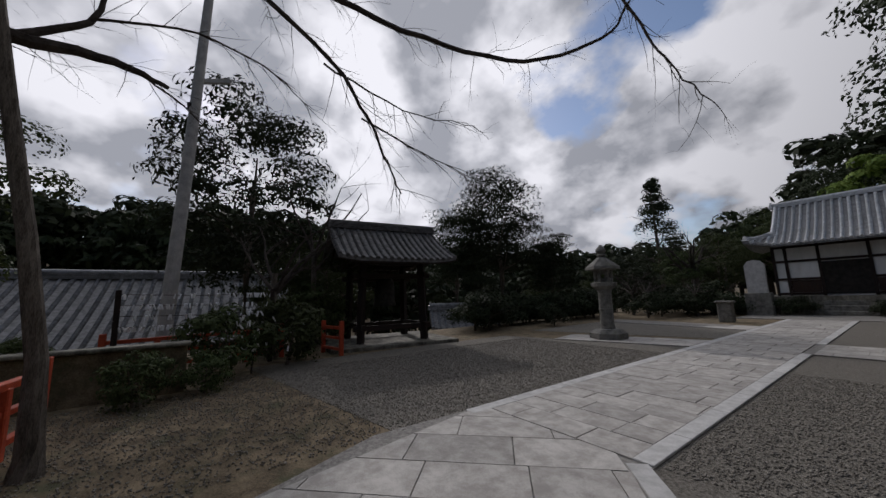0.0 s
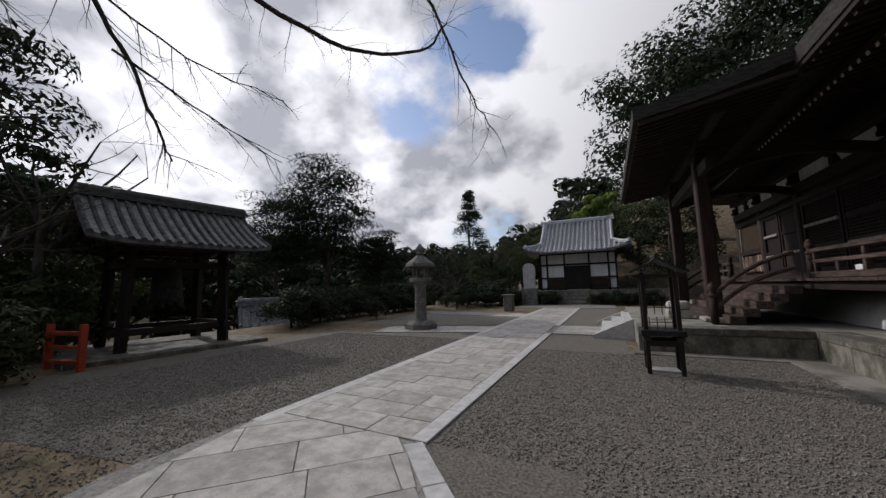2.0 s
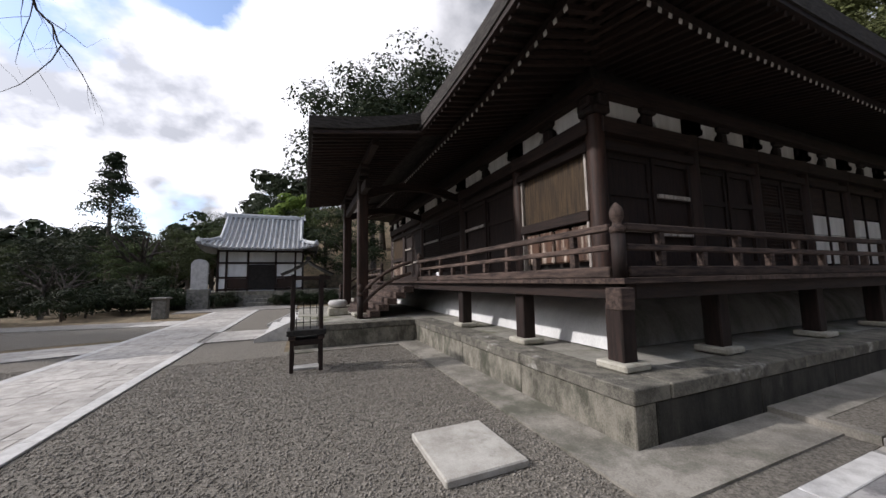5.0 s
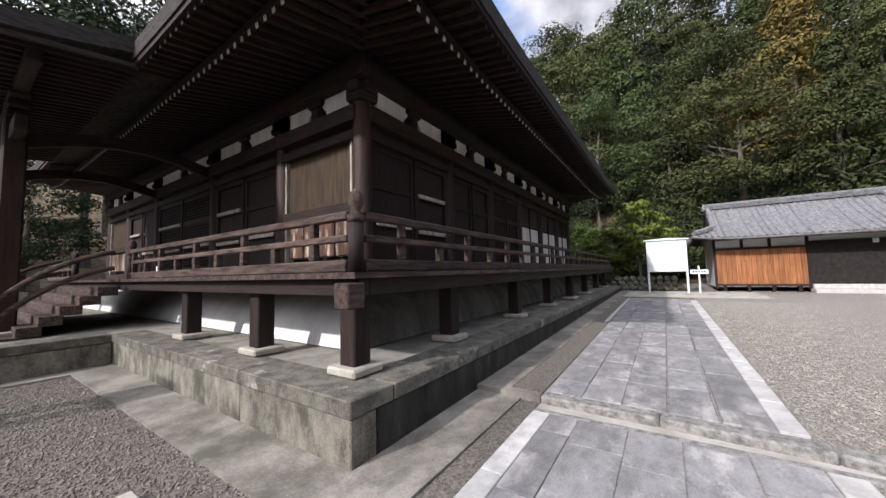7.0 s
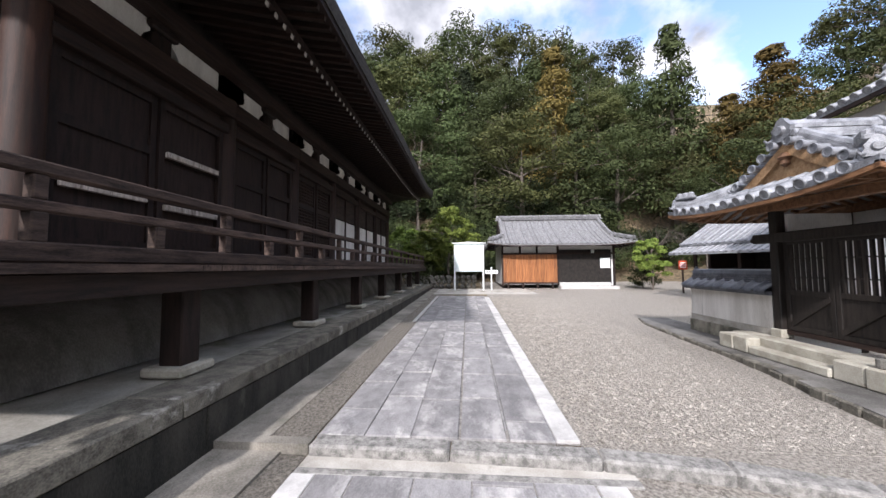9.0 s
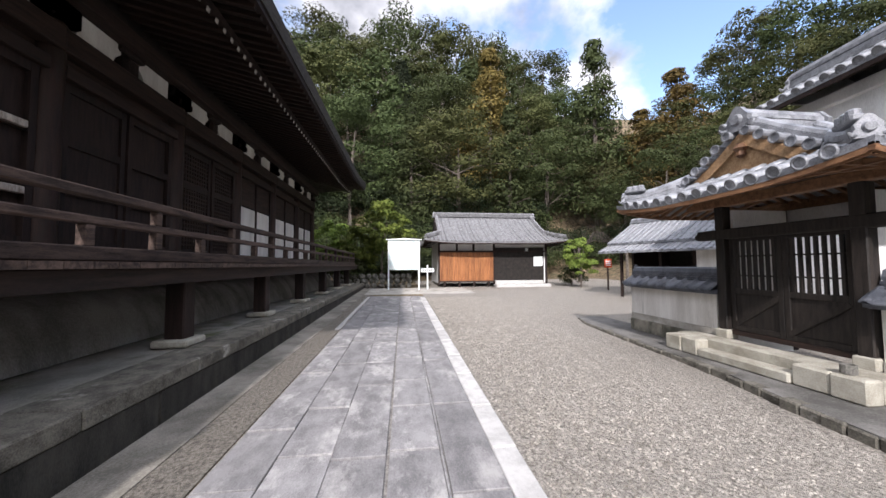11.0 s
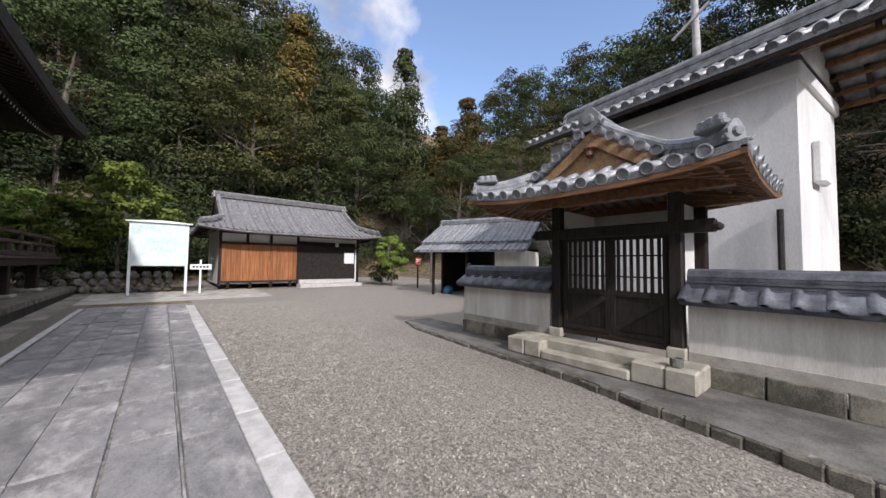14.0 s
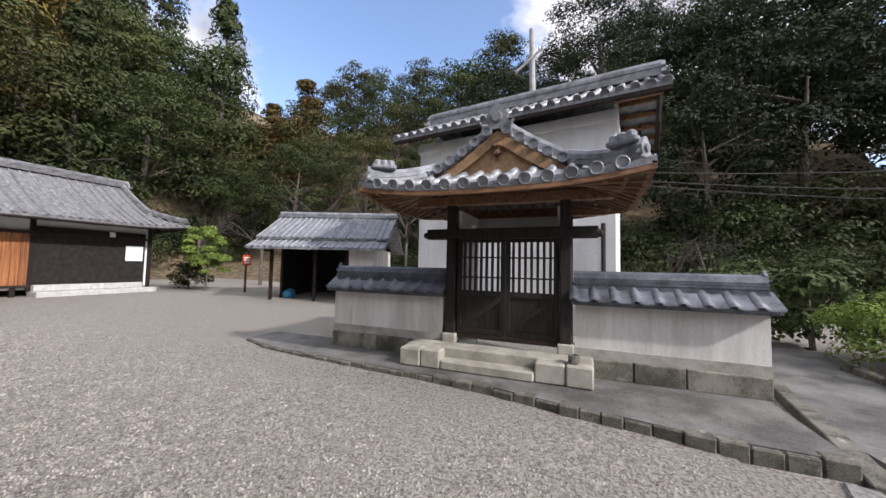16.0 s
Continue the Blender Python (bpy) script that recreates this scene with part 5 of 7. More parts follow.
SR = Roof(5.2, 3.3, 3.12, 5.25, gable=1.1, sag=0.3, lift=0.2)
s_roof = roof_on(shed, SR, pose(2.2, 0.05, 0, 0, 0, 90), M_TILE_OLD, 0.12)
roof_rows(s_roof, SR, M_TILE_OLD, 0.30, 0.05)
roof_ridges(s_roof, SR, M_TILE_OLD, 0.3, 0.34, 0.4)
eave_rafters(s_roof, SR, M_DARKWOOD_Y, 0.18, 0.45, 0.07, 0.9)
gable_wall(s_roof, SR, 1, M_DARKWOOD, 0, M_DARKWOOD)
gable_wall(s_roof, SR, -1, M_DARKWOOD, 0, M_DARKWOOD)

# ---- open garage beyond the gate ----
garage = thing("open_garage", (14.9, -10.7, ground_z(15, -11)), "open-fronted shed with grey tiled roof and white plaster gable", "shed", turn=21)
garage.scale = (0.78, 0.78, 0.76)
# dark back and far end walls: shade of the open interior as colour
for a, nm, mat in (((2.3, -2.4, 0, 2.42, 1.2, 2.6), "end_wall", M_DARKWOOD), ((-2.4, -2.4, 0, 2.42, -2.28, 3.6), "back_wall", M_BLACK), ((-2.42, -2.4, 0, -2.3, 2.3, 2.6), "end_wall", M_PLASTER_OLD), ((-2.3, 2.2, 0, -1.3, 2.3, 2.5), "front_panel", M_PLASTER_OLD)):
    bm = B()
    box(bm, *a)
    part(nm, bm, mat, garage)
for x in (-1.2, 0.3, 2.35):
    bm = B()
    box(bm, x - 0.06, 2.15, 0, x + 0.06, 2.27, 2.6)
    part("post", bm, M_DARKWOOD, garage)
for z0, z1, v, nm in ((2.55, 3.15, 3.1, "lower"), (3.05, 4.35, 2.3, "upper")):
    OR = Roof(3.1, v, z0, z1 if nm == "upper" else z0 + 1.35, None, 0.05, 0.0)
    gr = roof_on(garage, OR, pose(0, 0, 0), M_TILE, 0.1, nm + "_roof")
    roof_rows(gr, OR, M_TILE, 0.27, 0.05, skirts=False)
    if nm == "upper":
        roof_ridges(gr, OR, M_TILE, 0.28, 0.24, 0.3)
        gable_wall(gr, OR, -1, M_PLASTER_OLD, 0.5)
        gable_wall(gr, OR, 1, M_PLASTER_OLD, 0.5)

tarp = thing("blue_tarpaulin", (15.9, -9.2, ground_z(15.9, -9.2)), "crumpled blue tarpaulin bundle inside the open shed", "tarpaulin", turn=21)
bm = B()
bmesh.ops.create_icosphere(bm, subdivisions=3, radius=0.24)
for v in bm.verts:
    k = 1 + 0.22 * noise.noise(v.co * 5)
    v.co = Vector((v.co.x * k, v.co.y * 0.8 * k, max(0.0, v.co.z * 0.9 * k + 0.18)))
part("sheet", bm, material("blue_plastic_sheet", (0.008, 0.06, 0.12), (0.02, 0.12, 0.20), 0.45, 4, 30, 0.2), tarp)

# ---- far hall, bell tower, lantern ----
far_hall = thing("far_hall", (-3.6, 31.9, 1.10), "small white-plastered timber hall with a pale striped tile roof", "temple hall")
bm = B()
box(bm, -2.9, -1.9, 0, 2.9, 2.6, 3.2)
part("plaster_wall", bm, M_PLASTER, far_hall)
# black sheet on the closed wall, painted as the shade inside a doorway
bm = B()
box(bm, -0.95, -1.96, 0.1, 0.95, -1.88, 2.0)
part("doorway", bm, M_BLACK, far_hall, "doorway as a dark panel, inside shade put into its colour")
for x in (-2.9, -2.35, -0.95, 0.95, 2.35, 2.9):
    bm = B()
    box(bm, x - 0.07, -2.0, 0, x + 0.07, -1.86, 3.1)
    part("post", bm, M_DARKWOOD, far_hall)
for z in (0.05, 0.95, 2.05, 2.95):
    for s in ((-2.9, -0.95), (0.95, 2.9)) if z < 2.0 else ((-2.9, 2.9),):
        bm = B()
        box(bm, s[0], -1.98, z, s[1], -1.87, z + 0.14)
        part("rail", bm, M_DARKWOOD_X, far_hall)
for x in (-1.65, 1.65):
    bm = B()
    box(bm, x - 0.62, -1.94, 0.2, x + 0.62, -1.885, 0.93)
    part("lower_panel", bm, M_REDWOOD, far_hall)
FR = Roof(4.0, 3.6, 3.15, 6.0, gable=1.15, sag=0.4, lift=0.45)
fr = roof_on(far_hall, FR, pose(0, 0.35, 0), M_TILE_OLD, 0.14)
roof_rows(fr, FR, M_TILE_PALE, 0.34, 0.085)
roof_ridges(fr, FR, M_TILE_PALE, 0.26, 0.3, 0.45)
gable_wall(fr, FR, 1, M_PLASTER, 0, M_DARKWOOD)
gable_wall(fr, FR, -1, M_PLASTER, 0, M_DARKWOOD)
hsteps = thing("hall_steps", (-3.6, 28.9, 0.0), "grey stone steps up to the small hall", "steps")
for i in range(4):
    bm = B()
    box(bm, -0.95, -0.75 + 0.32 * i, 0, 0.95, -0.43 + 0.32 * i + (0.6 if i == 3 else 0), 0.275 * (i + 1), 0.015)
    part("step", bm, M_STONE, hsteps)
bm = B()
prism(bm, [(-9.5, 28.4), (-5.0, 28.4), (-5.0, 28.8), (-2.9, 28.8), (-2.9, 28.4), (3.0, 28.4), (3.0, 36), (-9.5, 36)], -0.05, 1.10)
tagged(part("hall_mound", bm, M_PLINTH), "dark stone-edged mound under the small hall", "terrace", kind="structure")

bell = thing("bell_tower", (-13.62, 6.0, 0.0), "dark timber bell tower with a grey tiled gable roof", "bell tower", turn=-8)
bm = B()
box(bm, -1.9, -2.3, -0.05, 1.9, 2.2, 0.12, 0.02)
part("base_slab", bm, M_PLINTH, bell)
for x in (-1.05, 1.05):
    for y in (-1.2, 1.2):
        bm = B()
        beam(bm, (x, y, 0.12), (x * 0.93, y * 0.93, 3.05), 0.21, 0.21, 0.02)
        part("post", bm, M_DARKWOOD, bell)
for z in (0.62, 2.45, 2.95):
    for x in (-1, 1):
        bm = B()
        beam(bm, (x, -1.45, z), (x, 1.45, z), 0.12, 0.18)
        part("tie_beam", bm, M_DARKWOOD_Y, bell)
        bm = B()
        beam(bm, (-1.35, x * 1.15, z + 0.04), (1.35, x * 1.15, z + 0.04), 0.12, 0.18)
        part("tie_beam", bm, M_DARKWOOD_X, bell)
bm = B()
lathe(bm, [(0.42, 0.0), (0.44, 0.08), (0.40, 0.2), (0.37, 0.85), (0.3, 1.05), (0.1, 1.15), (0.05, 1.3)], 18, (0, 0, 1.35))
part("bronze_bell", bm, M_IRON, bell, "dark green-black bronze bell", smooth=True)
BR = Roof(2.15, 2.0, 3.0, 4.35, None, 0.25, 0.12)
# tile colour here carries the shade of the slope
br = roof_on(bell, BR, pose(0, 0, 0, 0, 0, 90), M_TILE_DARK, 0.12)
roof_rows(br, BR, M_TILE_DARK, 0.25, 0.06, skirts=False)
roof_ridges(br, BR, M_TILE_DARK, 0.26, 0.3, 0.34)
eave_rafters(br, BR, M_DARKWOOD_Y, 0.16, 0.3, 0.06, 1.0)
gable_wall(br, BR, 1, M_DARKWOOD, 0.4, M_DARKWOOD)
gable_wall(br, BR, -1, M_DARKWOOD, 0.4, M_DARKWOOD)

lantern = thing("stone_lantern", (-8.0, 11.95, 0.0), "tall weathered grey stone lantern on a round base", "stone lantern")
for nm, prof, n in (("base", [(0.62, 0), (0.62, 0.22), (0.5, 0.3), (0.42, 0.36)], 6), ("shaft", [(0.25, 0.36), (0.23, 0.5), (0.22, 1.0), (0.245, 1.04), (0.22, 1.08), (0.22, 1.62), (0.25, 1.72)], 16), ("platform", [(0.25, 1.72), (0.42, 1.86), (0.44, 1.98), (0.36, 2.0)], 6), ("roof", [(0.30, 2.42), (0.58, 2.46), (0.56, 2.56), (0.36, 2.72), (0.18, 2.86), (0.14, 2.9)], 6), ("finial", [(0.10, 2.9), (0.17, 2.98), (0.1, 3.03), (0.18, 3.12), (0.17, 3.2), (0.03, 3.36)], 12)):
    bm = B()
    lathe(bm, prof, n)
    part(nm, bm, M_STONE, lantern)
bm = B()
for k in range(6):
    a = math.pi / 3 * (k + 0.5)
    box(bm, -0.05, -0.05, 2.0, 0.05, 0.05, 2.42, 0.0, Matrix.Translation((0.25 * math.cos(a), 0.25 * math.sin(a), 0)))
box(bm, -0.24, -0.12, 2.0, 0.24, 0.12, 2.14)
box(bm, -0.24, -0.12, 2.3, 0.24, 0.12, 2.42)
part("fire_box", bm, M_STONE, lantern)

# ---- loose things near the hall ----
slab = tagged(stone(0.47, 3.30, 0.004, 1.26, 4.22, 0.075, M_CONCRETE, None, "stone_cover", 0.012), "square pale concrete cover slab lying on gravel", "slab")
rack = thing("incense_stand", (-0.52, 7.76, 0.0), "dark roofed incense and candle stand on four legs", "incense stand")
for x in (-0.25, 0.25):
    for y in (-0.22, 0.22):
        bm = B()
        box(bm, x - 0.035, y - 0.035, 0.02, x + 0.035, y + 0.035, 1.80, 0.006)
        part("leg", bm, M_DARKWOOD, rack)
        bm = B()
        box(bm, x - 0.06, y - 0.06, 0.60, x + 0.06, y + 0.06, 0.67, 0.008)
        part("collar", bm, M_GREYWOOD, rack)
bm = B()
box(bm, -0.34, -0.3, 0.68, 0.34, 0.3, 0.78, 0.01)
part("tray", bm, M_IRON, rack)
bm = B()
box(bm, -0.27, -0.25, 0.50, 0.27, 0.25, 0.60, 0.008)
part("apron_board", bm, M_DARKWOOD_X, rack)
bm = B()
box(bm, -0.24, -0.02, 0.0, 0.24, 0.26, 0.05, 0.01)
part("foot_board", bm, M_BORDER, rack)
for z in (1.0, 1.25):
    for x in (-0.18, -0.06, 0.06, 0.18):
        bm = B()
        tube(bm, [(x, -0.1 + (z - 1.0), z - 0.22), (x, -0.1 + (z - 1.0), z)], 0.008, 5)
        part("candle_pin", bm, M_IRON, rack)
    bm = B()
    tube(bm, [(-0.24, -0.1 + (z - 1.0), z - 0.1), (0.24, -0.1 + (z - 1.0), z - 0.1)], 0.008, 5)
    part("candle_bar", bm, M_IRON, rack)
for y in (-0.22, 0.22):
    bm = B()
    box(bm, -0.40, y - 0.03, 1.70, 0.40, y + 0.03, 1.77, 0.006)
    part("roof_beam", bm, M_DARKWOOD_X, rack)
for s in (-1, 1):
    bm = B()
    n = 5
    for j in range(n):
        f0, f1 = j / n, (j + 1) / n
        beam(bm, (s * 0.46 * f0, 0, 2.06 - 0.26 * f0 ** 0.8), (s * 0.46 * f1, 0, 2.06 - 0.26 * f1 ** 0.8), 0.66, 0.03)
    ob = part("roof_leaf", bm, M_IRON, rack)
bm = B()
tube(bm, [(0, -0.36, 2.09), (0, 0.36, 2.09)], 0.045, 8)
part("roof_ridge", bm, M_IRON, rack)
fsteps = thing("terrace_steps", (-1.1, 13.3, 0.0), "three pale stone steps with sloping side stones", "steps")
for i in range(3):
    bm = B()
    box(bm, -0.55 + 0.33 * i, -1.5, 0, -0.22 + 0.33 * i, 1.9, 0.17 * (i + 1), 0.012)
    part("step", bm, M_BORDER, fsteps)
for y in (-1.7, 1.95):
    bm = B()
    extr = [(-0.75, 0.0), (0.42, 0.0), (0.42, 0.58), (0.30, 0.58), (-0.75, 0.10)]
    a = [bm.verts.new((x, y - 0.1, z)) for x, z in extr]
    b = [bm.verts.new((x, y + 0.1, z)) for x, z in extr]
    for k in range(5):
        bm.faces.new((a[k], a[(k + 1) % 5], b[(k + 1) % 5], b[k]))
    bm.faces.new(a)
    bm.faces.new(b[::-1])
    bmesh.ops.recalc_face_normals(bm, faces=bm.faces[:])
    part("side_stone", bm, M_BORDER, fsteps)
jar = thing("stone_basin", (0.46, 12.4, Z_P), "white rounded stone basin on a pale block", "basin")
bm = B()
box(bm, -0.3, -0.3, 0, 0.3, 0.3, 0.22, 0.02)
part("block", bm, M_STEP, jar)
bm = B()
lathe(bm, [(0.16, 0.22), (0.28, 0.27), (0.31, 0.36), (0.27, 0.45), (0.2, 0.47), (0.18, 0.42)], 16)
part("bowl", bm, M_BORDER, jar, smooth=True)
bucket = thing("paper_box", (2.85, 9.35, 1.625), "small white paper notice standing on the veranda", "notice")
bm = B()
box(bm, -0.02, -0.1, 0, 0.02, 0.1, 0.24, 0.005)
part("card", bm, M_PAPER, bucket)

# ---- red fence, pole, retaining wall on the west side ----


def red_fence(p, q, label, posts=4):
    th = thing("red_fence", p, label, "fence", "vermilion fence sections")
    d = Vector(q) - Vector(p)
    for z, w in ((0.82, 0.10), (0.52, 0.08), (0.2, 0.09)):
        bm = B()
        beam(bm, (0, 0, z), (d.x, d.y, d.z + z), w, w * 0.9, 0.01)
        part("rail", bm, M_RED, th)
    for i in range(posts + 1):
        c = d * (i / posts)
        bm = B()
        box(bm, c.x - 0.06, c.y - 0.06, c.z, c.x + 0.06, c.y + 0.06, c.z + (1.02 if i in (0, posts) else 0.8), 0.012)
        part("post", bm, M_RED, th)
    return th


red_fence((-5.0, -1.80, -0.03), (-8.3, -1.46, -0.03), "vermilion-painted wooden fence beside the cherry tree", 4)
red_fence((-12.3, -1.6, 0), (-12.75, 2.2, 0), "weathered low red fence below the shrubs", 4)
red_fence((-12.75, 3.42, -0.02), (-11.62, 3.62, -0.02), "bright vermilion fence section beside the bell tower", 1)
lowwall = thing("earth_wall", (-9.9, -1.2, 0), "low brown rendered wall behind the shrubs", "wall")
bm = B()
box(bm, -0.12, -1.3, -0.05, 0.12, 1.2, 0.85, 0.02)
part("render", bm, M_EARTH, lowwall)
bm = B()
box(bm, -0.2, -1.35, 0.85, 0.2, 1.25, 0.92, 0.02)
part("coping", bm, M_PLINTH, lowwall)
pole = thing("utility_pole", (-14.5, -0.72, -0.3), "tall leaning grey concrete utility pole with cross-arm", "utility pole")
bm = B()
tube(bm, [(0, 0, 0), (0.02, 0.25, 6), (0.05, 0.5, 13.5)], [0.2, 0.17, 0.13], 14)
part("shaft", bm, M_POLE, pole)
bm = B()
beam(bm, (0, 0.35, 9.3), (0.15, 1.25, 9.55), 0.12, 0.14)
part("arm", bm, M_POLE, pole)
bm = B()
box(bm, -0.15, 0.12, 8.3, 0.15, 0.3, 8.42)
part("band", bm, M_IRON, pole)
pole2 = thing("utility_pole", (7.1, -11.4, 0.0), "white utility pole with cross-arms behind the storehouse", "utility pole")
bm = B()
tube(bm, [(0, 0, -0.5), (0, 0, 6), (0.08, 0, 10.2)], [0.15, 0.12, 0.09], 12)
part("shaft", bm, M_POLE, pole2)
for z in (9.05,):
    bm = B()
    beam(bm, (0.62, 0.12, z - 0.42), (-0.32, 0.12, z + 0.28), 0.06, 0.07)
    part("arm", bm, M_POLE, pole2)
for i, (z0, z1) in enumerate(((4.75, 7.9), (4.55, 6.9), (4.45, 6.3))):
    c = thing("power_cable", (4.3, -8.3, z0 - 0.9), "thin black overhead cable from the storehouse", "cable", "overhead cables")
    bm = B()
    pts = [(-18 * f, -10 * f, (z1 - z0) * f - 1.2 * math.sin(3.14 * f) * 0.6) for f in (0, 0.15, 0.3, 0.45, 0.6, 0.8, 1.0)]
    tube(bm, pts, 0.012, 5)
    part("wire", bm, M_IRON, c)

# tiled roofs of the precinct below, to the west
for (x, y, z, U, V, rise, turn, lab) in ((-24.6, -4.6, -2.3, 9.6, 5.0, 3.0, 87, "long grey tiled temple roof below the terrace"), (-26, -20.5, -3.2, 5.0, 3.6, 2.0, 5, "grey tiled gable roof below the terrace"), (-19.5, 14.6, -2.6, 2.2, 1.8, 1.1, 60, "small white-walled outbuilding with tiled roof")):
    hs = thing("lower_house", (x, y, z), lab, "house", turn=turn)
    bm = B()
    box(bm, -U + 0.6, -V + 0.7, -2.0 if z < -2.8 else -0.8, U - 0.6, V - 0.7, 2.6)
    part("wall", bm, M_PLASTER, hs)
    HR = Roof(U, V, 2.3, 2.3 + rise, None, 0.2, 0.1)
    roof_deck(hs, HR, M_TILE_OLD, 0.15)
    roof_rows(hs, HR, M_TILE, 0.42, 0.09, skirts=False)
    roof_ridges(hs, HR, M_TILE, 0.35, 0.4, 0.5)

# rubble wall and small things at the end of the side path
rub = thing("rubble_wall", (22.6, 2.7, ground_z(22.6, 2.7)), "low mossy rubble retaining wall behind the notice board", "wall")
rr = random.Random(3)
for row in range(3):
    y = -2.4
    while y < 4.6:
        w = rr.uniform(0.28, 0.5)
        bm = B()
        bmesh.ops.create_icosphere(bm, subdivisions=1, radius=0.5)
        for v in bm.verts:
            v.co = Vector((v.co.x * 0.4, v.co.y * w * 1.05, v.co.z * 0.36))
        ob = part("boulder", bm, M_STONE, rub)
        ob.matrix_basis = pose(0.06 * row + rr.uniform(-0.03, 0.03), y + w / 2, 0.14 + 0.27 * row, rr.uniform(0, 40), rr.uniform(0, 20), 0)
        y += w
stele = thing("stone_stele", (-6.95, 27.3, 1.0), "pale upright stone tablet on a base", "monument")
bm = B()
box(bm, -0.6, -0.3, -1.05, 0.6, 0.3, 0.35, 0.03)
part("base", bm, M_STONE, stele)
bm = B()
extrude_x(bm, [(-0.45, 0.35), (0.45, 0.35), (0.47, 2.0), (0.3, 2.25), (0, 2.33), (-0.3, 2.25), (-0.47, 2.0)], -0.12, 0.12)
ob = part("tablet", bm, M_BORDER, stele)
ob.rotation_euler = (0, 0, radians(90))
pillar = thing("stone_marker", (-7.1, 21.5, 0.0), "short square stone marker post", "stone marker")
bm = B()
box(bm, -0.28, -0.28, 0, 0.28, 0.28, 0.95, 0.03)
part("post", bm, M_STONE, pillar)
bm = B()
box(bm, -0.36, -0.36, 0.95, 0.36, 0.36, 1.05, 0.03)
part("cap", bm, M_STONE, pillar)
redsign = thing("warning_sign", (19.0, -9.75, ground_z(19, -10)), "small red sign board on a post beside the garage", "sign")
redsign.scale = (0.8, 0.8, 0.8)
bm = B()
box(bm, -0.04, -0.04, 0, 0.04, 0.04, 2.2)
part("post", bm, M_GREYWOOD, redsign)
bm = B()
box(bm, -0.07, -0.25, 1.5, -0.042, 0.25, 2.05)
part("board", bm, M_RED, redsign)
bm = B()
for i in range(3):
    box(bm, -0.074, -0.18, 1.62 + 0.13 * i, -0.0705, 0.18, 1.68 + 0.13 * i)
part("lettering", bm, M_PAPER, redsign, "pale unreadable lines")

# side lane past the gate terrace
sheet("side_lane", [[(3.30, -2.3), (3.40, -3.6), (3.08, -5.5), (2.6, -8.2), (1.2, -8.2), (1.75, -5.6), (1.1, -4.35), (-0.4, -3.4), (-0.4, -2.3)]], 0.055, M_DARKPAVE, "dark worn paved lane beside the gate terrace", "lane")
lane_edge = thing("lane_edging", (0, 0, 0), "dark upright stone edging before the lane shrubs", "edging", kind="structure")
r4 = random.Random(9)
for (xa, ya), (xb, yb) in zip([(1.75, -6.8), (1.7, -5.5), (1.05, -4.55)], [(1.7, -5.5), (1.05, -4.55), (-0.4, -3.7)]):
    k = max(1, round(math.hypot(xb - xa, yb - ya) / 0.24))
    for i in range(k):
        f = (i + 0.5) / k
        ln = math.hypot(xb - xa, yb - ya) / k
        bm = B()
        box(bm, -ln / 2 + 0.004, -0.06, -0.1, ln / 2 - 0.004, 0.06, r4.uniform(0.15, 0.26), 0.02)
        ob = part("edge_stone", bm, M_CAP, lane_edge)
        ob.matrix_basis = pose(xa + (xb - xa) * f, ya + (yb - ya) * f, 0.0, 0, 0, math.degrees(math.atan2(yb - ya, xb - xa)) + r4.uniform(-4, 4))
# kerb of the lane
lane = [(3.70, -2.75), (3.52, -3.6), (3.2, -5.5), (2.75, -7.7)]
kl = thing("lane_kerb", (0, 0, 0), "dark stone kerb along the lane beside the gate", "kerb", kind="structure")
for (xa, ya), (xb, yb) in zip(lane, lane[1:]):
    k = max(1, round(math.hypot(xb - xa, yb - ya) / 0.6))
    for i in range(k):
        bm = B()
        ln = math.hypot(xb - xa, yb - ya) / k
        box(bm, -ln / 2 + 0.006, -0.09, -0.1, ln / 2 - 0.006, 0.09, 0.05, 0.012)
        ob = part("kerb_stone", bm, M_CAP, kl)
        f = (i + 0.5) / k
        ob.matrix_basis = pose(xa + (xb - xa) * f, ya + (yb - ya) * f, 0.07, 0, 0, math.degrees(math.atan2(yb - ya, xb - xa)))


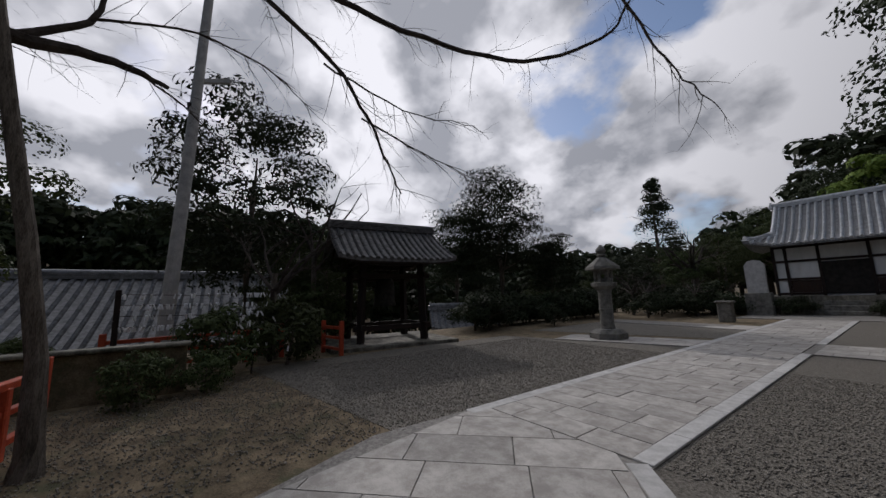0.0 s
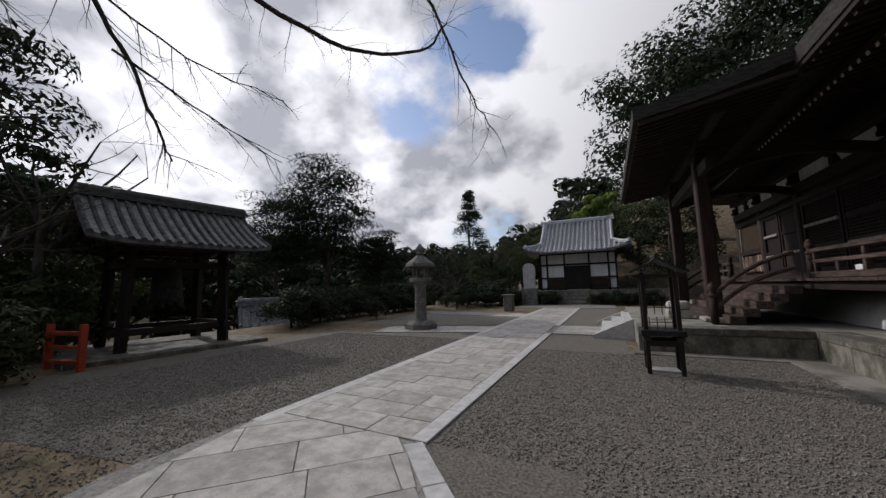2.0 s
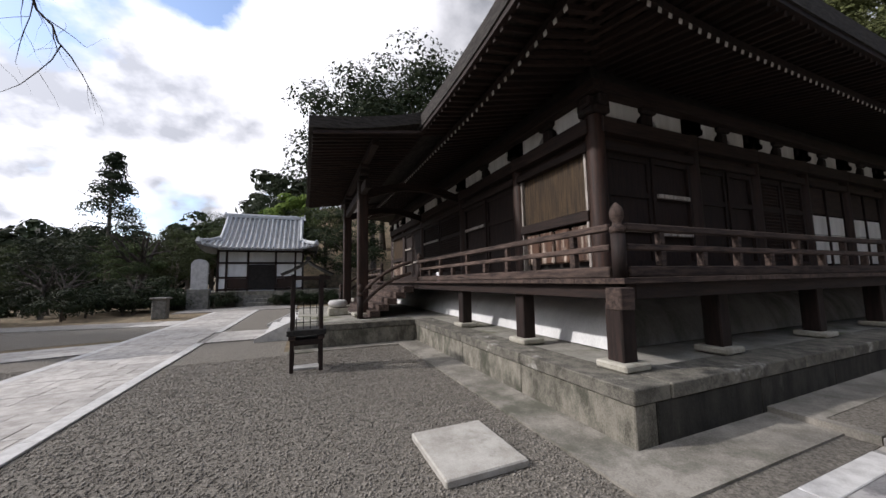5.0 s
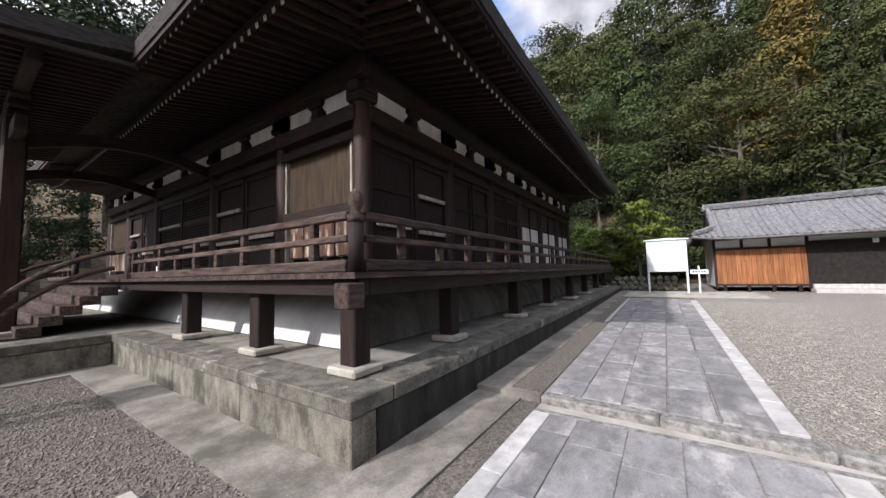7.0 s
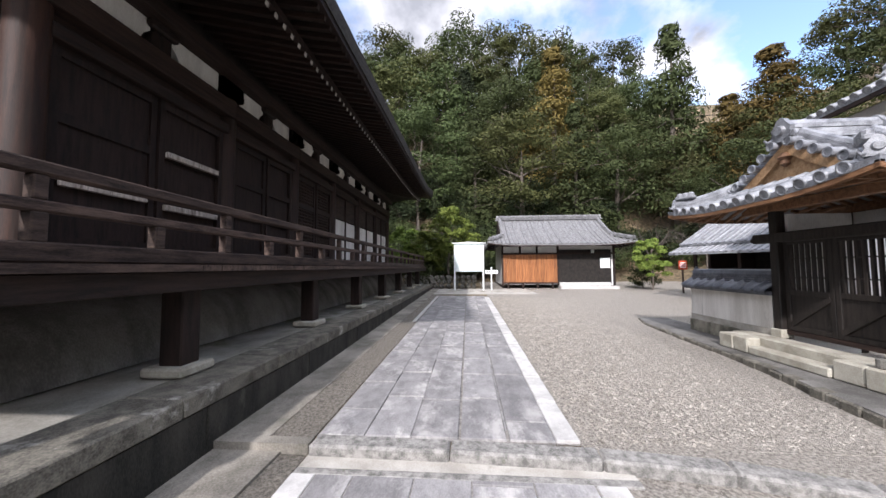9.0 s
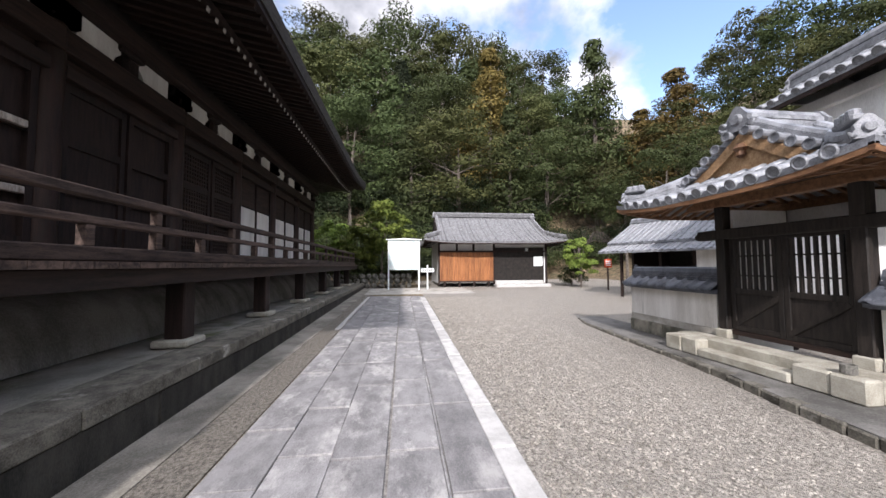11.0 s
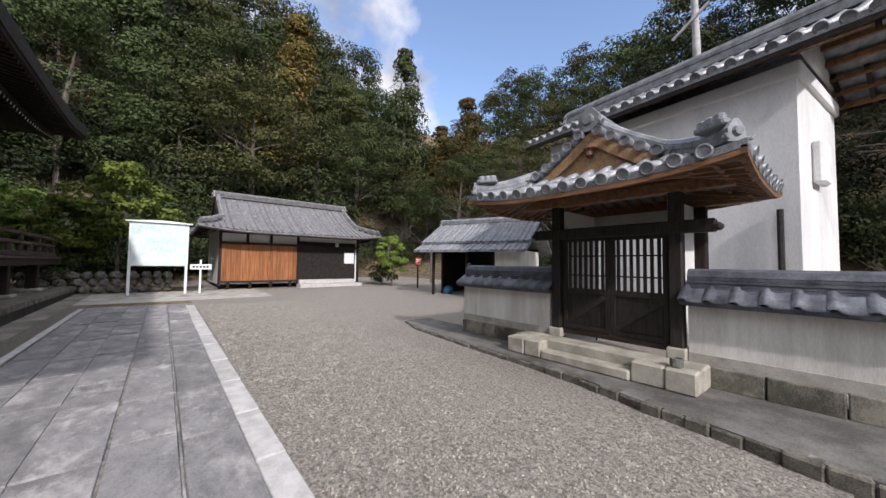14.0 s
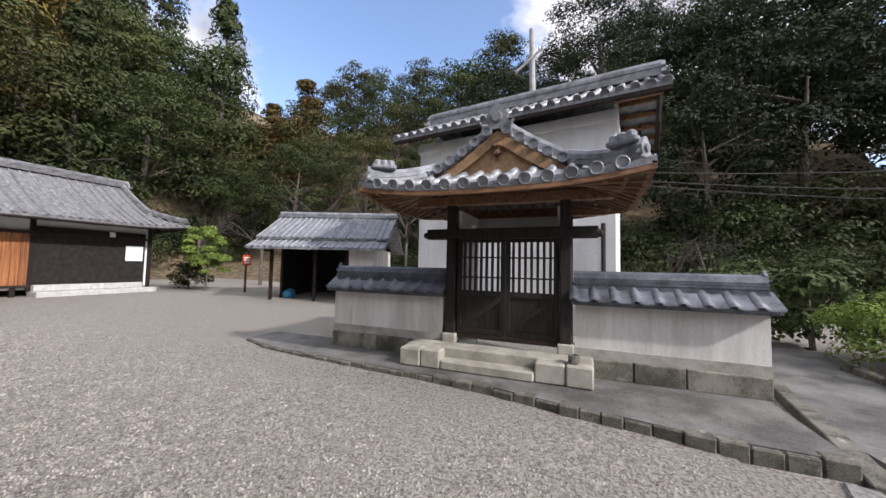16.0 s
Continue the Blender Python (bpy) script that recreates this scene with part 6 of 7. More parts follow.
# ---- trees ----
def leaf_mesh(name, clumps, per, size, mat, seed, flat=1.0):
    """Many small separate leaves in clumps: clumps are (x, y, z, rx, ry, rz)."""
    g = np.random.default_rng(seed)
    c = np.asarray(clumps, float)
    n = len(c) * per
    base = np.repeat(c, per, 0)
    d = g.normal(size=(n, 3))
    d /= np.linalg.norm(d, axis=1, keepdims=True) + 1e-9
    d[:, 2] = np.where(d[:, 2] < -0.35, -d[:, 2], d[:, 2])
    rad = np.where(g.random((n, 1)) < 0.22, g.uniform(0.35, 0.8, (n, 1)), g.uniform(0.84, 1.06, (n, 1)))
    p = base[:, :3] + d * rad * base[:, 3:6]
    nrm = d + g.normal(size=(n, 3)) * 0.3 + np.array([0, 0, 0.2])
    nrm /= np.linalg.norm(nrm, axis=1, keepdims=True) + 1e-9
    t = np.cross(nrm, g.normal(size=(n, 3)))
    t /= np.linalg.norm(t, axis=1, keepdims=True) + 1e-9
    b = np.cross(nrm, t)
    s = size * g.uniform(0.6, 1.35, (n, 1))
    quad = np.stack([p - t * s, p - b * s * 0.5 * flat + nrm * s * 0.12, p + t * s, p + b * s * 0.5 * flat + nrm * s * 0.12], 1).reshape(-1, 3)
    me = bpy.data.meshes.new(name)
    me.vertices.add(4 * n)
    me.vertices.foreach_set("co", quad.astype(np.float32).ravel())
    me.loops.add(4 * n)
    me.loops.foreach_set("vertex_index", np.arange(4 * n, dtype=np.int32))
    me.polygons.add(n)
    me.polygons.foreach_set("loop_start", np.arange(0, 4 * n, 4, dtype=np.int32))
    me.update()
    me.materials.append(mat)
    return me


def branches(bm, start, direction, length, radius, rng, depth, droop=0.0, n=5, spread=0.7, kids=(3, 5), tips=None):
    """A limb that wanders, tapers and forks."""
    pts, p, d = [Vector(start)], Vector(start), Vector(direction).normalized()
    k = 4 if depth else 3
    for i in range(k):
        d = (d + Vector((rng.uniform(-1, 1), rng.uniform(-1, 1), rng.uniform(-1, 1) - droop)) * 0.22).normalized()
        p = p + d * (length / k)
        pts.append(p.copy())
    tube(bm, pts, [radius * (1 - 0.7 * i / k) for i in range(k + 1)], n if depth else 3, caps=False)
    if tips is not None:
        tips.append(p.copy())
    if depth:
        for _ in range(rng.randint(*kids)):
            i = rng.randint(1, k)
            side = Vector((rng.uniform(-1, 1), rng.uniform(-1, 1), rng.uniform(-0.6, 1) - droop))
            branches(bm, pts[i], (d + side * spread * 1.3), length * rng.uniform(0.4, 0.68), radius * (1 - 0.7 * i / k) * 0.6, rng, depth - 1, droop, max(3, n - 1), spread, kids, tips)


def crown_clumps(h, r, rng, count, shape):
    out = []
    for _ in range(count):
        a, f = rng.uniform(0, 6.283), rng.random()
        if shape == "cone":
            z = 0.12 + 0.88 * f
            rr_ = r * (1.05 - z) * rng.uniform(0.55, 1.0)
            s = r * (0.40 * (1.1 - z) + 0.11)
            out.append((rr_ * math.cos(a), rr_ * math.sin(a), h * z, s * 1.25, s * 1.25, s * 0.7))
        elif shape == "bush":
            th = math.acos(rng.uniform(-0.9, 1))
            q = rng.uniform(0.5, 1.0)
            s = r * rng.uniform(0.3, 0.45)
            out.append((r * q * math.sin(th) * math.cos(a), r * q * math.sin(th) * math.sin(a), h * 0.45 + h * 0.45 * q * math.cos(th), s, s, s * 0.8))
        elif shape == "pads":
            z = 0.35 + 0.65 * f
            rr_ = r * math.sqrt(rng.random()) * (1.15 - 0.6 * z)
            s = r * rng.uniform(0.2, 0.32)
            out.append((rr_ * math.cos(a), rr_ * math.sin(a), h * z, s * 1.3, s * 1.3, s * 0.4))
        else:
            th = math.acos(rng.uniform(-0.9, 1))
            q = rng.uniform(0.55, 1.0)
            s = r * rng.uniform(0.20, 0.38)
            out.append((r * q * math.sin(th) * math.cos(a), r * q * math.sin(th) * math.sin(a), h * 0.57 + h * 0.41 * q * math.cos(th), s, s, s * 0.62))
    return out


def tree_kind(h, r, shape, mat, seed, count, per, size, flat=1.0, trunk=0.2):
    """The meshes of one kind of tree: trunk with limbs, and crown."""
    rng_ = random.Random(seed)
    bm = B()
    top = h * (0.93 if shape == "cone" else 0.72)
    tube(bm, [(0, 0, -0.4), (rng_.uniform(-0.1, 0.1), rng_.uniform(-0.1, 0.1), top * 0.4), (rng_.uniform(-0.3, 0.3), rng_.uniform(-0.3, 0.3), top)], [trunk * 1.25, trunk * 0.85, trunk * 0.2], 8)
    for i in range(7):
        z = top * rng_.uniform(0.35, 0.85)
        a = rng_.uniform(0, 6.283)
        branches(bm, (0, 0, z), (math.cos(a), math.sin(a), 0.55 if shape != "cone" else 0.1), r * 0.8, trunk * 0.35, rng_, 1, 0, 5, 0.6, (1, 2))
    tm = bpy.data.meshes.new("trunk")
    bm.to_mesh(tm)
    bm.free()
    tm.materials.append(M_TRUNK)
    return tm, leaf_mesh("crown", crown_clumps(h, r, rng_, count, shape), per, size, mat, seed, flat)


def plant(name, kind, x, y, scale, turn, label, group="", z=None, sz=None):
    th = thing(name, (x, y, ground_z(x, y) if z is None else z), label, "tree", group, turn=turn)
    th.scale = (scale, scale, sz or scale)
    for nm, me in zip(("trunk", "crown"), kind):
        ob = new(nm, me)
        ob.parent = th
    return th


K_BROAD = [tree_kind(13, 4.6, "round", m, s, 46, 340, 0.098, 1.2, trunk=0.28) for m, s in ((M_LEAF, 1), (M_LEAF, 2), (M_LEAF_OLIVE, 3))]
K_BROAD_BACK = [tree_kind(13, 4.6, "round", m, s, 40, 150, 0.16, 1.2, trunk=0.28) for m, s in ((M_LEAF, 1), (M_LEAF_OLIVE, 3))]
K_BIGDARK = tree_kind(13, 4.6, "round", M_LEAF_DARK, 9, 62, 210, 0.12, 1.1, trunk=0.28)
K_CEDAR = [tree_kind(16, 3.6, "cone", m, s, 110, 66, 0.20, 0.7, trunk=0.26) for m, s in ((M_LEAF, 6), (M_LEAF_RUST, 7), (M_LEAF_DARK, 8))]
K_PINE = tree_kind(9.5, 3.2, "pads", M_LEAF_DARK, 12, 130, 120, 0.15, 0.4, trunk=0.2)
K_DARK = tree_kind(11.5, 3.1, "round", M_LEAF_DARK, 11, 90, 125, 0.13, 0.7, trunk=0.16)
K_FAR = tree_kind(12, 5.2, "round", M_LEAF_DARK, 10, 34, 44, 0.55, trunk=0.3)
K_BRIGHT = tree_kind(5.0, 1.5, "round", M_LEAF_BRIGHT, 14, 44, 150, 0.10, 0.8, trunk=0.07)
K_SHRUB = tree_kind(1.5, 0.85, "bush", M_LEAF, 15, 34, 80, 0.06, 0.8, trunk=0.04)
K_UNDER = [tree_kind(3.4, 2.0, "bush", m, sd, 32, 125, 0.085, 0.9, trunk=0.06) for m, sd in ((M_LEAF, 25), (M_LEAF_DARK, 26))]
K_FRESH = tree_kind(1.5, 0.85, "bush", M_LEAF_BRIGHT, 18, 34, 110, 0.045, 0.8, trunk=0.03)
K_HEDGE = tree_kind(1.1, 0.8, "bush", M_LEAF_DARK, 16, 30, 90, 0.05, 0.8, trunk=0.04)
tr = random.Random(21)
# the wooded hill, row behind row
spots = []
for row, (x, h) in enumerate(((37.0, 1.0), (41.5, 1.05), (46, 1.1), (53, 1.15), (61, 1.2))):
    y = -26 + tr.uniform(0, 2)
    while y < 26:
        spots.append((x + tr.uniform(-1.6, 1.6), y, h * tr.uniform(0.82, 1.18)))
        y += tr.uniform(4.2, 6.2)
for row, (y, h) in enumerate(((-20.5, 0.85), (-26, 0.95), (-32, 1.0), (-40, 1.1))):
    x = -26 + tr.uniform(0, 2)
    while x < 33 + row * 4:
        spots.append((x, y + tr.uniform(-1.6, 1.6), h * tr.uniform(0.8, 1.15)))
        x += tr.uniform(4.2, 6.4)
for x, y, h in ((6.4, 38, 1.75), (12, 39, 2.0), (18.5, 38, 2.0), (25, 36, 1.7), (9, 45, 1.9), (24, 26, 0.8), (26, 19, 0.95), (27, 13, 0.8), (-14, -24, 0.8), (-20, -20, 0.8), (-3.5, 43, 0.8)):
    spots.append((x, y, h))
for x, y, h in spots:
    if 18 < x < 31 and -14 < y < 8:
        continue
    cedar = tr.random() < 0.2 and 20 < x < 50 and y > -18
    south = y < -18
    if cedar:
        plant("cedar_tree", K_CEDAR[tr.choice((0, 1, 2, 0))], x, y, h * 0.98, tr.uniform(0, 360), "tall narrow evergreen cedar on the wooded hillside", "hillside trees")
    else:
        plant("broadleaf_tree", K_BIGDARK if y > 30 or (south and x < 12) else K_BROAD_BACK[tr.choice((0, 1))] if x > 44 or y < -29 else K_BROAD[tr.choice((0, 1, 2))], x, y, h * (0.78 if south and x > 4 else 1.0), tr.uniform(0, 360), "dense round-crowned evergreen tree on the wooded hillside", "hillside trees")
for x, y, top, s, k in ((32.4, -26.1, 21.0, 1.15, 1), (37.0, -20.4, 26.5, 1.15, 0), (35.0, -24.5, 18.0, 1.0, 1)):
    z = ground_z(x, y)
    plant("cedar_tree", K_CEDAR[k], x, y, s, tr.uniform(0, 360), "tall rust-tinged cedar standing out of the wood" if k else "tall green cedar standing out of the wood", "hillside trees", sz=(top - z) / 16)
for i in range(46):
    plant("undergrowth_bush", K_UNDER[0 if tr.random() < 0.7 else 1], 31.2 + tr.uniform(0, 6), -9 + 0.42 * i + tr.uniform(-0.4, 0.4), tr.uniform(0.7, 1.35), tr.uniform(0, 360), "dense dark undergrowth at the foot of the wood", "undergrowth")
for x, y, s, k in ((20.9, -9.3, 0.62, 0), (24.0, 2.1, 1.15, 0), (24.2, 3.6, 0.8, 0), (25.2, 5.6, 0.9, 0)):
    plant("young_tree", K_BRIGHT, x, y, s, tr.uniform(0, 360), "slender young tree with fresh yellow-green leaves", "young trees")
for x, y, s in ((23.4, 4.0, 1.3), (23.6, 6.2, 1.5), (24.4, 3.4, 1.1), (22.4, -9.6, 0.95), (2.2, -9.4, 1.3), (1.2, -8.6, 1.3), (-0.6, -7.4, 1.2), (-1.6, -5.6, 1.1), (-9.1, -0.6, 0.6), (-9.4, 0.3, 0.5), (-10.8, 0.6, 1.1), (-11.3, 2.0, 1.2), (-13.4, 1.8, 1.0), (-5.9, -2.2, 0.4), (-13.5, -3.2, 0.7), (-15, 3.6, 1.6)):
    plant("shrub", K_SHRUB, x, y, s, tr.uniform(0, 360), "dark glossy evergreen shrub", "shrubs")
for x, y, s in [(-9.2 + 0.75 * i, 27.6 + 0.3 * (i % 2), 0.75 + 0.12 * (i % 3)) for i in range(6)] + [(-2.4 + 0.75 * i, 27.7 + 0.3 * (i % 2), 0.75 + 0.1 * (i % 3)) for i in range(6)] + [(-12.5, 15.0 + 1.1 * i, 0.9 + 0.1 * (i % 3)) for i in range(1)]:
    plant("clipped_bush", K_HEDGE, x, y, s, tr.uniform(0, 360), "low clipped dark bush before the small hall", "clipped bushes")
for i in range(26):
    plant("clipped_bush", K_HEDGE, -9 - tr.uniform(0, 11), 21.5 + tr.uniform(0, 9), tr.uniform(1.0, 1.9), tr.uniform(0, 360), "dense dark garden bush before the small hall", "garden bushes")
for i in range(22):
    a = i / 21
    x, y = -13.5 - 1.8 * math.sin(a * 3) + tr.uniform(-0.4, 0.4), 10.8 + 10.5 * a
    plant("clipped_bush", K_HEDGE, x, y, tr.uniform(1.1, 1.6), tr.uniform(0, 360), "low rounded dark bush along the terrace edge", "terrace bushes")
for i in range(64):
    if i < 40:
        x, y = -16 + 0.85 * i + tr.uniform(-0.5, 0.5), -15.5 - tr.uniform(0, 6.5)
    else:
        x, y = 31.5 + tr.uniform(0, 4), -20 + 1.6 * (i - 40)
    plant("undergrowth_bush", K_UNDER[0 if tr.random() < 0.5 else 1], x, y, tr.uniform(0.65, 1.25), tr.uniform(0, 360), "dense dark undergrowth at the foot of the wood", "undergrowth")
for i in range(38):
    plant("undergrowth_bush", K_UNDER[i % 2], 36.5 + tr.uniform(0, 8), -16 + 0.85 * i + tr.uniform(-0.5, 0.5), tr.uniform(1.0, 1.6), tr.uniform(0, 360), "dense dark undergrowth at the foot of the wood", "undergrowth")
for x, y, s in ((1.25, -6.7, 0.85), (0.45, -6.0, 1.0), (-0.35, -5.2, 0.9), (0.2, -7.2, 1.1)):
    plant("shrub", K_FRESH, x, y, s, tr.uniform(0, 360), "fresh yellow-green shrub beside the lane", "lane shrubs")
# single trees of the forecourt
plant("garden_cedar", K_DARK, -17.4, 1.6, 1.0, 40, "tall dark feathery conifer behind the shrubs", "forecourt trees", z=-0.5)
plant("garden_tree", K_BROAD[0], -16.5, 4.6, 0.46, 10, "dark evergreen tree beside the bell tower", "forecourt trees", z=-0.8)
plant("garden_tree", K_BROAD[0], -17.6, 3.4, 0.42, 90, "dark evergreen tree beside the bell tower", "forecourt trees", z=-1.0)
plant("garden_tree", K_BROAD[1], -13.2, -6.0, 0.62, 120, "dark evergreen tree at the slope edge", "forecourt trees")
plant("pine_tree", K_PINE, -18.6, 17.6, 1.1, 0, "dark layered pine with flat needle pads", "forecourt trees", z=-0.3)
plant("pine_tree", K_PINE, -16.6, 20.6, 0.62, 70, "dark layered pine with flat needle pads", "forecourt trees", z=-0.2)
plant("pine_tree", K_PINE, -20.5, 15.0, 0.85, 160, "dark layered pine with flat needle pads", "forecourt trees", z=-0.3)
plant("garden_cedar", K_CEDAR[2], -16.6, 39.3, 0.82, 80, "dark pointed conifer behind the garden", "forecourt trees", sz=0.85)
for x, y, s in ((-12, 31, 0.42), (-14.5, 28, 0.36), (-9.8, 33, 0.45), (-11, 36, 0.55), (-6.8, 37, 0.62), (-2.5, 38.5, 0.68), (-18, 30, 0.4), (-20.5, 25, 0.38), (1.2, 34, 0.7), (3.0, 30.5, 0.72), (-23, 20, 0.4)):
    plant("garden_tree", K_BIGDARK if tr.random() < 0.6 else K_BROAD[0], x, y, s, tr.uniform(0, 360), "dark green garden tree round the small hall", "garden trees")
plant("young_tree", K_BRIGHT, -1.8, 36.5, 1.9, 0, "tree with fresh yellow-green leaves behind the small hall", "garden trees", z=1.5)
# far wooded ridge
for i in range(96):
    a = radians(93 + 1.35 * i)
    d = tr.uniform(64, 100)
    x, y = d * math.cos(a), d * math.sin(a)
    plant("ridge_tree", K_FAR, x, y, tr.uniform(0.85, 1.3), tr.uniform(0, 360), "distant dark tree on the far wooded ridge", "far ridge trees")
for i in range(26):
    x, y = -24 - tr.uniform(0, 22), -22 + 2.6 * i + tr.uniform(-1, 1)
    if -26 < y < 7 and x > -34:
        continue
    plant("ridge_tree", K_FAR, x, y, tr.uniform(0.5, 0.75), tr.uniform(0, 360), "dark tree on the slope below the court", "lower slope trees")
# bare trees


def bare_tree(name, x, y, h, seed, label, trunk=0.12, depth=3, lean=(0, 0), group="bare trees", mat=M_TWIG):
    rg = random.Random(seed)
    th = thing(name, (x, y, ground_z(x, y)), label, "tree", group)
    bm = B()
    top = Vector((lean[0], lean[1], h * 0.45))
    tube(bm, [(0, 0, -0.2), (lean[0] * 0.3, lean[1] * 0.3, h * 0.2), top], [trunk * 1.3, trunk, trunk * 0.8], 8)
    part("trunk", bm, M_TRUNK, th)
    bm = B()
    for i in range(5):
        a = rg.uniform(0, 6.283)
        branches(bm, top * rg.uniform(0.7, 1.0), (math.cos(a) * 0.8, math.sin(a) * 0.8, 1.0), h * 0.4, trunk * 0.6, rg, depth, 0.05, 5, 0.8, (2, 4))
    part("crown", bm, mat, th)
    return th


bare_tree("bare_tree", -12.6, 1.9, 5.5, 4, "bare winter tree with tangled grey twigs", 0.10, 3)
bare_tree("bare_tree", -14.8, 3.6, 8.0, 5, "bare winter tree with tangled grey twigs", 0.11, 3)
bare_tree("bare_tree", -11.2, 31.0, 7.2, 6, "gnarled pruned bare tree behind the garden", 0.28, 2)
bare_tree("bare_tree", -9.6, 25.5, 3.2, 7, "small bare garden tree with a broad crown", 0.09, 3)
bare_tree("bare_tree", -11.6, 23.5, 3.4, 8, "small bare garden tree with a broad crown", 0.09, 3)
bare_tree("bare_tree", -13.2, 25.0, 4.0, 9, "small bare garden tree with a broad crown", 0.10, 3)
for i, (x, y, h) in enumerate(((22, -13, 6), (25, -11.5, 5.5), (14, -15.0, 8), (17, -15.5, 9), (12.5, -15.5, 8), (3.4, -9.9, 3.0), (2.4, -10.6, 3.2), (20, -15, 9))):
    bare_tree("bare_tree", x, y, h, 30 + i, "bare reddish-grey winter tree at the wood's edge", 0.08, 3)

# cherry tree whose limbs hang over the court
cherry = thing("cherry_tree", (-6.75, -1.12, 0.0), "old bare cherry tree with drooping leafless limbs", "tree")
rc = random.Random(8)
O = Vector((-6.75, -1.12, 0))
bm = B()
tube(bm, [(0, 0, -0.15), (-0.02, 0, 0.3), (0.0, -0.03, 1.1), (0.06, -0.2, 2.36), (0.14, -0.42, 3.66), (0.22, -0.66, 5.21), (0.36, -0.97, 6.4)], [0.17, 0.105, 0.085, 0.075, 0.065, 0.05, 0.03], 9)
part("trunk", bm, M_TRUNK, cherry)
limbs = (
    ([(-6.1, -3.1, 3.7), (-6.57, -2.1, 4.27), (-6.74, -1.65, 4.5), (-6.93, -0.89, 4.63), (-7.0, -0.37, 4.52)], 0.13),
    ([(-6.1, -3.0, 3.9), (-6.53, -2.18, 5.02), (-6.73, -1.69, 5.74)], 0.06),
    ([(-6.73, -1.68, 4.49), (-6.88, -1.15, 5.03), (-6.91, -1.04, 5.57), (-6.84, -1.31, 5.95)], 0.05),
    ([(-6.6, -0.4, 6.6), (-6.0, 1.12, 6.13), (-5.33, 2.66, 5.52), (-4.32, 3.73, 4.95), (-3.46, 4.25, 4.95), (-3.14, 4.39, 5.31)], 0.055),
    ([(-6.3, -0.9, 6.2), (-5.72, 0.14, 5.6), (-5.53, 1.35, 4.7), (-5.37, 1.77, 3.99), (-5.25, 2.02, 3.33), (-5.17, 2.16, 2.95)], 0.04),
    ([(-3.7, 4.1, 6.3), (-3.29, 4.33, 5.63), (-3.01, 4.43, 4.74), (-2.79, 4.5, 4.16), (-2.5, 4.58, 3.62)], 0.026),
    ([(-5.69, 1.3, 4.75), (-5.32, 2.29, 4.23), (-4.74, 3.08, 3.95)], 0.016),
    ([(-5.39, 1.71, 3.95), (-5.01, 2.42, 3.5), (-4.58, 2.96, 3.09)], 0.014),
    ([(-7.0, -0.6, 4.6), (-6.9, 0.1, 4.0), (-6.75, 0.6, 3.3)], 0.016),
    ([(-6.9, -1.1, 5.1), (-6.6, -0.1, 5.2), (-6.2, 0.8, 4.7), (-6.0, 1.2, 4.2)], 0.02),
)


def smooth_path(v, k=5):
    """A rounded line through points."""
    out = []
    for i in range(len(v) - 1):
        p0, p1, p2, p3 = v[max(i - 1, 0)], v[i], v[i + 1], v[min(i + 2, len(v) - 1)]
        for j in range(k):
            t = j / k
            out.append(0.5 * ((2 * p1) + (p2 - p0) * t + (2 * p0 - 5 * p1 + 4 * p2 - p3) * t * t + (3 * p1 - p0 - 3 * p2 + p3) * t * t * t) + Vector((rc.uniform(-1, 1), rc.uniform(-1, 1), rc.uniform(-1, 1))) * 0.018)
    return out + [v[-1]]


twigs = B()
for pts, r in limbs:
    bm = B()
    v = smooth_path([Vector(p) - O for p in pts])
    tube(bm, v, [max(r * (1 - 0.8 * i / (len(v) - 1)), 0.005) for i in range(len(v))], 7)
    part("limb", bm, M_TWIG, cherry)
    for a, b in zip(v, v[1:]):
        for _ in range(max(1, int((b - a).length / 0.10))):
            f = rc.random()
            d = (b - a).normalized() + Vector((rc.uniform(-1, 1), rc.uniform(-1, 1), rc.uniform(-1.0, 0.5))) * 0.9
            branches(twigs, a.lerp(b, f), d, rc.uniform(0.2, 0.8), 0.0055, rc, 1, 0.1, 4, 0.8, (2, 4))
tagged(part("twig_mass", twigs, M_TWIG, cherry), kind="stuff")
cherry["label"] = "old bare cherry tree with drooping leafless limbs"

# paper fortunes tied to strings and twigs
strings = thing("fortune_strings", (-12.2, -1.4, 0), "rows of white paper fortunes tied along strings", "paper fortunes")
for z in (1.15, 1.4, 1.65, 1.9):
    bm = B()
    tube(bm, [(0, 0, z), (-0.1, 1.6, z - 0.05), (-0.1, 3.2, z)], 0.008, 4)
    part("string", bm, M_TWIG, strings)
for y in (0.0, 3.2):
    bm = B()
    box(bm, -0.05, y - 0.05, 0, 0.05, y + 0.05, 2.0)
    part("post", bm, M_DARKWOOD, strings)
pm = B()
box(pm, -0.012, -0.02, -0.13, 0.012, 0.02, 0.0, 0.004)
paper_me = bpy.data.meshes.new("paper_slip")
pm.to_mesh(paper_me)
pm.free()
paper_me.materials.append(M_PAPER)
for i in range(170):
    z = rc.choice((1.15, 1.4, 1.65, 1.9))
    share("paper_slip", paper_me, pose(rc.uniform(-0.1, 0.05), 3.2 * rc.random(), z, rc.uniform(-25, 25), rc.uniform(-25, 25), rc.uniform(0, 180)), strings)
for i in range(34):
    z = rc.uniform(0.5, 1.5)
    share("paper_slip", paper_me, pose(1.5 + rc.gauss(0, 0.12), 2.6 + rc.gauss(0, 0.25), z, rc.uniform(-35, 35), rc.uniform(-35, 35), rc.uniform(0, 180)), strings)
sap = thing("sapling", (-10.7, 1.2, 0), "thin sapling hung with white paper fortunes", "sapling")
bm = B()
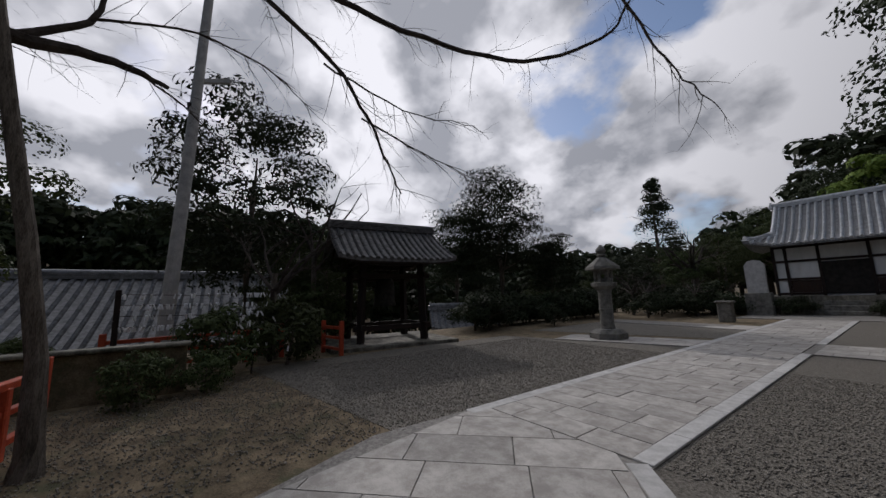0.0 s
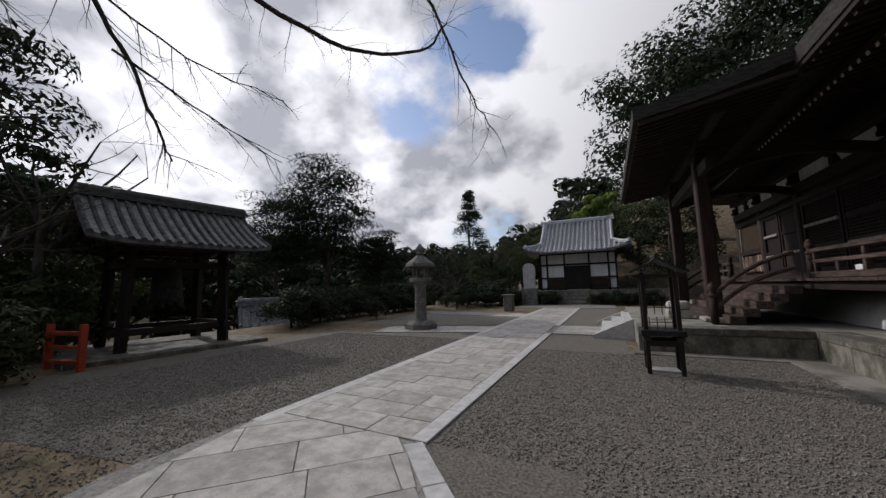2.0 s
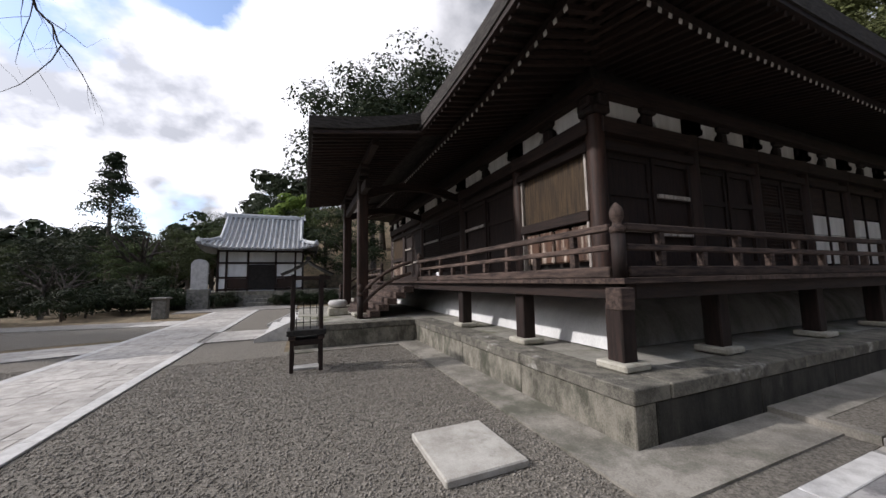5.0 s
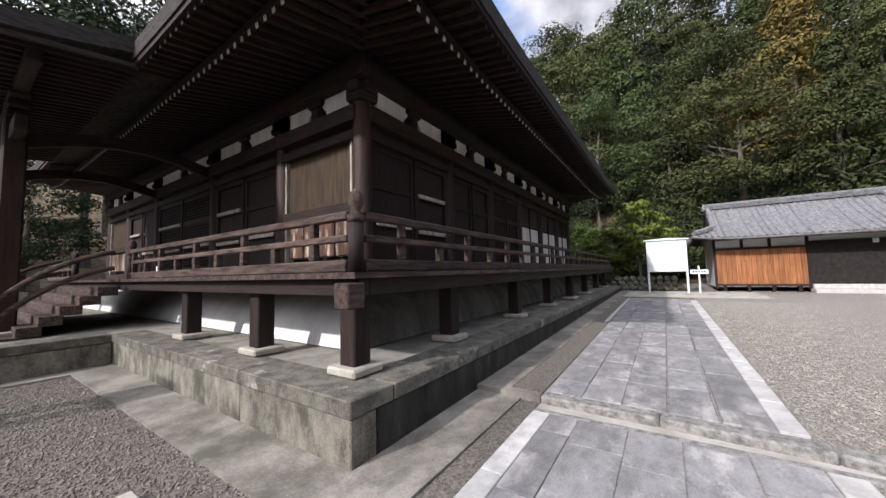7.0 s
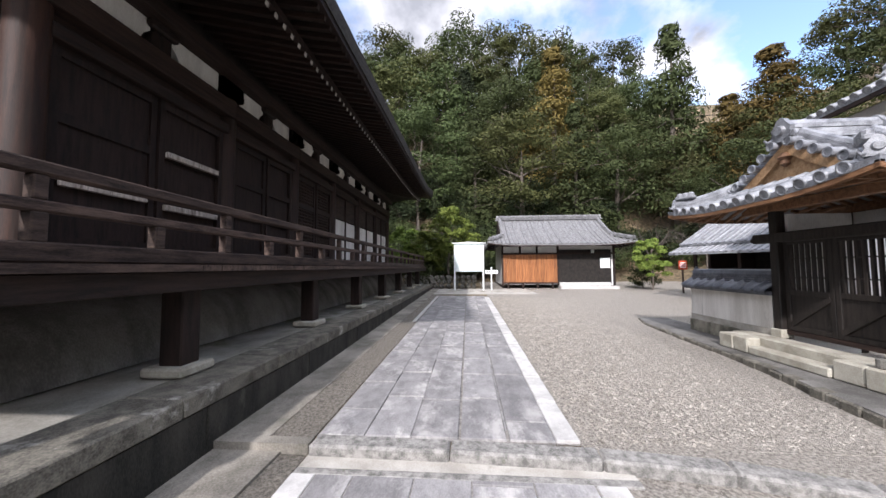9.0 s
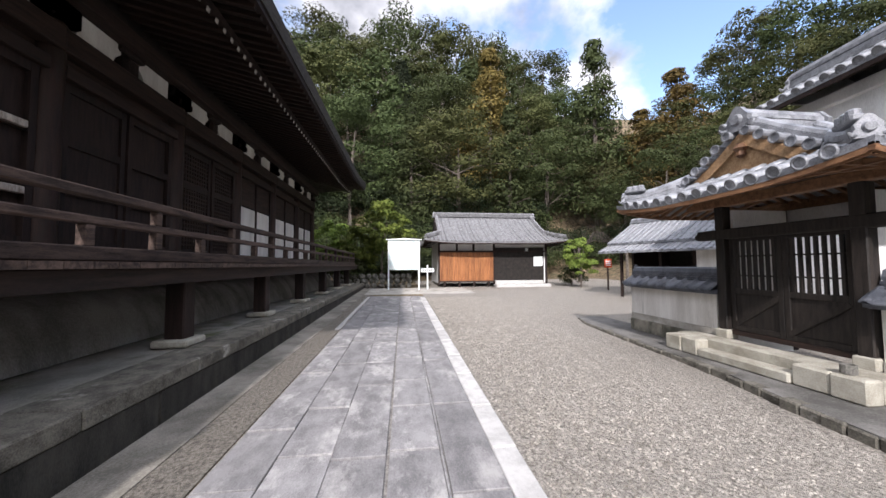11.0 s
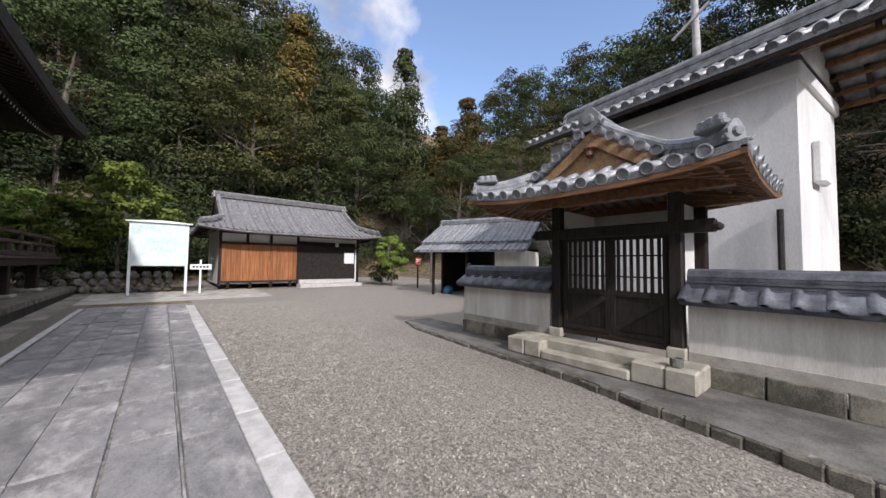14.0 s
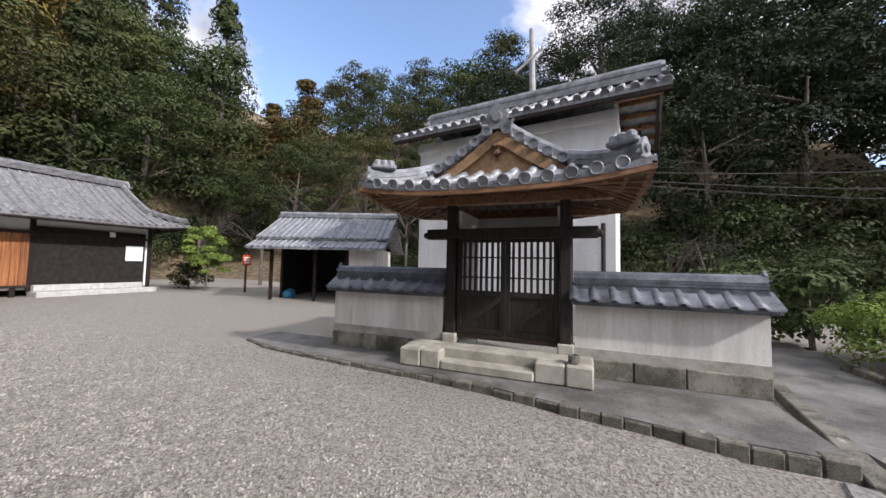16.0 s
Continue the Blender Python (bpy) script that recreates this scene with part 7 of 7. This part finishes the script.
branches(bm, (0, 0, 0), (0, 0.05, 1), 1.5, 0.02, rc, 2, 0, 5, 0.5, (3, 4))
part("stem", bm, M_TWIG, sap)


# ---- paving, stone by stone ----
pr = random.Random(17)


def pave(th, region, w, h, turn, mat, top, name="paving_stone", jitter=0.25, gap=0.005, along=True, sink=0.05):
    """Slabs in courses over a convex region: each course shifted, lengths uneven."""
    ca, sa = math.cos(radians(turn)), math.sin(radians(turn))
    loc = [(x * ca + y * sa, -x * sa + y * ca) for x, y in region]
    u0, u1, v0, v1 = min(p[0] for p in loc), max(p[0] for p in loc), min(p[1] for p in loc), max(p[1] for p in loc)
    v = v0
    while v < v1 - 0.02:
        hh = h * pr.uniform(0.92, 1.08)
        u = u0 - pr.uniform(0, w)
        while u < u1:
            ww = w * pr.uniform(1 - jitter, 1 + jitter)
            cell = clip([(u + gap, v + gap), (u + ww - gap, v + gap), (u + ww - gap, v + hh - gap), (u + gap, v + hh - gap)], loc)
            u += ww
            if len(cell) < 3:
                continue
            area = 0.5 * abs(sum(a[0] * b[1] - b[0] * a[1] for a, b in zip(cell, cell[1:] + cell[:1])))
            if area < 0.01:
                continue
            pts = [(a * ca - b * sa, a * sa + b * ca) for a, b in cell]
            cx_, cy_ = sum(p[0] for p in pts) / len(pts), sum(p[1] for p in pts) / len(pts)
            bm = B()
            k = len(pts)
            rel = [(x - cx_, y - cy_) for x, y in pts]
            tops = [bm.verts.new((x - math.copysign(min(0.004, abs(x)), x), y - math.copysign(min(0.004, abs(y)), y), 0)) for x, y in rel]
            rim = [bm.verts.new((x, y, -0.004)) for x, y in rel]
            low = [bm.verts.new((x, y, -sink)) for x, y in rel]
            bm.faces.new(tops)
            for i in range(k):
                j = (i + 1) % k
                bm.faces.new((rim[i], rim[j], tops[j], tops[i]))
                bm.faces.new((low[i], low[j], rim[j], rim[i]))
            bmesh.ops.recalc_face_normals(bm, faces=bm.faces[:])
            ob = part(name, bm, mat, th)
            ob.location = (cx_, cy_, ground_z(cx_, cy_) + top + pr.uniform(-0.003, 0.003))
        v += hh


def border(th, p, q, width, side, top, mat=M_BORDER):
    """A line of long narrow edge stones from p to q."""
    d = Vector((q[0] - p[0], q[1] - p[1]))
    ln = d.length
    xs = block_row(ln, pr, 1.0)
    ang = math.degrees(math.atan2(d.y, d.x))
    for s, e in zip(xs, xs[1:]):
        bm = B()
        box(bm, -(e - s) / 2 + 0.004, min(0, side * width), -0.06, (e - s) / 2 - 0.004, max(0, side * width), 0, 0.006)
        ob = part("border_stone", bm, mat, th)
        m = (s + e) / 2 / ln
        x, y = p[0] + d.x * m, p[1] + d.y * m
        ob.matrix_basis = pose(x, y, ground_z(x, y) + top, 0, 0, ang)


T_ = 0.034
walk_a = thing("main_walk", (0, 0, 0), "wide pale granite walk of jointed slabs", "paving", kind="structure")
bm = B()
for poly in ([(-5.45, 3.6), (-3.12, 3.6), (-3.12, 26.5), (-5.45, 26.5)], [(-5.5, 1.95), (-4.83, 0.34), (-3.44, -3.0), (-1.85, -3.0), (-1.85, 2.28), (-3.17, 3.64), (-5.45, 3.6)], [(-1.85, -0.27), (4.18, -0.27), (4.18, 2.2), (-1.85, 2.2)], [(-9.3, 10.6), (-5.45, 11.65), (-5.45, 13.4), (-9.6, 12.2)], [(-3.12, 12.05), (-0.85, 12.05), (-0.85, 14.25), (-3.12, 14.25)], [(-12, 18.7), (-5.45, 17.45), (-5.45, 19.4), (-12, 20.4)], [(-7.5, 24.3), (-1.0, 24.3), (-1.0, 28.3), (-7.5, 28.3)]):
    prism(bm, poly, -0.02, 0.012 + 0.0005 * len(bm.verts))
part("joint_bed", bm, M_JOINT, walk_a)
pave(walk_a, [(-5.25, 3.64), (-3.32, 3.64), (-3.32, 24.3), (-5.25, 24.3)], 0.85, 0.47, 0, M_PAVE, T_)
for p, q, s in (((-5.45, 3.3), (-5.45, 24.3), -1), ((-3.12, 3.64), (-3.12, 12.05), 1), ((-3.12, 14.25), (-3.12, 24.3), 1)):
    border(walk_a, p, q, 0.2, s, T_ + 0.002)
border(walk_a, (-3.17, 3.64), (-1.85, 2.28), 0.2, -1, T_ + 0.002)
pave(walk_a, [(-5.5, 1.95), (-4.83, 0.34), (-4.2, -3.0), (-1.85, -3.0), (-1.85, 2.0), (-3.3, 3.5), (-3.4, 3.62), (-5.4, 3.62)], 0.95, 0.62, 45, M_PAVE, T_)
pave(walk_a, [(-9.3, 10.6), (-5.47, 11.65), (-5.47, 13.4), (-9.6, 12.2)], 1.0, 0.6, 14, M_PAVE, T_)
pave(walk_a, [(-3.1, 12.05), (-0.85, 12.05), (-0.85, 14.25), (-3.1, 14.25)], 0.95, 0.55, 0, M_PAVE, T_)
pave(walk_a, [(-12, 18.7), (-5.47, 17.45), (-5.47, 19.4), (-12, 20.4)], 1.3, 0.9, -10, M_PAVE, T_)
pave(walk_a, [(-7.5, 24.32), (-1.0, 24.32), (-1.0, 28.3), (-7.5, 28.3)], 1.2, 0.9, 0, M_PAVE, T_)
walk_b = thing("side_walk", (0, 0, 0), "grey worn slab path along the hall with pale edge stones", "paving", kind="structure")
pave(walk_b, [(-1.83, -0.05), (4.18, -0.05), (4.18, 2.0), (-1.83, 2.0)], 0.95, 0.45, 0, M_PAVE_SIDE, T_)
border(walk_b, (-1.85, 2.2), (4.18, 2.2), 0.19, -1, T_ + 0.002)
border(walk_b, (-1.85, -0.27), (4.18, -0.27), 0.21, 1, T_ + 0.002)
bm = B()
for i in range(9):
    x0, x1 = 4.6 + 1.45 * i, 4.6 + 1.45 * (i + 1)
    v = [bm.verts.new((x, y, ground_z(x, y) + 0.016)) for x, y in ((x0, -0.10), (x1, -0.10), (x1, 2.2), (x0, 2.2))]
    bm.faces.new(v)
part("joint_bed", bm, M_JOINT, walk_b)
for i in range(5):
    y0 = 0.10 + 0.418 * i
    pave(walk_b, [(4.62, y0), (17.6, y0), (17.6, y0 + 0.418), (4.62, y0 + 0.418)], 1.15, 0.418, 0, M_PAVE_SIDE, T_, jitter=0.4, gap=0.004)
border(walk_b, (4.62, -0.10), (17.0, -0.10), 0.2, 1, T_ + 0.004)
border(walk_b, (10.5, 2.22), (17.5, 2.22), 0.1, 1, T_ + 0.003)
kerb = thing("path_kerb", (0, 0, 0), "curved worn stone kerb crossing the path", "kerb", kind="structure")
kl2 = [(4.53, 2.2), (4.51, 1.0), (4.46, -0.2), (4.35, -1.1), (4.13, -1.9), (3.85, -2.75)]
for (xa, ya), (xb, yb) in zip(kl2, kl2[1:]):
    bm = B()
    ln = math.hypot(xb - xa, yb - ya)
    box(bm, -ln / 2 + 0.004, -0.1, -0.12, ln / 2 - 0.004, 0.1, 0.0, 0.02)
    ob = part("kerb_stone", bm, M_GRANITE, kerb)
    ob.matrix_basis = pose((xa + xb) / 2, (ya + yb) / 2, 0.11, 0, 0, math.degrees(math.atan2(yb - ya, xb - xa)))
bm = B()
box(bm, 4.27, -0.4, -0.02, 4.45, 2.2, 0.022)
part("concrete_strip", bm, M_CONCRETE, kerb)
bm = B()
box(bm, 4.184, -0.4, -0.02, 4.266, 2.2, 0.030, 0.006)
part("grit_strip", bm, M_GRANITE, kerb)


# loose gravel stones, thick where the walker passes
def pebbles(name, areas, count, seed, label, mat):
    g = np.random.default_rng(seed)
    sizes = np.array([(x1 - x0) * (y1 - y0) for x0, x1, y0, y1 in areas])
    pick = g.choice(len(areas), count, p=sizes / sizes.sum())
    ar = np.array(areas)[pick]
    c = np.stack([g.uniform(ar[:, 0], ar[:, 1]), g.uniform(ar[:, 2], ar[:, 3])], 1)
    z = np.array([ground_z(x, y) for x, y in c]) + 0.010
    unit = np.array([(1, 0, 0), (0, 1, 0), (-1, 0, 0), (0, -1, 0), (0, 0, 0.8), (0, 0, -0.6)], float)
    ang = g.uniform(0, 6.283, count)
    r = g.uniform(0.007, 0.019, (count, 1, 1))
    v = unit[None] * r * g.uniform(0.65, 1.25, (count, 6, 1))
    rot = np.stack([np.stack([np.cos(ang), -np.sin(ang)], -1), np.stack([np.sin(ang), np.cos(ang)], -1)], 1)
    v[:, :, :2] = np.einsum("nij,nkj->nki", rot, v[:, :, :2])
    v[:, :, :2] += c[:, None]
    v[:, :, 2] += z[:, None]
    tri = np.array([(0, 1, 4), (1, 2, 4), (2, 3, 4), (3, 0, 4), (1, 0, 5), (2, 1, 5), (3, 2, 5), (0, 3, 5)])
    f = (tri[None] + 6 * np.arange(count)[:, None, None]).reshape(-1, 3)
    me = bpy.data.meshes.new(name)
    me.vertices.add(6 * count)
    me.vertices.foreach_set("co", v.astype(np.float32).ravel())
    me.loops.add(3 * len(f))
    me.loops.foreach_set("vertex_index", f.astype(np.int32).ravel())
    me.polygons.add(len(f))
    me.polygons.foreach_set("loop_start", np.arange(0, 3 * len(f), 3, dtype=np.int32))
    me.update()
    me.materials.append(mat)
    return tagged(new(name, me), label, "gravel", kind="stuff")


pebbles("court_pebbles", [(-3.08, 1.72, 3.7, 9.3), (-1.6, 1.72, 2.3, 3.7), (-10.5, -5.5, 2.4, 10.2)], 52000, 1, "loose grey gravel stones of the court", M_PEBBLE_DARK)
pebbles("earth_pebbles", [(-10.5, -5.4, 0.2, 2.4), (-9.5, -5.0, -2.4, 0.2)], 9000, 3, "scattered gravel stones on bare earth", M_PEBBLE_DARK)
pebbles("yard_pebbles", [(4.65, 11.0, -2.85, -0.15), (2.0, 4.0, -2.7, -0.4), (11.0, 17.0, -7.5, -0.15)], 52000, 2, "loose pale gravel stones of the yard", M_PEBBLE)
